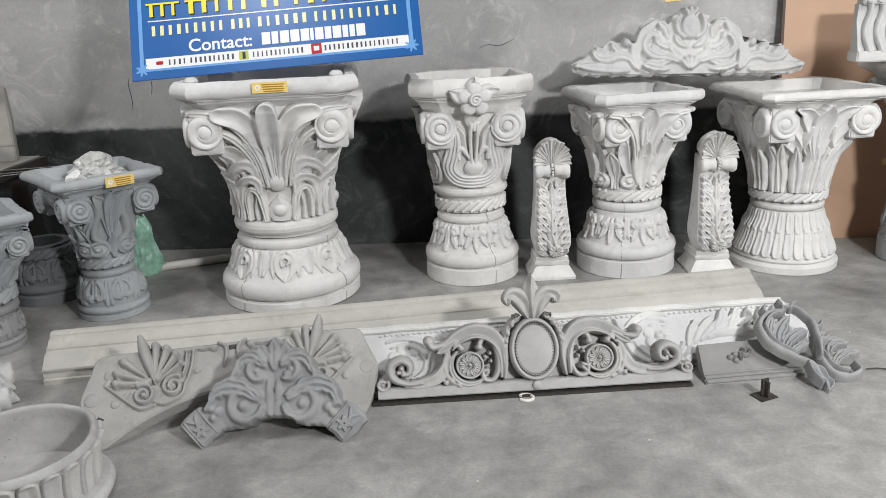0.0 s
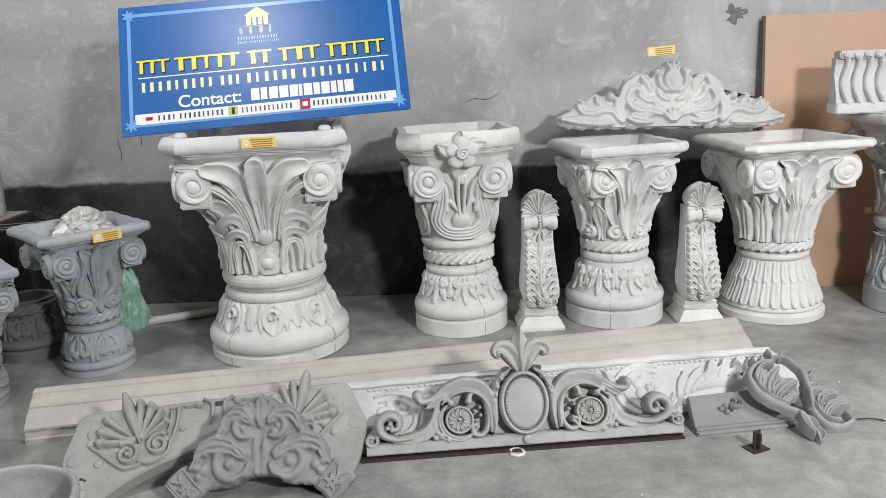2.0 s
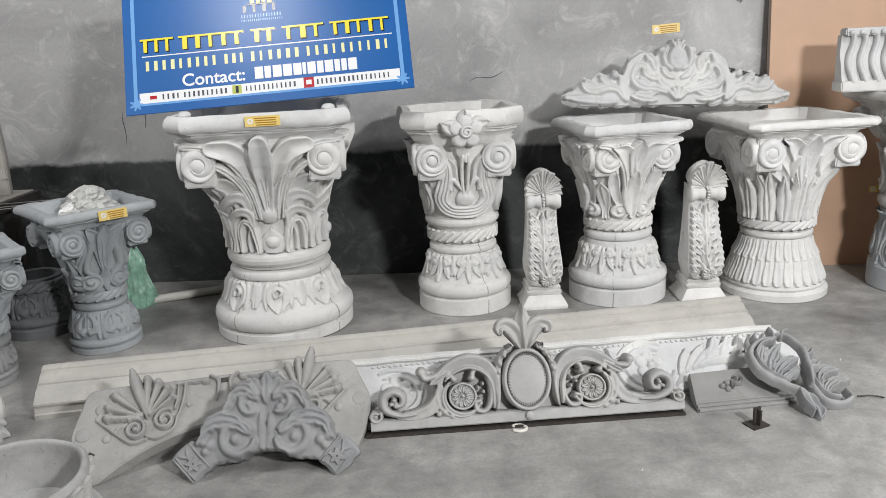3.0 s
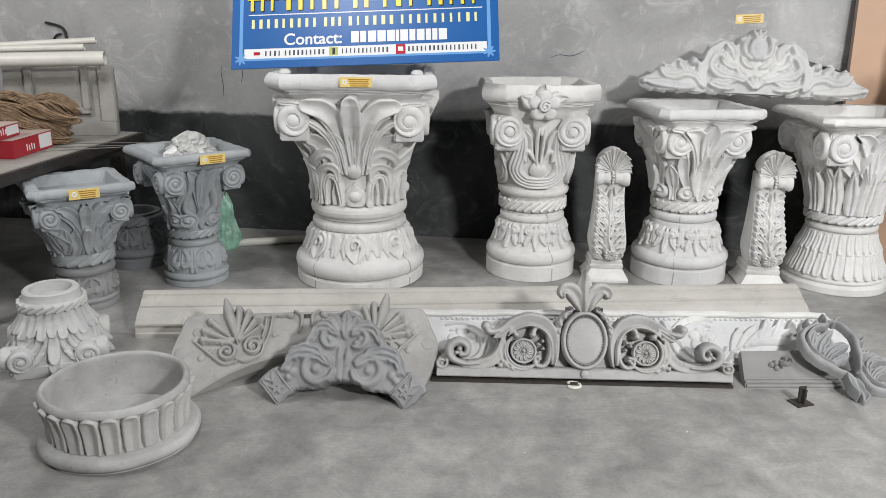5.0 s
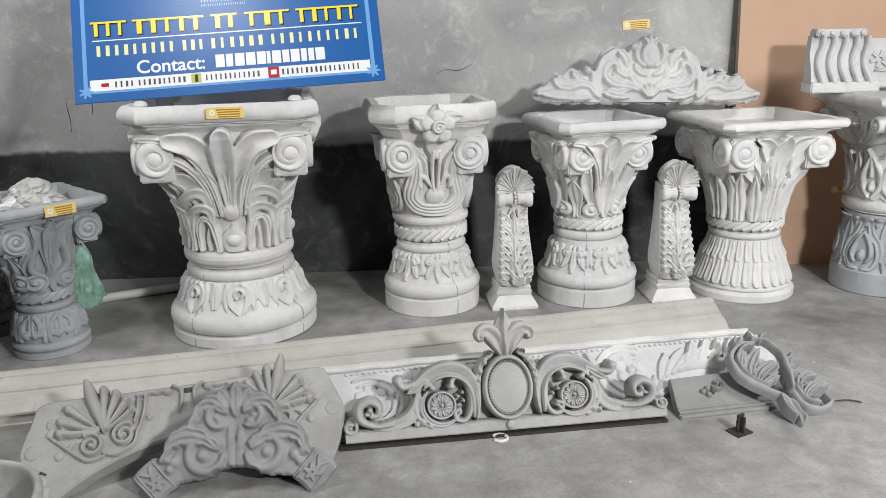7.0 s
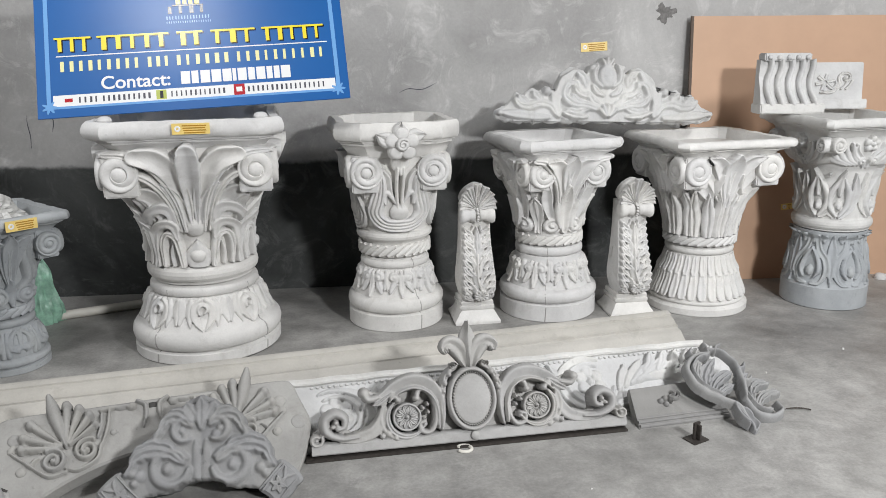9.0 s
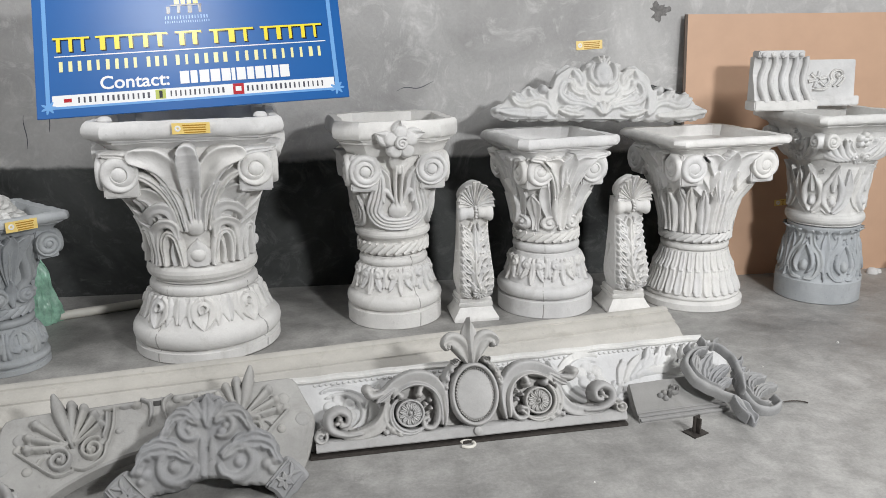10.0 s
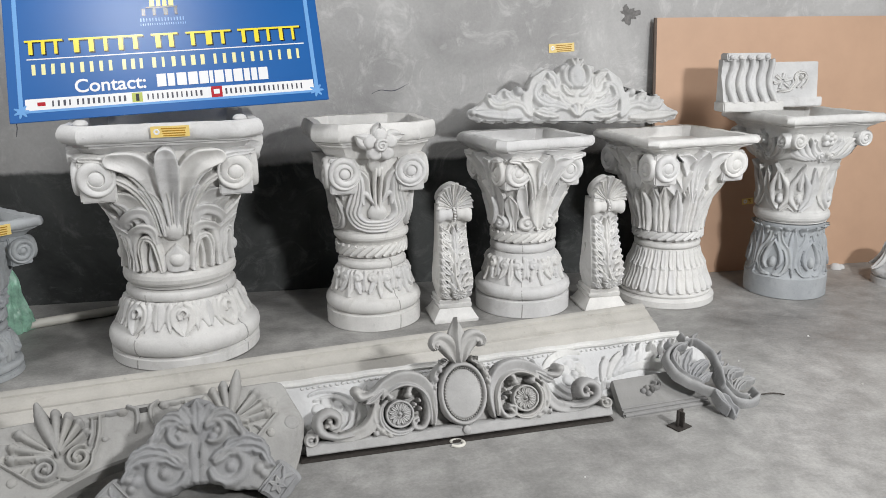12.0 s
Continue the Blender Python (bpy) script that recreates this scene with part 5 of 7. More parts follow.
def palm_panel():
    ob = thing("arched_panel", leaning(-1.15, 2.125, 0.0, 13.5, 56), "grey cast arched panel with two palmettes and spirals", "arched panel")
    c = 0.49
    half_top = [(0.0, 0.322), (0.10, 0.322), (0.20, 0.322), (0.30, 0.325), (0.38, 0.324), (0.428, 0.32), (0.447, 0.302), (0.46, 0.255), (0.477, 0.20), (0.484, 0.16), (0.47, 0.105), (0.446, 0.05), (0.418, -0.002)]
    arch = [(0.388, 0.004), (0.33, 0.045), (0.26, 0.085), (0.157, 0.125), (0.06, 0.146), (0.0, 0.15)]
    right = np.r_[curve(half_top, 40), curve(arch, 20)[:-1]]
    left = (right * (-1, 1))[::-1]
    s = Shape()
    slab(s.mark("body"), np.r_[right, left[1:-1]] + (c, 0), FRONT, -0.045, 0.012, 0.006)
    parts(s, PANEL_GREY, ob)
    m = flat_map((c, -0.011, 0))
    r = flat_relief(m, -0.485, 0.485, 0.06, 0.41, 0.0025)
    hx, hy = 0.25, 0.195
    r.dome("boss", 0.445, 0.165, 0.026, 0.006, 1.0, 0.0, True)
    for u, v, q in ((0.395, 0.245, 0.021), (0.40, 0.212, 0.015), (0.368, 0.215, 0.013), (0.372, 0.142, 0.016), (0.118, 0.225, 0.011)):
        r.dome("bud", u, v, q, 0.009, 1.0, 0.0, True)
    # drop-shaped petals with a deep gap between each two
    for du, dv, w in ((0.122, 0.01, 0.0115), (0.118, 0.046, 0.0125), (0.10, 0.086, 0.013), (0.002, 0.134, 0.013), (-0.034, 0.118, 0.0125), (-0.064, 0.092, 0.0115), (-0.082, 0.058, 0.0095)):
        r.leaf("palm_petal", [(hx + 0.10 * du, hy + 0.10 * dv), (hx + 0.55 * du, hy + 0.55 * dv), (hx + du, hy + dv)], w * 0.95, 0.02, "round", 0.008, start=0.3, end=0.95, peak=0.92)
        r.dome("petal_tip", hx + du, hy + dv, w * 1.22, 0.024, 1.0, 0.008, True)
    r.leaf("palm_petal", [(hx, hy), (hx + 0.028, hy + 0.085), (hx + 0.052, hy + 0.168)], 0.0195, 0.026, "round", 0.010, 0.002, start=0.22, end=0.55, peak=0.75)
    for cx, cy, sg, first in ((0.286, 0.158, 1, 60), (0.192, 0.178, -1, 120)):
        r.leaf("spiral", spiral(cx, cy, 0.037, 0.012, 1.45 * sg, first, 110), 0.008, 0.02, "round", start=0.8, end=0.8, peak=0.5, tight=True)
        r.dome("spiral_eye", cx, cy, 0.0095, 0.02, 1.0, 0.0, True)
    for line in ([(0.40, 0.20), (0.36, 0.165), (0.318, 0.128), (0.29, 0.112), (0.25, 0.12)], [(0.25, 0.13), (0.215, 0.12), (0.165, 0.145), (0.152, 0.19)], [(0.128, 0.305), (0.132, 0.25), (0.148, 0.19)], [(0.15, 0.29), (0.152, 0.25), (0.162, 0.215)], [(0.07, 0.30), (0.10, 0.305), (0.155, 0.30)]):
        r.leaf("line_moulding", line, 0.0065, 0.016, "round", start=0.8, end=0.8)
    r.leaf("hook", [(0.03, 0.225), (0.02, 0.265), (0.022, 0.30), (0.045, 0.318)], 0.008, 0.016, "round", start=0.3, end=0.9)
    r.dome("knob", 0.062, 0.302, 0.016, 0.018, 0.9, 0.0, True)
    r.leaf("knob_leaf", [(0.06, 0.302), (0.085, 0.305), (0.11, 0.298)], 0.011, 0.018, "keel", 0.0, end=0.15)
    r.leaf("thorn", [(0.325, 0.175), (0.337, 0.168), (0.346, 0.155)], 0.008, 0.014, "keel", 0.002, end=0.15)
    r.leaf("thorn", [(0.318, 0.19), (0.332, 0.198), (0.345, 0.192)], 0.008, 0.014, "keel", 0.002, end=0.15)
    r.build(PANEL_GREY, ob, soft=1, rough=0.0006)
    s = Shape()
    # slots as thin dark plates, their inner shade put into the colour
    slab(s.mark("dark_slot"), [(-0.012, 0.29), (0.012, 0.29), (0.012, 0.308), (-0.012, 0.308)], m, -0.004, 0.002, 0.0005)
    slab(s.mark("dark_slot"), [(-0.425, 0.098), (-0.405, 0.09), (-0.403, 0.096), (-0.42, 0.106)], m, -0.004, 0.002, 0.0005)
    parts(s, INK_SHADE, ob)
    ob.scale = (1, 1, 1.06)


def dark_bracket():
    ob = thing("carved_bracket", leaning(-0.766, 2.14, 0.0, 3, 33), "dark grey cast bracket with acanthus scrolls and square feet", "carved bracket")
    c = 0.248
    right = curve([(0.0, 0.352), (0.03, 0.345), (0.058, 0.322), (0.088, 0.315), (0.122, 0.285), (0.14, 0.245), (0.178, 0.222), (0.208, 0.19), (0.222, 0.14), (0.262, 0.085), (0.285, 0.05), (0.236, 0.0)], 40)
    under = curve([(0.226, 0.0), (0.178, 0.05), (0.135, 0.062), (0.09, 0.066), (0.05, 0.088), (0.0, 0.094)], 26)[:-1]
    r = np.r_[right, under]
    r = r * (1, 1) + np.c_[0.0022 * np.sin(np.arange(len(r)) * 2.3), 0.0022 * np.cos(np.arange(len(r)) * 1.7)]
    out = np.r_[r, (r * (-1, 1))[::-1][1:-1]] + (c, 0)
    s = Shape()
    slab(s.mark("body"), out, FRONT, -0.10, -0.002, 0.012)
    for d in (-1, 1):
        foot = flat_map((c + d * 0.234, 0, 0.062), (math.cos(0.75 * d), 0, -math.sin(0.75 * d)), (math.sin(0.75 * d), 0, math.cos(0.75 * d)))
        slab(s.mark("foot"), curve([(-0.042, -0.034), (-0.034, -0.05), (0.0, -0.046), (0.034, -0.051), (0.043, -0.034), (0.044, 0.02), (0.042, 0.062), (-0.044, 0.062), (-0.042, 0.01), (-0.042, -0.034)], 40)[:-1], foot, -0.05, 0.004, 0.010)
        r = flat_relief(foot, -0.042, 0.042, -0.05, 0.062, 0.002, -0.01)
        for e in (-0.036, -0.027, 0.032):
            r.leaf("foot_rib", [(e, -0.044), (e, 0.056)], 0.0045, 0.012, "round", mirror=False, start=0.8, end=0.8)
        for k in range(6):
            a = math.radians(60 * k + 20)
            r.leaf("foot_flower", [(0.004 * math.cos(a), 0.004 * math.sin(a)), (0.024 * math.cos(a), 0.026 * math.sin(a))], 0.009, 0.010, "vein", 0.002, 0.002, mirror=False, end=0.5)
        r.leaf("foot_leaf", [(0, 0.024), (0.01, 0.042), (0.02, 0.054)], 0.010, 0.012, "keel")
        r.build(MID_GREY, ob, soft=2)
    parts(s, MID_GREY, ob)
    r = flat_relief(flat_map((c, 0.0, 0)), -0.27, 0.27, 0.055, 0.36, 0.0026, -0.012)
    r.dome("swelling", 0.10, 0.135, 0.105, 0.018, 0.8, -0.008, True)
    r.dome("swelling", 0.06, 0.245, 0.09, 0.016, 0.9, -0.008, True)
    r.dome("swelling", 0.19, 0.11, 0.06, 0.012, 1.0, -0.008, True)
    # plumes sweeping over the scrolls
    r.leaf("plume", [(0.222, 0.125), (0.195, 0.178), (0.14, 0.195), (0.088, 0.18), (0.052, 0.15)], 0.035, 0.024, "shell", 0.0, 0.012, 5, start=0.3, end=0.35, peak=0.5)
    r.leaf("plume", [(0.138, 0.225), (0.112, 0.283), (0.066, 0.29), (0.03, 0.26)], 0.031, 0.024, "shell", 0.0, 0.012, 5, start=0.3, end=0.4, peak=0.5)
    # C-shaped scrolls, each holding a bud
    a = np.radians(np.linspace(150, -170, 80))
    r.leaf("bowl_scroll", np.c_[0.087 + 0.052 * np.cos(a), 0.135 + 0.05 * np.sin(a)], 0.0165, 0.026, "round", 0.0, 0.006, start=0.4, end=0.6, peak=0.6, tight=True)
    r.dome("hollow", 0.09, 0.135, 0.04, 0.006, 1.0, 0.006, True)
    r.dome("bud", 0.098, 0.132, 0.0175, 0.02, 1.0, 0.012, True)
    a = np.radians(np.linspace(130, -120, 70))
    r.leaf("bowl_scroll", np.c_[0.048 + 0.033 * np.cos(a), 0.245 + 0.033 * np.sin(a)], 0.0125, 0.024, "round", 0.0, 0.008, start=0.5, end=0.5, peak=0.5, tight=True)
    r.dome("bud", 0.045, 0.228, 0.0135, 0.018, 1.0, 0.012, True)
    r.dome("bud", 0.058, 0.245, 0.011, 0.018, 1.0, 0.010, True)
    for u, v, q in ((0.182, 0.118, 0.018), (0.205, 0.128, 0.015), (0.196, 0.098, 0.013)):
        r.dome("berry", u, v, q, 0.022, 1.0, 0.004, True)
    r.leaf("stem", [(0.012, 0.10), (0.014, 0.16), (0.016, 0.21)], 0.014, 0.012, "round", 0.002, start=0.9, end=0.5)
    r.leaf("crown_leaf", [(0.012, 0.27), (0.03, 0.30), (0.052, 0.332)], 0.022, 0.02, "vein", 0.008, 0.004, 2, end=0.4)
    r.leaf("crown_leaf", [(0, 0.25), (0, 0.30), (0, 0.345)], 0.024, 0.022, "vein", 0.008, 0.006, 2, start=0.5, end=0.4, mirror=False)
    r.h = np.where(r.own > 0, r.h * 0.75, r.h)
    r.clip(out - (c, 0)).build(MID_GREY, ob, soft=4, rough=0.0010)
    ob.scale = (0.95, 1, 0.96)


def long_moulding():
    ob = thing("cornice_length", pose(-1.495, 2.60, 0, 0, 0, 10.3), "long cream cast cornice moulding lying on the floor", "cornice")
    prof = [(0.0, 0.0), (0.0, 0.018), (0.008, 0.021), (0.009, 0.034), (0.014, 0.046), (0.006, 0.05), (0.006, 0.058), (0.014, 0.06), (0.02, 0.066), (0.034, 0.075), (0.045, 0.086), (0.058, 0.094), (0.078, 0.098), (0.082, 0.101), (0.082, 0.108), (0.094, 0.11), (0.104, 0.114), (0.116, 0.123), (0.13, 0.13), (0.142, 0.132), (0.143, 0.139), (0.15, 0.144), (0.156, 0.147), (0.171, 0.148), (0.178, 0.132), (0.178, 0.0)]
    xs = np.r_[0, 0.004, np.linspace(0.05, 2.80, 120), 2.842, 2.846]
    rows = []
    for i, x in enumerate(xs):
        k = 0.985 if i in (0, len(xs) - 1) else 1.0
        wob = 0.0005 * math.sin(5 * x) + 0.0003 * math.sin(23 * x)
        rows.append([(x, 0.09 + (y - 0.09) * k + wob, max(0.0, z * k + (wob if z > 0.01 else 0))) for y, z in prof])
    rows = np.array(rows)
    for name, lo, hi in (("plinth_run", 0, 8), ("ogee_run", 7, 15), ("cove_run", 14, 21), ("top_run", 20, 26)):
        part(name, Shape().grid(rows[:, lo:hi]).mesh(name, CREAM_CAST, True, 0.0, 32), ob)
    for k in (0, -1):
        end = Shape()
        end.v, end.f = [tuple(q) for q in rows[k]], [tuple(range(len(prof)))]
        part("end_face", end.mesh("end_face", CREAM_CAST, False), ob)


def small_slab():
    ob = thing("moulded_slab", leaning(0.886, 2.489, 0.0, 8, 62), "dark grey cast slab with a moulded edge, propped up", "slab")
    s = Shape()
    slab(s.mark("body"), [(0, 0), (0.36, 0), (0.365, 0.02), (0.34, 0.18), (0.03, 0.175), (0.012, 0.09)], FRONT, -0.03, 0.0, 0.004)
    for k, v in enumerate((0.012, 0.03, 0.045)):
        stroke(s.mark("edge_moulding"), FRONT, np.c_[np.linspace(0.006, 0.355, 20), np.full(20, v)], 0.007 - 0.001 * k, 0.009 - 0.002 * k, "round")
    for u, v in ((0.125, 0.105), (0.145, 0.115), (0.14, 0.09)):
        dome(s.mark("bud"), FRONT, u, v, 0.011, 0.016, 12)
    free_volute(s, FRONT, 0.185, 0.125, 0.022, 0.008, 0.018, 1.2, 200, [(0.16, 0.09)], "scroll")
    parts(s, SLATE_CAST, ob)


def loose_scrolls():
    ob = thing("loose_scroll", pose(1.075, 2.455, 0.03, -62, 0, 8), "dark grey cast acanthus scroll fragment lying on the slab", "scroll fragment")
    r = flat_relief(FRONT, 0.02, 0.36, -0.10, 0.38, 0.0026, -0.006)
    one = dict(mirror=False)
    # leaf that fills the loop, in overlapping lobes
    for line, w, h, k in (([(0.11, 0.13), (0.13, 0.20), (0.175, 0.255), (0.215, 0.285)], 0.034, 0.020, 4), ([(0.125, 0.13), (0.165, 0.175), (0.21, 0.20), (0.255, 0.205)], 0.028, 0.026, 3), ([(0.15, 0.115), (0.195, 0.14), (0.235, 0.145)], 0.020, 0.022, 2), ([(0.10, 0.17), (0.108, 0.23), (0.14, 0.285)], 0.022, 0.024, 3)):
        r.leaf("leaf", line, w, h, "shell", 0.010, -0.002, k, start=0.5, end=0.2, **one)
    r.leaf("stem", [(0.205, 0.315), (0.13, 0.31), (0.07, 0.25), (0.078, 0.16), (0.148, 0.092), (0.20, 0.048), (0.208, -0.005)], 0.0175, 0.03, "round", 0.0, 0.0, start=0.4, end=0.7, **one)
    r.leaf("stem", [(0.20, 0.335), (0.258, 0.325), (0.295, 0.26), (0.288, 0.17), (0.262, 0.09)], 0.015, 0.03, "round", 0.0, 0.0, start=0.5, end=0.6, **one)
    r.leaf("rim_line", [(0.195, 0.305), (0.14, 0.295), (0.09, 0.245), (0.095, 0.165), (0.158, 0.105)], 0.006, 0.040, "round", 0.0, 0.0, start=0.6, end=0.6, **one)
    r.leaf("tail_leaf", [(0.195, 0.05), (0.222, 0.01), (0.228, -0.035), (0.21, -0.08)], 0.023, 0.036, "groove", 0.012, 0.0, 2, start=0.5, end=0.15, **one)
    r.leaf("tail_leaf", [(0.188, 0.05), (0.186, 0.005), (0.198, -0.05)], 0.013, 0.042, "vein", 0.006, 0.0, start=0.6, end=0.2, **one)
    for line in ([(0.235, 0.325), (0.25, 0.345), (0.275, 0.35)], [(0.20, 0.325), (0.205, 0.35), (0.195, 0.37)], [(0.125, 0.305), (0.12, 0.33), (0.135, 0.35)], [(0.29, 0.22), (0.318, 0.225), (0.33, 0.245)], [(0.285, 0.16), (0.312, 0.16), (0.328, 0.175)]):
        r.leaf("leaf_tip", line, 0.012, 0.034, "keel", 0.008, 0.0, start=0.7, end=0.25, **one)
    r.build(MID_GREY, ob, soft=1, rough=0.0012)
    ob.scale = (0.86, 1, 0.88)
    ob = thing("loose_scroll", pose(1.285, 2.48, 0.004, -66, 0, 10), "grey cast curled leaf fragment lying on the floor", "scroll fragment")
    r = flat_relief(FRONT, -0.02, 0.26, -0.03, 0.27, 0.0026, -0.006)
    for line, w, k in (([(0.06, 0.10), (0.085, 0.16), (0.13, 0.185), (0.18, 0.17)], 0.030, 4), ([(0.07, 0.075), (0.11, 0.11), (0.155, 0.125), (0.20, 0.115)], 0.024, 3), ([(0.04, 0.12), (0.05, 0.18), (0.085, 0.225), (0.12, 0.235)], 0.024, 3)):
        r.leaf("leaf", line, w, 0.028, "shell", 0.010, -0.002, k, start=0.5, end=0.2, **one)
    r.leaf("stem", [(0.06, 0.235), (0.04, 0.16), (0.03, 0.09), (0.048, 0.03), (0.10, 0.01), (0.155, 0.03), (0.155, 0.072)], 0.016, 0.03, "round", 0.0, 0.0, start=0.3, end=0.5, **one)
    r.leaf("rim_line", [(0.06, 0.20), (0.048, 0.13), (0.05, 0.075), (0.075, 0.042), (0.11, 0.035)], 0.006, 0.040, "round", 0.0, 0.0, start=0.6, end=0.6, **one)
    r.build(MID_GREY, ob, soft=1, rough=0.0012)
    ob.scale = (0.86, 1, 0.88)


def iron_bits():
    ob = thing("iron_anchor", pose(1.05, 2.405, 0, 0, 0, 25), "rusty iron anchor plate with an upright stub", "iron plate")
    part("plate", Shape().box(-0.034, 0.034, -0.028, 0.028, 0, 0.005).mesh("plate", IRON, True, 0.001), ob)
    part("stub", Shape().box(-0.014, 0.014, -0.004, 0.004, 0.006, 0.065).mesh("stub", IRON, True, 0.001), ob)
    part("stub", Shape().box(-0.004, 0.004, -0.02, 0.0, 0.006, 0.06).mesh("stub", IRON, True, 0.001), ob)
    # thin strip added to draw the black line below the crest
    ob = thing("dark_line_strip", pose(-0.221, 2.423, 0, 0, 0, 5.1), "thin black strip added for the dark line under the crest", "steel bar")
    part("bar", Shape().box(-0.03, 1.064, -0.033, 0.012, 0, 0.0095).mesh("bar", IRON, True, 0.001), ob)
    ob = thing("wire_stub", pose(1.50, 2.57, 0.006, 0, 0, -8), "thin bent iron wire on the floor", "wire")
    s = Shape()
    stroke(s, flat_map((0, 0, 0), (1, 0, 0), (0, 1, 0)), curve([(-0.04, 0.0), (0.0, 0.008), (0.03, 0.002), (0.045, -0.008)], 14), 0.0025, 0.004, "round")
    part("wire", s.mesh("wire", IRON), ob)
    ob = thing("washer", pose(0.268, 2.425, 0.004, 4, 3, 10), "broken white plastic ring lying on the floor", "ring")
    s = Shape()
    f = flat_map((0, 0, 0), (1, 0, 0), (0, 1, 0))
    a = np.radians(np.linspace(-150, 150, 30))
    stroke(s, f, np.c_[0.024 * np.cos(a), 0.02 * np.sin(a)], 0.006, 0.006, "round")
    part("ring_body", s.mesh("ring_body", PVC), ob)


def console(x, y, turn, k=1.0):
    """A tall carved console: stepped foot, S-shaped shaft, double scroll and shell top."""
    ob = thing("carved_console", pose(x, y, 0, 0, 0, turn), "narrow white cast console with acanthus shaft and shell top", "console", "consoles between the columns")
    s = Shape().mark("foot")
    moulded(s, square_outline(0.02, 0, 0, 3), [(0.108, 0.0), (0.11, 0.012), (0.104, 0.022), (0.09, 0.04), (0.08, 0.06), (0.077, 0.062), (0.083, 0.072), (0.083, 0.085), (0.077, 0.088), (0.079, 0.104), (0.074, 0.11), (0.03, 0.112)])
    z = np.linspace(0.11, 0.56, 24)
    hw = np.interp(z, (0.11, 0.14, 0.17, 0.21, 0.28, 0.40, 0.56), (0.068, 0.076, 0.084, 0.086, 0.079, 0.071, 0.068))
    fr = np.interp(z, (0.11, 0.17, 0.25, 0.36, 0.45, 0.5, 0.56), (0.076, 0.108, 0.098, 0.058, 0.036, 0.05, 0.07))
    rows = [np.array([(-w, 0.05, v), (-w, -f + 0.006, v), (-w + 0.006, -f, v), (w - 0.006, -f, v), (w, -f + 0.006, v), (w, 0.05, v)]) for w, f, v in zip(hw, fr, z)]
    s.mark("shaft").grid(np.array(rows), wrap_j=True, cap=True)
    face = lambda u, v, h: np.stack(np.broadcast_arrays(u, -(np.interp(v, z, fr) + h), v), -1)
    r = flat_relief(face, -0.084, 0.084, 0.112, 0.50, 0.0024)
    # short curled lobes down both edges of one tall acanthus leaf
    for k, v in enumerate(np.linspace(0.14, 0.44, 11)):
        e = float(np.interp(v, z, hw)) - 0.014
        r.leaf("edge_lobe", [(e - 0.034, v - 0.016), (e - 0.012, v + 0.002), (e, v + 0.02)], 0.0125, 0.024, "vein", 0.010, 0.0, start=0.5, end=0.7, peak=0.7)
        if k % 2 == 0 and v < 0.40:
            r.leaf("acanthus_leaf", [(0.006, v - 0.02), (0.018, v + 0.03), (0.034, v + 0.06), (0.044, v + 0.075)], 0.0125, 0.024, "blade", 0.012, 0.002, start=0.5, end=0.15)
    r.leaf("acanthus_leaf", [(0.016, 0.26), (0.022, 0.34), (0.026, 0.42), (0.018, 0.47)], 0.011, 0.022, "groove", 0.012, 0.002, start=0.4, end=0.25)
    r.leaf("acanthus_leaf", [(0.0, 0.30), (0.004, 0.38), (0.0, 0.46)], 0.017, 0.026, "vein", 0.016, 0.004, 3, start=0.5, end=0.3, mirror=False)
    r.leaf("midrib", [(0.012, 0.17), (-0.006, 0.24), (0.0, 0.34)], 0.008, 0.030, "round", 0.0, 0.004, start=0.9, end=0.4, mirror=False)
    # small open flower at the foot
    for k in range(12):
        a = math.radians(30 * k)
        r.leaf("foot_petal", [(0.012 + 0.006 * math.cos(a), 0.146 + 0.006 * math.sin(a)), (0.012 + 0.03 * math.cos(a), 0.146 + 0.03 * math.sin(a))], 0.0065, 0.022, "round", 0.006, 0.014, start=0.5, end=0.7, peak=0.8, mirror=False)
    r.leaf("root_leaf", [(0.02, 0.12), (0.05, 0.13), (0.072, 0.15)], 0.015, 0.026, "vein", 0.010, 0.0, 2, end=0.3)
    r.build(WHITE_CAST, ob, soft=1, rough=0.001)
    for d in (-1, 1):
        side = flat_map((d * 0.072, 0, 0), (0, d, 0), (0, 0, 1))
        free_volute(s, side, -0.03 * d * d, 0.19, 0.026, 0.007, 0.010, 1.5, 90, [(-0.0, 0.33)], "side_scroll", 22)
        # double scroll under the shell
        t = np.linspace(0, 2 * math.pi, 18, endpoint=False)
        rows = [np.stack([np.full(18, d * u), -0.066 - r * np.cos(t), 0.525 + r * np.sin(t)], -1) for u, r in ((0.007, 0.02), (0.014, 0.031), (0.034, 0.025), (0.05, 0.032), (0.07, 0.041), (0.08, 0.036), (0.083, 0.014))]
        s.mark("scroll").grid(np.array(rows), wrap_j=True, cap=True)
    s.mark("bead_string")
    for j in range(6):
        a = math.radians(-60 + 28 * j)
        dome(s, flat_map((0, -0.068 - 0.03 * math.cos(a), 0.525 + 0.03 * math.sin(a))), 0, 0, 0.0065, 0.008, 8)
    shell = flat_map((0, -0.05, 0.55), (1, 0, 0), (0, -0.1, 0.995))
    fan = [(-0.055, 0.0), (-0.076, 0.035), (-0.068, 0.07), (-0.04, 0.10), (0.0, 0.116), (0.04, 0.10), (0.068, 0.07), (0.076, 0.035), (0.055, 0.0)]
    slab(s.mark("shell"), curve(fan, 26), shell, -0.06, 0.0, 0.004)
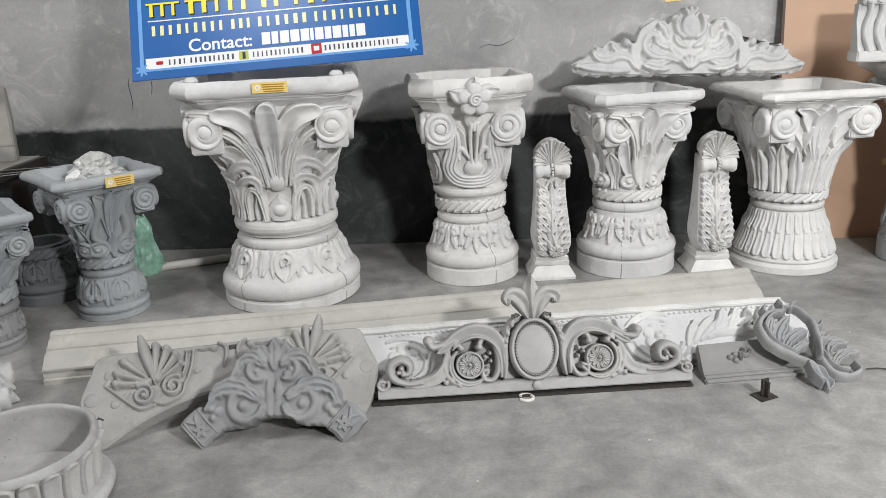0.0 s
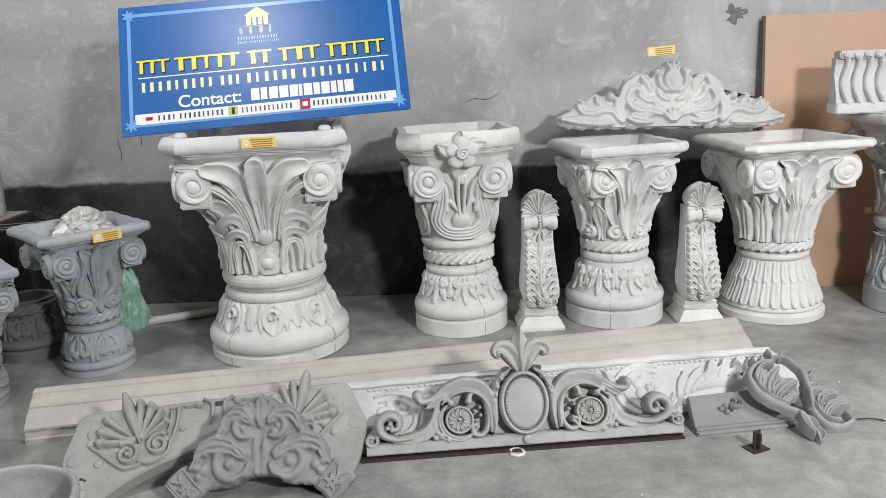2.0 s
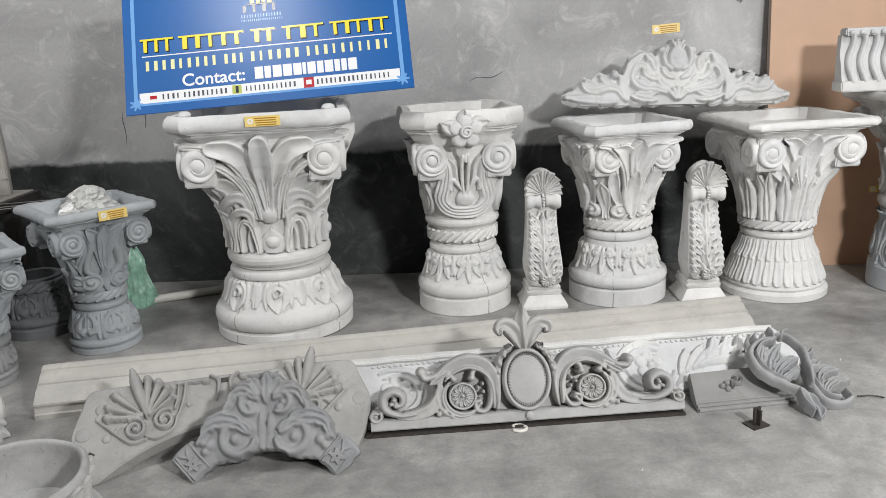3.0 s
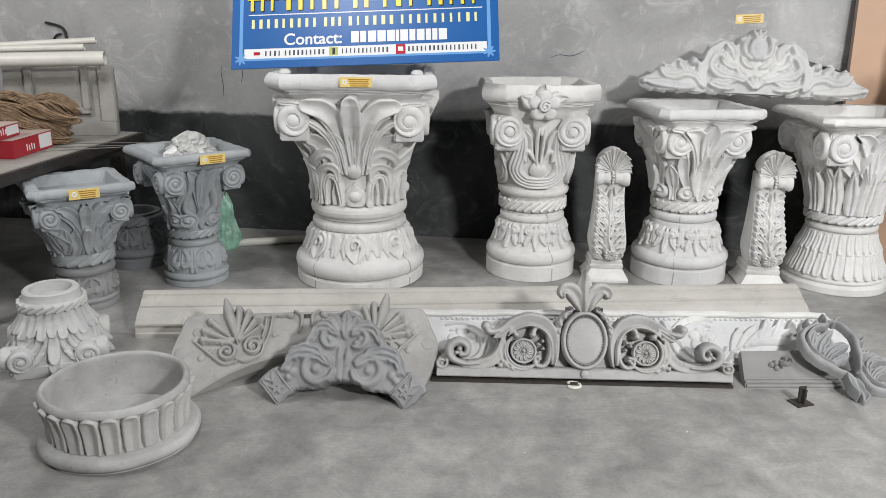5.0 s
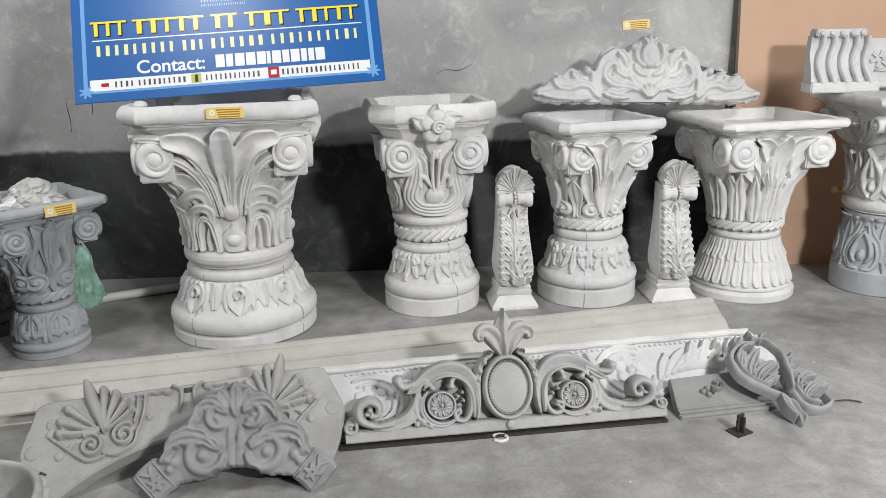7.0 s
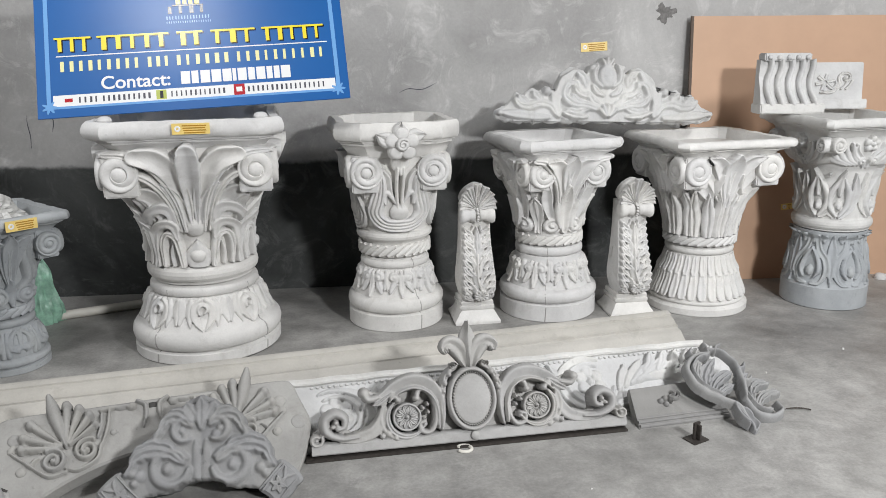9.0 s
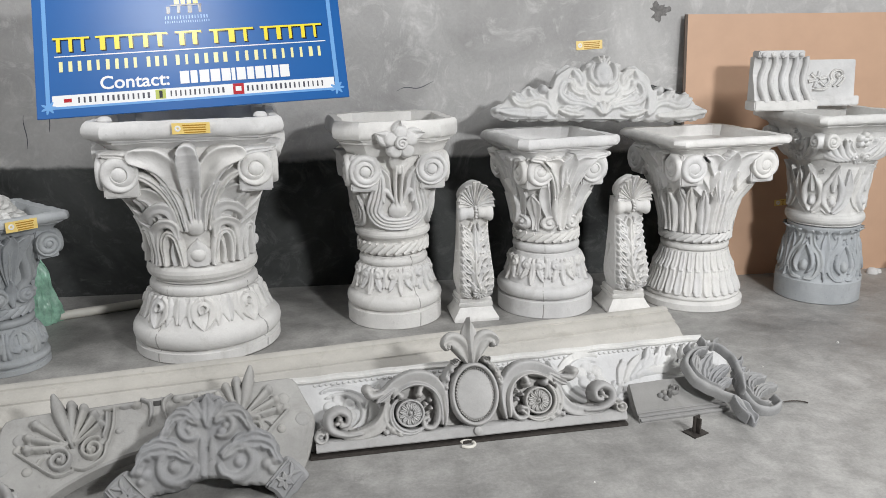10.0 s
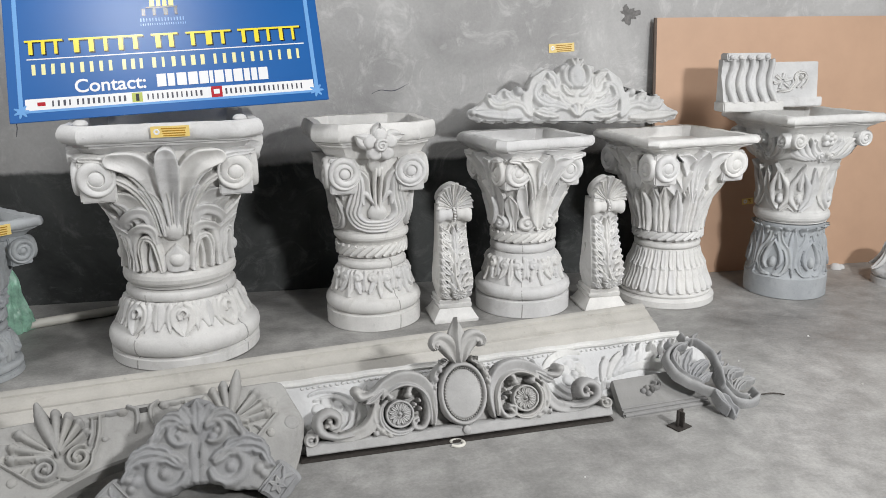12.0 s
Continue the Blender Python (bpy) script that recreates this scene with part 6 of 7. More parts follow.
    for j in range(9):
        a = math.radians(90 + 19 * (j - 4))
        L = 0.126 - 0.010 * abs(j - 4)
        line = np.c_[np.linspace(0.008, L, 9) * math.cos(a), 0.004 + np.linspace(0.008, L, 9) * math.sin(a)]
        stroke(s.mark("shell_rib"), shell, line, np.linspace(0.005, 0.0185, 9), 0.026, "groove", curl(9, 0.4, 0.03))
    for name, q in s.pieces():
        part(name, q.mesh(name, WHITE_CAST, True, 0.0, 40 if name in ("foot", "shaft") else 85), ob)


ornate_crest()
flower_panel()
palm_panel()
dark_bracket()
long_moulding()
small_slab()
loose_scrolls()
iron_bits()
console(0.468, 3.70, 4)
console(1.232, 3.72, 3)


# ---- pieces on the capitals and against the wall ----
def top_crest():
    ob = thing("wall_crest", leaning(0.60, 3.88, 0.933, 2, 12, 1.8), "pale grey cast crest with shell and leaf scrolls on two capitals", "carved crest")
    c = 0.545
    half = [(0.0, 0.312), (0.03, 0.308), (0.05, 0.288), (0.07, 0.278), (0.092, 0.268), (0.10, 0.235), (0.125, 0.252), (0.155, 0.266), (0.188, 0.26), (0.222, 0.232), (0.246, 0.185), (0.262, 0.142), (0.275, 0.155), (0.295, 0.172), (0.32, 0.156), (0.345, 0.152), (0.37, 0.164), (0.392, 0.142), (0.42, 0.13), (0.447, 0.138), (0.468, 0.108), (0.495, 0.082), (0.52, 0.066), (0.547, 0.058), (0.548, 0.02), (0.50, 0.0)]
    right = curve(half, 90)
    right[:, 1] += 0.003 * np.sin(np.arange(90) * 1.1)
    under = np.c_[np.linspace(0.49, 0.0, 30)[:-1], -0.004 + 0.005 * np.sin(np.arange(29) * 1.3) + 0.003 * np.sin(np.arange(29) * 2.9)]
    outline = np.r_[right, under]
    s = Shape()
    slab(s.mark("body"), np.r_[outline, (outline * (-1, 1))[::-1][1:-1]] + (c, 0), FRONT, -0.05, 0.0, 0.014)
    parts(s, GREY_WHITE, ob)
    r = flat_relief(flat_map((c, 0, 0)), -0.56, 0.56, 0.0, 0.33, 0.0032, -0.02)
    r.dome("swelling", 0, 0.12, 0.25, 0.036, 0.75, -0.012)
    r.dome("swelling", 0.36, 0.05, 0.16, 0.026, 0.6, -0.012, True)
    # wing: curled leaf, two lobes and a rolled end
    r.leaf("wing_leaf", [(0.255, 0.035), (0.285, 0.075), (0.335, 0.085), (0.385, 0.07), (0.43, 0.075), (0.455, 0.10)], 0.026, 0.03, "vein", 0.01, 0.0, start=0.5, end=0.5)
    r.leaf("wing_leaf", [(0.325, 0.09), (0.345, 0.115), (0.37, 0.142)], 0.026, 0.03, "vein", 0.012, 0.0, 2, start=0.5, end=0.3)
    r.leaf("wing_leaf", [(0.39, 0.075), (0.415, 0.10), (0.442, 0.122)], 0.024, 0.03, "vein", 0.012, 0.0, 2, start=0.5, end=0.35)
    r.leaf("wing_leaf", [(0.29, 0.018), (0.36, 0.022), (0.43, 0.03), (0.49, 0.035), (0.53, 0.04)], 0.022, 0.03, "hood", 0.006, 0.0, start=0.5, end=0.4)
    r.dome("rolled_tip", 0.296, 0.146, 0.023, 0.03, 1.0, 0.008, True)
    r.dome("rolled_tip", 0.53, 0.04, 0.018, 0.026, 1.0, 0.006, True)
    # body: mantle, great C scroll, ribbon, shell
    r.leaf("mantle_leaf", [(0.24, 0.03), (0.256, 0.10), (0.235, 0.165), (0.195, 0.21), (0.165, 0.24)], 0.032, 0.03, "hood", 0.012, 0.0, start=0.5, end=0.4)
    r.leaf("mantle_leaf", [(0.105, 0.17), (0.115, 0.21), (0.15, 0.24)], 0.03, 0.034, "vein", 0.01, 0.0, 2, start=0.5, end=0.4)
    r.leaf("great_scroll", [(0.035, 0.05), (0.10, 0.075), (0.17, 0.085), (0.212, 0.125), (0.195, 0.175), (0.155, 0.185)], 0.026, 0.036, "vein", 0.0, 0.006, 3, start=0.5, end=0.5, peak=0.5)
    r.leaf("scroll_leaf", [(0.075, 0.125), (0.115, 0.125), (0.15, 0.145), (0.165, 0.18)], 0.02, 0.036, "vein", 0.0, 0.004, 2, start=0.5, end=0.35)
    r.dome("rolled_tip", 0.158, 0.168, 0.017, 0.03, 1.0, 0.012, True)
    r.leaf("scroll_leaf", [(0.12, 0.09), (0.155, 0.10), (0.175, 0.13)], 0.022, 0.036, "vein", 0.0, 0.004, 2, start=0.6, end=0.3)
    r.leaf("ribbon", [(0.075, 0.085), (0.10, 0.06), (0.15, 0.045), (0.20, 0.055)], 0.022, 0.034, "vein", 0.0, 0.004, 3, start=0.4, end=0.5)
    r.leaf("scroll_leaf", [(0.03, 0.075), (0.07, 0.095), (0.095, 0.14)], 0.024, 0.036, "vein", 0.0, 0.004, 2, start=0.5, end=0.3)
    r.leaf("scroll_leaf", [(0.02, 0.125), (0.05, 0.14), (0.075, 0.175)], 0.018, 0.04, "vein", 0.0, 0.004, start=0.5, end=0.3)
    r.leaf("scroll_leaf", [(0.10, 0.022), (0.16, 0.026), (0.225, 0.045)], 0.022, 0.034, "vein", 0.0, 0.002, 3, start=0.5, end=0.3)
    for k in range(5):
        a = math.radians(90 + 24 * (k - 2))
        r.leaf("shell_rib", [(0.012 * math.cos(a), 0.012 + 0.012 * math.sin(a)), (0.056 * math.cos(a), 0.014 + 0.062 * math.sin(a))], 0.013, 0.04, "round", 0.006, 0.008, start=0.4, end=0.9, peak=0.9, mirror=False)
    r.leaf("cartouche_leaf", [(0.03, 0.165), (0.058, 0.19), (0.066, 0.235), (0.05, 0.27)], 0.017, 0.04, "round", 0.006, 0.006, start=0.6, end=0.5)
    r.dome("rolled_tip", 0.078, 0.262, 0.022, 0.034, 1.1, 0.008, True)
    r.leaf("shell_rib", [(0.012, 0.272), (0.022, 0.288), (0.03, 0.303)], 0.013, 0.036, "round", 0.008, 0.008, end=0.8)
    r.leaf("shell_rib", [(0, 0.27), (0, 0.29), (0, 0.31)], 0.012, 0.038, "round", 0.008, 0.008, end=0.8, mirror=False)
    r.dome("cartouche", 0, 0.216, 0.046, 0.026, 1.3, 0.022, flat=8.0)
    r.dome("cartouche", 0, 0.216, 0.031, 0.018, 1.4, 0.036)
    r.clip(np.r_[outline, (outline * (-1, 1))[::-1][1:-1]]).build(GREY_WHITE, ob, soft=3, rough=0.001)


def scroll_corbel():
    """A small corbel with five wavy reeds between two mouldings."""
    ob = thing("reeded_corbel", pose(1.872, 3.86, 0.95, 0, 0, -2), "pale grey cast corbel with wavy reeds standing on the capital", "corbel")
    s = Shape()
    s.mark("base_rail").box(0, 0.345, -0.10, 0.02, 0, 0.055)
    s.mark("top_rail").box(0.02, 0.27, -0.06, 0.02, 0.285, 0.325)
    z = np.linspace(0.05, 0.29, 16)
    back = [np.array([(0.012, 0.02, v), (0.012, -f, v), (0.30 - 0.1 * (v - 0.05), -f, v), (0.30 - 0.1 * (v - 0.05), 0.02, v)]) for v, f in zip(z, np.interp(z, (0.05, 0.12, 0.2, 0.29), (0.07, 0.05, 0.02, 0.03)))]
    s.mark("core").grid(np.array(back), wrap_j=True, cap=True)
    front = lambda u, v, h: np.stack(np.broadcast_arrays(u, -(np.interp(v, (0.05, 0.1, 0.16, 0.22, 0.29), (0.078, 0.066, 0.035, 0.026, 0.036)) + h), v), -1)
    for k in range(5):
        x0 = 0.035 + 0.06 * k
        line = np.c_[x0 + 0.012 * np.sin((z - 0.05) / 0.24 * 2 * math.pi + 2.4) + 0.02 - 0.075 * (z - 0.05) * (k / 4), z]
        stroke(s.mark("reed"), front, line, 0.0145, 0.026, "round")
        dome(s.mark("bead"), flat_map((0, -0.062, 0.303)), 0.045 + 0.05 * k, 0, 0.0135, 0.014, 12)
    for name, q in s.pieces():
        part(name, q.mesh(name, GREY_WHITE, True, 0.006 if "rail" in name else 0.0), ob)
    ob.scale = (0.93, 0.93, 0.88)


def relief_block():
    ob = thing("relief_block", pose(2.19, 3.98, 0.95, -6, 0, -3), "pale grey cast block with floral relief standing on the capital", "relief block")
    s = Shape()
    s.mark("body").box(0, 0.31, -0.03, 0.02, 0.055, 0.285)
    s.mark("foot_rail").box(-0.005, 0.32, -0.06, 0.02, 0, 0.06)
    for name, q in s.pieces():
        part(name, q.mesh(name, GREY_WHITE, True, 0.005), ob)
    s = Shape()
    m = flat_map((0, -0.03, 0))
    free_volute(s, m, 0.215, 0.19, 0.04, 0.011, 0.014, -1.2, 220, [(0.08, 0.10), (0.15, 0.11)], "scroll")
    for k in range(6):
        a = math.radians(60 * k + 15)
        stroke(s.mark("leaf"), m, curve([(0.105 + 0.01 * math.cos(a), 0.165 + 0.01 * math.sin(a)), (0.105 + 0.05 * math.cos(a), 0.165 + 0.05 * math.sin(a))], 7), 0.012, 0.012, "groove")
    for k in range(4):
        stroke(s.mark("leaf"), m, curve([(0.14 + 0.025 * k, 0.12), (0.165 + 0.025 * k, 0.15), (0.16 + 0.03 * k, 0.175)], 7), 0.007, 0.012, "round")
    parts(s, GREY_WHITE, ob)
    ob.scale = (0.98, 1.0, 0.82)


def hardboard():
    ob = thing("hardboard_sheet", pose(1.70, 4.13, 0, -4.2, 0, 0.5), "large brown hardboard sheet leaning on the wall", "board")
    part("sheet", Shape().box(0, 2.44, 0, 0.006, 0, 1.425).mesh("sheet", BOARD, False), ob)
    part("edge_strip", Shape().box(-0.014, 0.0, -0.001, 0.012, 0, 1.425).mesh("edge_strip", BOARD_EDGE, False), ob)


top_crest()
scroll_corbel()
relief_block()
hardboard()


# ---- sign and labels ----
def print_ink(name, color, rough=0.25):
    m, nt, bsdf = material(name)
    bsdf.inputs["Base Color"].default_value = (*color, 1)
    bsdf.inputs["Roughness"].default_value = rough
    return m


BLUE = plain("glossy_blue_print", (0.011, 0.105, 0.34), 0.34, 0, 0.05, 2.0, 0.0)
PALE_BLUE = print_ink("pale_blue_print", (0.16, 0.36, 0.68))
YELLOW = print_ink("yellow_print", (0.82, 0.68, 0.05))
INK_WHITE = print_ink("white_print", (0.80, 0.80, 0.80))
INK_BLACK = print_ink("black_print", (0.02, 0.02, 0.025))
INK_GREY = print_ink("grey_print", (0.09, 0.09, 0.11))
INK_RED = print_ink("red_print", (0.42, 0.02, 0.03))
INK_OLIVE = print_ink("olive_print", (0.45, 0.50, 0.12))
STICKER = plain("yellow_sticker_paper", (0.80, 0.60, 0.20), 0.4, 0, 0.06, 40.0, 0.0)
STICKER_INK = print_ink("brown_sticker_print", (0.42, 0.22, 0.03))


def plate(x0, x1, z0, z1, d0, d1, skew=0.0):
    """A thin flat print standing off the sheet from depth d0 to d1."""
    s = Shape().box(x0, x1, -d1, -d0, z0, z1)
    return s


def bars(rows, depth):
    s = Shape()
    for a, b, c, d in rows:
        s.box(a, b, -depth - 0.0006, -depth, c, d)
    return s


def word_bars(words, z0, z1, letter, rng):
    """Plain letter-sized bars for lines that are not lettered."""
    out = []
    for a, b in words:
        n = max(1, round((b - a) / letter))
        w = (b - a) / n
        for k in range(n):
            x = a + k * w
            out.append((x + w * 0.2, x + w * (0.46 + 0.2 * rng.random()), z0, z1))
    return out


def hung_bars(words, z0, z1, letter, rng):
    """Words of a hanging script as plain bars under a thin head stroke."""
    out = []
    h = z1 - z0
    head = z1 - 0.2 * h
    for a, b in words:
        out.append((a, b, head - 0.1 * h, head))
        n = max(1, round((b - a) / letter))
        w = (b - a) / n
        for k in range(n):
            x = a + k * w
            out.append((x + 0.3 * w, x + (0.5 + 0.2 * rng.random()) * w, z0 + 0.04 * h, head - 0.1 * h))
    return out


def shop_sign():
    W, H = 1.222, 0.594
    ob = thing("shop_sign", leaning(-1.301, 3.3285, 1.0272, 3.54, 25.4, -2.965), "glossy blue printed shop sign leaning back on a capital", "sign")
    rng = random.Random(7)
    fx = lambda q: 0.012 + (q - 48) / 1152 * (W - 0.024)
    part("sheet", Shape().box(0, W, 0, 0.006, 0, H).mesh("sheet", BLUE, True, 0.0015), ob)
    frame_bars = []
    for k, (a, b) in enumerate(((0.036, 0.052), (0.058, 0.063))):
        frame_bars += [(a, W - a, a, b if k == 0 else a + 0.004), (a, W - a, H - (b if k == 0 else a + 0.004), H - a)]
        frame_bars += [(a, b, b, H - b), (W - b, W - a, b, H - b)]
    part("printed_border", bars(frame_bars[:4], 0.0004).mesh("printed_border", PALE_BLUE, False), ob)
    t = np.linspace(0, 2 * np.pi, 56, endpoint=False)
    lobes = 0.03 * (0.72 + 0.28 * np.cos(7 * t))
    me = slab(Shape(), np.c_[lobes * np.cos(t), lobes * np.sin(t)], FRONT, 0.0006, 0.0018, 0.0005).mesh("corner_ornament", PALE_BLUE)
    for cx in (0.045, W - 0.045):
        for cz in (0.045, H - 0.045):
            part("corner_ornament", me, ob, pose(cx, 0, cz))
    # emblem
    s = Shape()
    roof = [(-0.056, 0.046), (0.0, 0.086), (0.056, 0.046), (0.047, 0.046), (0.047, 0.0), (-0.047, 0.0), (-0.047, 0.046)]
    slab(s, [(0.598 + u, 0.456 + v) for u, v in roof], FRONT, 0.0, 0.0012, 0.0003)
    part("emblem_house", s.mesh("emblem_house", YELLOW, False), ob)
    part("emblem_windows", bars([(0.598 + k * 0.024 - 0.004, 0.598 + k * 0.024 + 0.004, 0.456, 0.492) for k in (-1, 0, 1)], 0.0014).mesh("emblem_windows", BLUE, False), ob)
    part("emblem_roof", bars([(0.536, 0.66, 0.448, 0.454)], 0.0012).mesh("emblem_roof", INK_BLACK, False), ob)
    part("emblem_bars", bars(word_bars([(0.51, 0.68)], 0.415, 0.447, 0.04, rng), 0.001).mesh("emblem_bars", INK_BLACK, False), ob)
    part("printed_line", bars(word_bars([(0.508, 0.685)], 0.390, 0.405, 0.012, rng) + word_bars([(0.508, 0.69)], 0.373, 0.382, 0.009, rng), 0.001).mesh("printed_line", PALE_BLUE, False), ob)
    # headline in a hanging script, with a dark rim
    heads = [(fx(a), fx(b)) for a, b in ((105, 240), (262, 530), (560, 660), (690, 862), (888, 1132))]
    line = hung_bars(heads, 0.272, 0.352, 0.052, rng)
    part("headline_shadow", bars([(a + 0.004, b + 0.005, c - 0.005, d - 0.003) for a, b, c, d in line], 0.0004).mesh("headline_shadow", INK_BLACK, False), ob)
    part("headline", bars(line, 0.0016).mesh("headline", YELLOW, False), ob)["kind"] = "stuff"
    part("rule", bars([(fx(110), fx(1142), 0.2535, 0.258)], 0.001).mesh("rule", INK_WHITE, False), ob)
    part("name_line", bars(word_bars([(fx(a), fx(b)) for a, b in ((118, 425), (440, 535), (548, 765), (778, 1136))], 0.19, 0.234, 0.036, rng), 0.001).mesh("name_line", print_ink("pale_yellow_print", (0.78, 0.76, 0.40)), False), ob)["kind"] = "stuff"
    text = bpy.data.curves.new("contact_writing", "FONT")
    text.body, text.size, text.extrude, text.offset = "Contact:", 0.077, 0.0006, 0.0012
    text.materials.append(INK_WHITE)
    w = new("contact_writing", text)
    w.parent = ob
    w.matrix_basis = pose(fx(268), -0.001, 0.108, 90, 0, 0)
    part("number_line", bars([(fx(a), fx(b), 0.108, 0.162) for a, b in ((566, 600), (606, 632), (640, 676), (682, 718), (724, 758), (762, 776), (782, 816), (822, 848), (854, 888), (894, 916), (922, 944), (950, 986))], 0.001).mesh("number_line", INK_WHITE, False), ob)["kind"] = "stuff"
    part("white_strip", bars([(0.06, fx(1158), 0.046, 0.0925)], 0.0006).mesh("white_strip", INK_WHITE, False), ob)
    part("strip_line", bars(word_bars([(fx(a), fx(b)) for a, b in ((183, 262), (270, 455), (522, 735), (812, 1122))], 0.057, 0.081, 0.019, rng), 0.0014).mesh("strip_line", INK_GREY, False), ob)["kind"] = "stuff"
    for a, b, c, d, mat in ((136, 164, 0.062, 0.077, INK_RED), (470, 508, 0.05, 0.089, INK_OLIVE), (762, 804, 0.046, 0.0925, INK_RED)):
        part("icon", bars([(fx(a), fx(b), c, d)], 0.0014).mesh("icon", mat, False), ob)
    part("icon_mark", bars([(fx(484), fx(496), 0.054, 0.084)], 0.0022).mesh("icon_mark", INK_BLACK, False), ob)
    part("icon_mark", bars([(fx(772), fx(794), 0.06, 0.08)], 0.0022).mesh("icon_mark", INK_WHITE, False), ob)
    # back frame and prop
    part("back_frame", Shape().box(0.05, W - 0.05, 0.006, 0.03, 0.02, 0.05).mesh("back_frame", IRON, True, 0.003), ob)
    part("back_frame", Shape().box(0.05, W - 0.05, 0.006, 0.03, H - 0.06, H - 0.03).mesh("back_frame", IRON, True, 0.003), ob)
    part("prop", Shape().box(0.58, 0.61, 0.03, 0.5, 0.45, 0.48).mesh("prop", IRON, True, 0.003), ob)


def label_sticker(m, w=0.14, h=0.042, words="small yellow printed paper label"):
    ob = thing("label", m, words, "label", "yellow labels")
    part("paper", Shape().box(0, w, -0.0015, 0.0, 0, h).mesh("paper", STICKER, False), ob)
    s = Shape()
    ring(s, flat_map((0, -0.0015, 0)), 0.021, h / 2, 0.008, 0.0035, 0.0008, 20)
    part("seal", s.mesh("seal", INK_WHITE), ob)
    rng = random.Random(3)
    part("printed_line", bars([(0.038 + 0.002 * k, w - 0.01 - 0.012 * rng.random(), h * (0.72 - 0.21 * k), h * (0.82 - 0.21 * k)) for k in range(4)], 0.0018).mesh("printed_line", STICKER_INK, False), ob)
    return ob


shop_sign()


def on_rim(x, y, turn, half, u, z, tilt=0.0, **more):
    return label_sticker(pose(x, y, z, 0, 0, turn) @ pose(u, -half - 0.0015, 0, tilt, 0, 0), **more)


on_rim(-0.770, 3.56, 8, 0.38, -0.042, 0.974, words="yellow printed label on the white capital's rim")
on_rim(-1.56, 3.36, 45, 0.235, -0.03, 0.612, w=0.12, words="yellow printed label on the grey capital's rim")
on_rim(-1.905, 2.965, 41, 0.212, -0.06, 0.527, w=0.12, words="yellow printed label on the grey capital's rim")
label_sticker(pose(1.113, WALL_Y - 0.002, 1.245, 0, -3, 0), 0.142, 0.046, "yellow printed label stuck to the wall")
label_sticker(pose(2.24, 4.158, 0.385, -4.2, -4, 0.5), 0.07, 0.034, "yellow printed label stuck to the hardboard")


# ---- left side: bench, loose casts, bag and pipe ----
def pot():
    ob = thing("round_planter", pose(-1.168, 1.886, 0, 0, 0, 8), "pale grey cast planter with arched flutes and worn rim", "planter")
    prof = [(0.27, 0.0), *bead(0.262, 0.004, 0.056, 0.022), (0.252, 0.06), (0.236, 0.066), (0.238, 0.12), (0.246, 0.19), (0.258, 0.2), (0.262, 0.208), (0.256, 0.224), (0.246, 0.23), (0.236, 0.222), (0.234, 0.19), (0.226, 0.05), (0.1, 0.045)]
    part("bowl", lathe(Shape(), smooth_profile(prof, 2, range(1, 9)), 96, None, 0.014, 2.0).mesh("bowl", POT_GREY), ob)
    r = sector_relief(lambda z: float(np.interp(z, (0.06, 0.12, 0.19, 0.205), (0.236, 0.238, 0.247, 0.256))), 24, 0.062, 0.212, 0.0028)
    r.h[:] = -0.001
    r.leaf("flute", [(0, 0.07), (0, 0.13), (0, 0.178)], 0.0305, 0.021, "groove", 0.006, start=0.92, end=0.98, peak=0.8, mirror=False)
    r.build(POT_GREY, ob, [spin(k, 24) for k in range(24)], soft=2)
    ob.scale = (0.85, 0.85, 0.84)


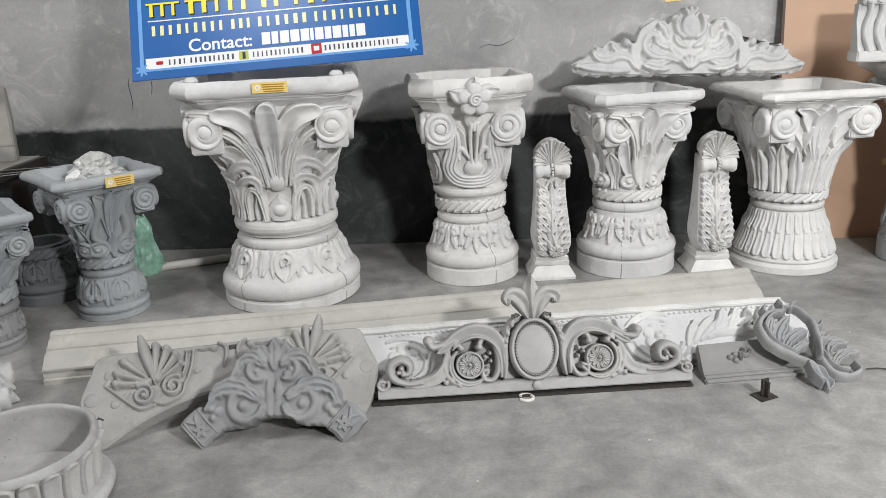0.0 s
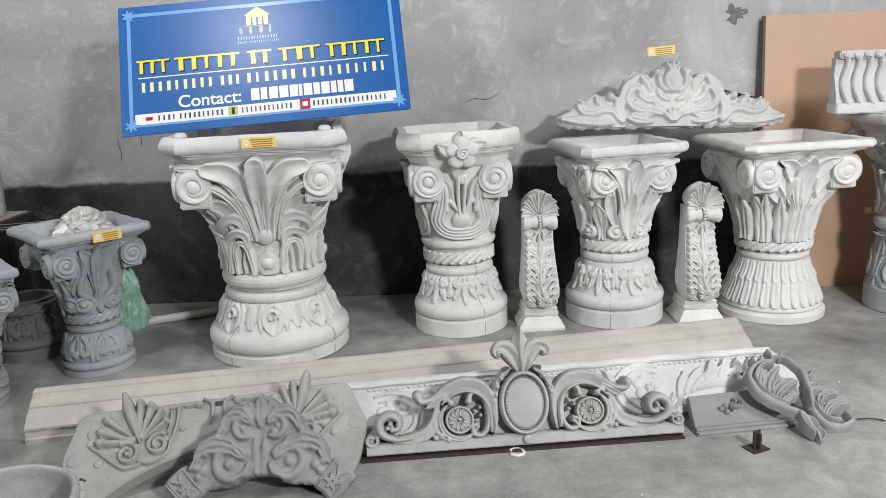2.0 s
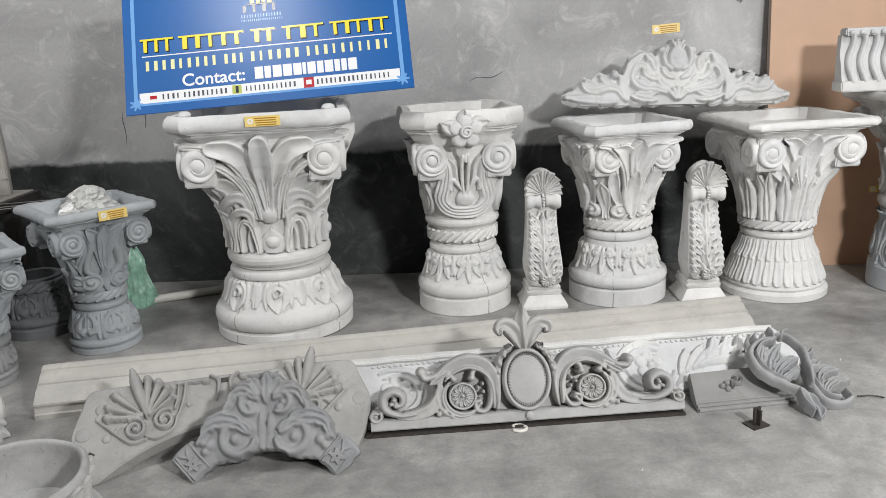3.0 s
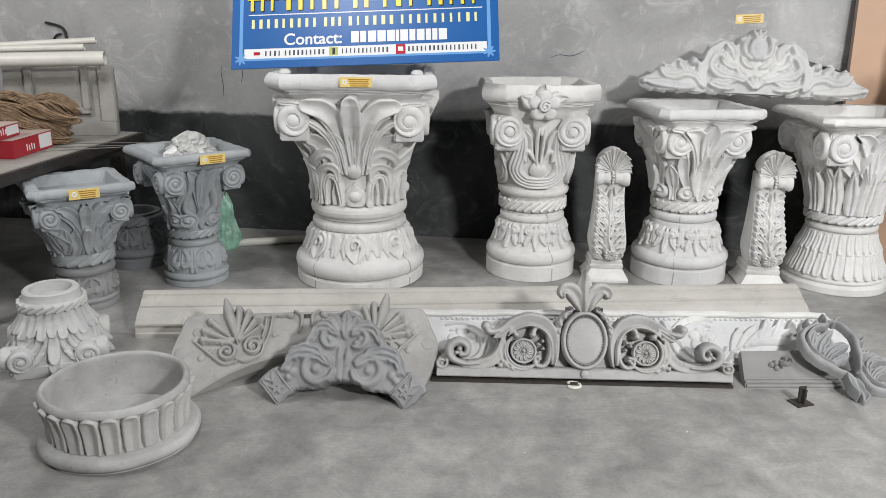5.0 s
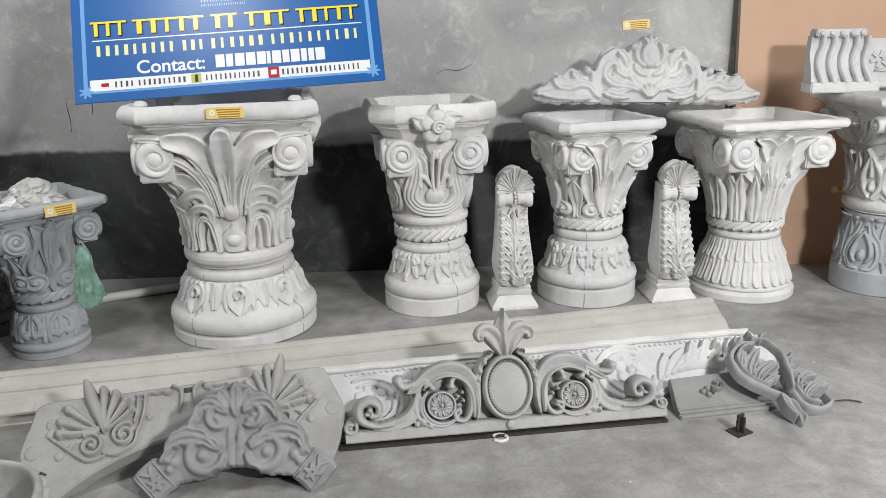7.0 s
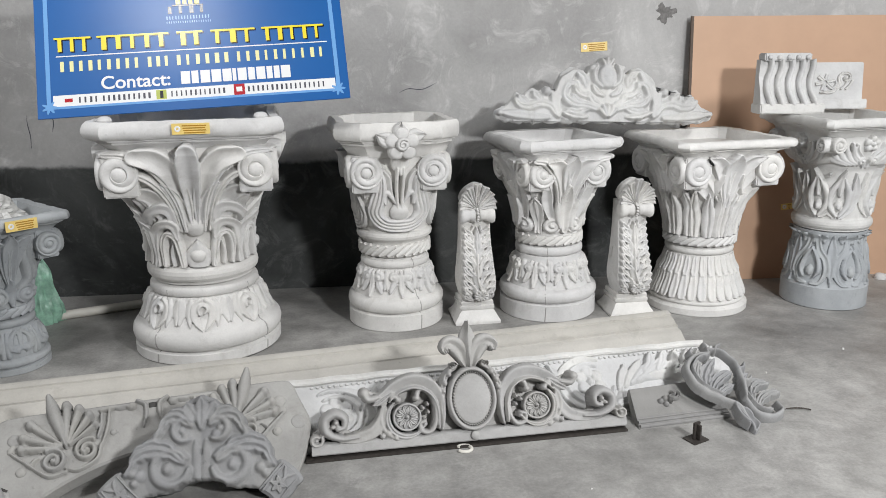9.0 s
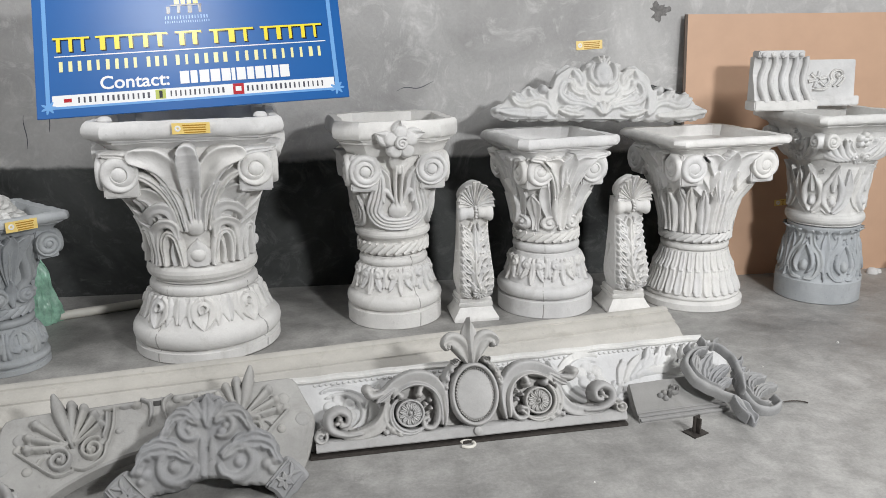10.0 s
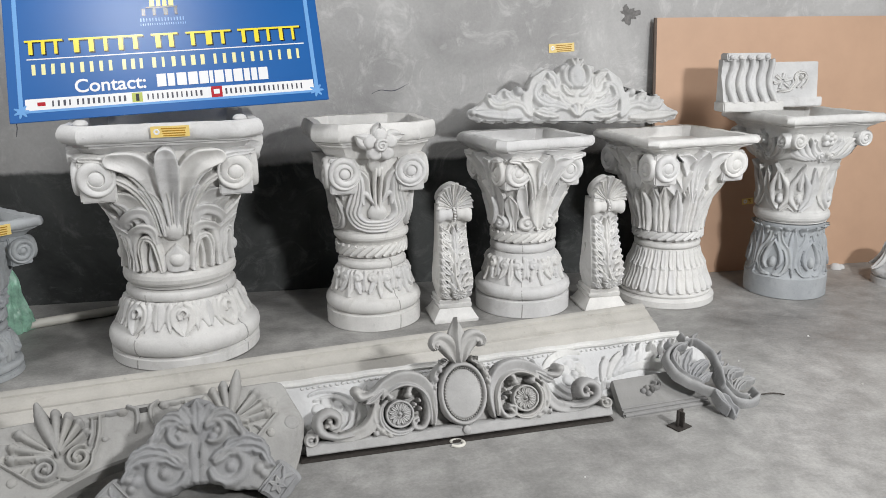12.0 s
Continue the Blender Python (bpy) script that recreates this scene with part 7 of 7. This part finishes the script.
def inverted_capital():
    ob = thing("loose_capital", pose(-1.69, 2.39, 0, 0, 0, 28), "white cast capital standing upside down on the floor", "column capital")
    prof = [(0.19, 0.0), (0.19, 0.05), (0.175, 0.055), (0.165, 0.10), (0.15, 0.17), (0.125, 0.25), *bead(0.118, 0.27, 0.305, 0.016), (0.112, 0.312), (0.112, 0.345), (0.105, 0.352), (0.085, 0.35), (0.08, 0.3), (0.03, 0.29)]
    power = lambda z: 2 + 3 * min(1, max(0, (0.14 - z) / 0.1))
    part("body", lathe(Shape(), prof, 72, power, 0.006).mesh("body", GREY_WHITE), ob)
    part("rope_ring", rope(0.124, 0.288, 0.034, 0.014, 22).mesh("rope_ring", GREY_WHITE), ob)
    r = bell_relief(profile_radius(prof[:10]), power, 0.0, 0.004, 0.268, 150, 0.0028)
    for k in range(-3, 4):
        u = 0.034 * k
        r.leaf("flute", [(u * 0.78, 0.268), (u * 0.9, 0.225), (u, 0.185 - 0.012 * (k % 2))], 0.0165, 0.012, "groove", 0.016, 0.002, start=0.9, end=0.85, peak=0.8, mirror=False)
    r.leaf("scroll_band", [(0.02, 0.18), (0.035, 0.12), (0.07, 0.07), (0.11, 0.055)], 0.013, 0.018, "round", 0.012, start=0.6, end=0.9)
    r.leaf("scroll_band", [(0.045, 0.18), (0.06, 0.13), (0.085, 0.10)], 0.012, 0.018, "round", 0.01, start=0.6, end=0.9)
    r.leaf("leaf", [(0, 0.175), (0, 0.12), (0, 0.07)], 0.022, 0.018, "hood", 0.026, 0.004, start=0.6, end=0.6, peak=0.8, mirror=False)
    r.leaf("leaf", [(0, 0.09), (0, 0.05), (0, 0.012)], 0.026, 0.016, "groove", 0.02, 0.0, start=0.7, end=0.4, mirror=False)
    r.leaf("leaf", [(0.08, 0.175), (0.10, 0.15), (0.12, 0.125)], 0.022, 0.018, "hood", 0.02, start=0.6, end=0.5)
    r.build(GREY_WHITE, ob, [spin(k, 4) for k in range(4)])
    place = lambda u, v, h: None
    place.joint = 0.0
    s = Shape()
    volute(s, place, 0.125, 0.085, 0.05, 0.024, 1.4, 0.36, flat=0.178, drum=0.06)
    for name, q in s.pieces():
        me = q.mesh(name, GREY_WHITE)
        for k in range(4):
            part(name, me, ob, spin(k, 4))
    me = Shape().box(-0.036, 0.036, -0.036, 0.036, 0.0, 0.13).mesh("corner_block", GREY_WHITE, True, 0.014)
    for k in range(4):
        part("corner_block", me, ob, spin(k, 4) @ pose(0.138, 0.138, 0))
    ob.scale = (0.88, 0.88, 0.82)


def loose_base(x, y, mat, words, k=1.0, turn=0.0):
    ob = thing("loose_pedestal", pose(x, y, 0, 0, 0, turn), words, "column base")
    prof = [(0.15, 0.0), (0.152, 0.04), (0.146, 0.046), *bead(0.138, 0.05, 0.085, 0.014), (0.132, 0.09), (0.13, 0.14), (0.112, 0.185), (0.108, 0.19), *bead(0.108, 0.195, 0.235, 0.016), (0.112, 0.245), (0.1, 0.25), (0.086, 0.246), (0.08, 0.1), (0.03, 0.09)]
    prof = [(r * k, z * k) for r, z in prof]
    part("body", lathe(Shape(), prof, 60, None, 0.006).mesh("body", mat), ob)
    part("rope_ring", rope(0.118 * k, 0.215 * k, 0.034 * k, 0.012 * k, 20).mesh("rope_ring", mat), ob)
    r = sector_relief(profile_radius(prof[:14]), 7, 0.09 * k, 0.186 * k)
    small_base_relief(0.094 * k, 0.178 * k)(r)
    r.build(mat, ob, [spin(j, 7) for j in range(7)])


def far_piece():
    ob = thing("loose_capital", pose(2.985, 3.74, 0, 0, 0, 20), "pale grey cast capital standing upside down by the board", "column capital")
    prof = [(0.155, 0.0), (0.155, 0.035), *bead(0.14, 0.04, 0.085, 0.02), (0.13, 0.1), (0.1, 0.17), (0.085, 0.235), (0.07, 0.24)]
    part("body", lathe(Shape(), prof, 48, None, 0.02).mesh("body", GREY_WHITE), ob)
    s = Shape()
    m = round_map(profile_radius(prof), -90, None, 0.13)
    stroke(s, m, curve([(0, 0.215), (0.008, 0.15), (0, 0.085)], 10), 0.022 * taper(10, 0.4, 0.5, 0.7), 0.02, "groove", curl(10, 0.4, 0.02))
    me = s.mesh("leaf", GREY_WHITE)
    for k in range(9):
        part("leaf", me, ob, spin(k, 9))


def work_bench():
    wood = plain("dark_stained_bench_top", (0.032, 0.027, 0.025), 0.5, 0, 0.35, 14.0, 0.2)
    ob = thing("work_bench", pose(-2.05, 2.55, 0, 0, 0, 0), "dark steel-edged work bench along the side wall", "bench")
    part("top", Shape().box(-1.9, 0.0, 0.0, 1.36, 0.585, 0.632).mesh("top", wood, True, 0.004), ob)
    part("top_sheet", Shape().box(-1.88, -0.03, 0.03, 1.34, 0.632, 0.637).mesh("top_sheet", plain("dusty_bench_sheet", (0.36, 0.34, 0.31), 0.6, 0, 0.2, 9.0), False), ob)
    leg = Shape().box(-0.03, 0.03, -0.03, 0.03, 0, 0.585).mesh("leg", IRON, True, 0.004)
    for x, y in ((-0.12, 0.1), (-0.12, 1.26), (-1.8, 0.1), (-1.8, 1.26)):
        part("leg", leg, ob, pose(x, y, 0))
    return ob


def bench_things():
    top = 0.637
    # recessed concrete slab standing on edge
    ob = thing("panelled_slab", pose(-2.115, 3.74, top, -3, 0, 14), "grey cement panelled slab standing on the bench", "slab")
    s = Shape()
    slab(s.mark("body"), [(-0.55, 0.0), (-0.008, 0.0), (0.0, 0.012), (0.003, 0.2), (-0.004, 0.35), (-0.02, 0.365), (-0.55, 0.365)], FRONT, -0.06, -0.02, 0.008)
    for a, b, c, d, n in ((-0.55, 0.004, 0.0, 0.075, "rail"), (-0.075, 0.004, 0.075, 0.365, "stile"), (-0.16, -0.12, 0.13, 0.365, "inner_stile"), (-0.55, -0.12, 0.115, 0.15, "inner_rail"), (-0.44, -0.40, 0.15, 0.365, "inner_stile")):
        s.mark(n).box(a, b, -0.006 if "inner" in n else 0.0, 0.014, c, d)
    stone = cast_stone("brownish_cement", (0.40, 0.385, 0.355), (0.29, 0.28, 0.26), 0.4)
    for name, q in s.pieces():
        part(name, q.mesh(name, stone, True, 0.0 if name == "body" else 0.005), ob)
    # pipes on the slab
    for k, (dx, dz, L, r, tilt) in enumerate(((-0.03, 0.034, 1.5, 0.036, 1.2), (-0.16, 0.085, 1.4, 0.017, 1.6), (-0.12, 0.118, 1.4, 0.016, 3.4))):
        ob = thing("plastic_pipe", pose(-2.06 + dx, 3.655 + 0.045 * k, top + 0.372 + dz, 0, -90 - tilt, 14), "off-white plastic pipe lying on the panelled slab", "pipe", "pipes on the bench")
        prof = [(r * 0.82, 0.004), (r * 0.82, 0.0), (r, 0.0), (r, L), (r * 0.82, L)]
        s = Shape()
        a = np.linspace(0, 2 * np.pi, 24, endpoint=False)
        s.grid(np.array([np.stack([q * np.cos(a), q * np.sin(a), np.full(24, z)], -1) for q, z in ((r * 0.84, 0.3), (r * 0.84, 0.0), (r, 0.0), (r, L))]), wrap_j=True)
        part("tube", s.mesh("tube", PVC), ob)
    # coir bundle of twisted hanks
    fibre = plain("golden_brown_fibre", (0.30, 0.205, 0.125), 0.5, 0, 0.5, 40.0, 0.2)
    ob = thing("fibre_bundle", pose(-2.36, 3.44, top, 0, 0, 20), "golden brown fibre bundle in loose twisted hanks", "fibre bundle")
    rng = random.Random(5)
    for cx, cz, rx, rz in ((-0.10, 0.13, 0.16, 0.12), (0.08, 0.17, 0.10, 0.075), (0.02, 0.07, 0.11, 0.075), (-0.26, 0.12, 0.16, 0.12)):
        s = Shape()
        for k in range(420):
            t = np.linspace(0, 1, 14)
            ph = rng.uniform(0, 2 * math.pi)
            fat = rng.uniform(0.75, 1.08) * (1 + 0.15 * math.sin(3 * ph))
            rr = fat * np.sin(math.pi * (0.08 + 0.8 * t)) ** 0.7
            x = cx + rx * rng.uniform(0.85, 1.2) * (2 * t - 1) + 0.012 * np.sin(5 * t + 9 * ph)
            y = -0.02 + 0.085 * rr * np.cos(ph + rng.uniform(0.6, 1.6) * t)
            z = cz + rz * rr * np.sin(ph + 0.9 * t) - 0.03 * t * t + 0.008 * np.sin(7 * t + 5 * ph)
            a = np.linspace(0, 2 * math.pi, 4, endpoint=False)
            w = rng.uniform(0.001, 0.0026)
            s.grid(np.stack([np.repeat(x[:, None], 4, 1), y[:, None] + w * np.cos(a), np.maximum(0.004, z[:, None] + w * np.sin(a))], -1), wrap_j=True, cap=True)
        part("hank", s.mesh("hank", fibre), ob)
    # red cartons
    red = plain("red_printed_carton", (0.40, 0.022, 0.035), 0.45, 0, 0.06, 6.0, 0.0)
    lid = plain("pale_carton_lid", (0.55, 0.42, 0.38), 0.5, 0, 0.06, 6.0, 0.0)
    for x, y, z, w, d, h, turn in ((-2.347, 3.184, top, 0.34, 0.24, 0.085, 94.7), (-2.354, 3.033, top + 0.087, 0.26, 0.2, 0.06, 98.7)):
        ob = thing("carton", pose(x, y, z, 0, 0, turn), "red printed cardboard carton with a white label", "carton", "cartons on the bench")
        part("box_body", Shape().box(-w / 2, w / 2, -d / 2, d / 2, 0, h - 0.004).mesh("box_body", red, True, 0.003), ob)
        part("lid", Shape().box(-w / 2, w / 2, -d / 2, d / 2, h - 0.003, h).mesh("lid", lid, False), ob)
        part("white_label", Shape().box(w / 2 - 0.12, w / 2 - 0.012, -d / 2 - 0.0015, -d / 2, 0.012, h - 0.008).mesh("white_label", INK_WHITE, False), ob)
        part("printed_line", bars([(-0.06 + 0.02 * k, -0.052 + 0.02 * k, 0.02, 0.05 - 0.006 * (k % 2)) for k in range(4)], d / 2).mesh("printed_line", INK_WHITE, False), ob)
    # shiny strips hanging over the bench edge
    steel = plain("bright_steel_strip", (0.55, 0.54, 0.52), 0.3, 0.9, 0.1, 30.0, 0.0)
    for k, (x, y, L, turn) in enumerate(((-2.25, 3.45, 0.55, 14), (-2.30, 3.30, 0.62, 22), (-2.4, 3.12, 0.62, 30))):
        ob = thing("steel_strip", pose(x, y, top + 0.002, 0, 0, turn), "thin bright steel strip jutting over the bench edge", "steel strip", "strips on the bench")
        part("strip", Shape().box(0, L, -0.004, 0.004, 0, 0.002).mesh("strip", steel, False), ob)


def floor_pipe():
    ob = thing("floor_pipe", pose(-2.25, 3.62, 0.022, 0, 90, 22), "off-white plastic pipe lying along the wall foot", "pipe")
    s = Shape()
    a = np.linspace(0, 2 * np.pi, 20, endpoint=False)
    s.grid(np.array([np.stack([0.022 * q * np.cos(a), 0.022 * q * np.sin(a), np.full(20, z)], -1) for q, z in ((0.8, 0.05), (0.8, 0.0), (1, 0.0), (1, 1.45), (0.8, 1.45))]), wrap_j=True)
    part("tube", s.mesh("tube", PVC), ob)


def crumpled(name, m, mat, words, category, rx, ry, h, seed, rows=30, around=64, smooth=True):
    """A crumpled sack: a body of revolution pulled out of round by folds."""
    a = np.linspace(0, 2 * np.pi, around, endpoint=False)
    rng = np.random.default_rng(4)
    out = []
    for i in range(rows):
        t = i / (rows - 1)
        w = (1 - 0.75 * t**2.2) * (0.9 + 0.1 * math.sin(9 * t))
        fold = 1 + 0.10 * np.sin(5 * a + 4 * t + seed) + 0.07 * np.sin(11 * a - 7 * t + seed) + 0.05 * np.sin(19 * a + 12 * t)
        if not smooth:
            fold = fold + rng.uniform(-0.16, 0.16, around)
        out.append(np.stack([rx * w * fold * np.cos(a), ry * w * fold * np.sin(a), np.full(around, h * t) + 0.03 * h * t * np.sin(3 * a + seed)], -1))
    ob = thing(name, m, words, category)
    part("sack", Shape().grid(np.array(out), wrap_j=True, cap=True).mesh("sack", mat, smooth), ob)
    return ob


pot()
inverted_capital()
loose_base(-1.975, 3.58, DARK_CAST, "small dark grey cast column base standing alone", 1.12, 10)
far_piece()
work_bench()
bench_things()
floor_pipe()
GREEN_BAG = plain("pale_green_plastic_sack", (0.30, 0.52, 0.40), 0.35, 0, 0.35, 24.0, 0.4)
CLEAR_BAG = plain("crinkled_pale_plastic", (0.52, 0.515, 0.495), 0.28, 0, 0.25, 30.0, 0.6)
crumpled("plastic_sack", pose(-1.635, 3.88, 0, 0, 3, 10), GREEN_BAG, "pale green plastic sack slumped against the wall foot", "sack", 0.098, 0.065, 0.31, 1.0)
crumpled("plastic_wrap", pose(-1.565, 3.41, 0.605, 0, 0, 30), CLEAR_BAG, "crinkled pale plastic wrap stuffed into the capital", "plastic wrap", 0.12, 0.09, 0.118, 2.6, 11, 30, False)
crumb = Shape()
dome(crumb, flat_map((0, 0, 0), (1, 0, 0), (0, 1, 0)), 0, 0, 0.02, 0.018, 9, 0.8, 0.3)
crumb_mesh = crumb.mesh("crumb", WHITE_CAST)
for x, y, k in ((2.80, 4.05, 1.6), (2.84, 4.06, 1.1), (-0.52, 3.28, 0.7), (0.62, 2.15, 0.16), (-1.0, 1.55, 0.18), (1.55, 2.9, 0.22), (2.0, 3.1, 0.3), (0.1, 1.95, 0.16), (1.9, 2.6, 0.2)):
    ob = new("plaster_crumb", crumb_mesh)
    ob.matrix_basis = pose(x, y, 0.003 * k, 0, 0, 50 * x) @ Matrix.Scale(k, 4)
    tagged(ob, "small white plaster crumb on the floor", "plaster crumb", "crumbs on the floor")
# black cable end on the wall
cable = thing("cable_end", pose(-2.76, WALL_Y - 0.012, 1.10), "short frayed black cable sticking out of the wall", "cable")
s = Shape()
stroke(s, FRONT, curve([(0.10, 0.0), (0.09, 0.06), (0.05, 0.085), (-0.02, 0.1)], 14), 0.007, 0.012, "round")
stroke(s, FRONT, curve([(0.0, -0.02), (0.04, 0.03), (0.07, 0.035)], 10), 0.006, 0.01, "round")
part("cable", s.mesh("cable", INK_BLACK), cable)

# damp spot and hairline cracks in the wall render
spot = thing("damp_spot", pose(1.56, WALL_Y - 0.001, 1.44), "small black damp spot on the cement wall", "damp spot")
a = np.linspace(0, 2 * np.pi, 40, endpoint=False)
rr = 0.042 * (1 + 0.3 * np.sin(3 * a + 1) + 0.2 * np.sin(7 * a) + 0.12 * np.sin(13 * a + 2))
s = Shape()
slab(s, np.c_[1.1 * rr * np.cos(a), rr * np.sin(a)], FRONT, -0.001, 0.0006, 0.0003)
part("stain", s.mesh("stain", plain("black_damp", (0.16, 0.155, 0.15), 0.9, 0, 0.4, 40.0)), spot)
for x, z, pts in ((-1.735, 0.80, [(0.0, 0.0), (0.004, 0.06), (-0.003, 0.13), (0.002, 0.17)]), (-1.62, 0.88, [(0.0, 0.0), (0.01, 0.05), (0.006, 0.09)]), (0.15, 1.05, [(0.0, 0.0), (0.05, 0.02), (0.12, 0.015), (0.2, 0.05)])):
    ob = thing("wall_crack", pose(x, WALL_Y - 0.0005, z), "fine dark crack in the cement wall", "crack")
    part("crack_line", stroke(Shape(), FRONT, curve(pts, 16), 0.0022 * taper(16, 0.3, 0.2, 0.5), 0.0012, "round").mesh("crack_line", INK_GREY), ob)
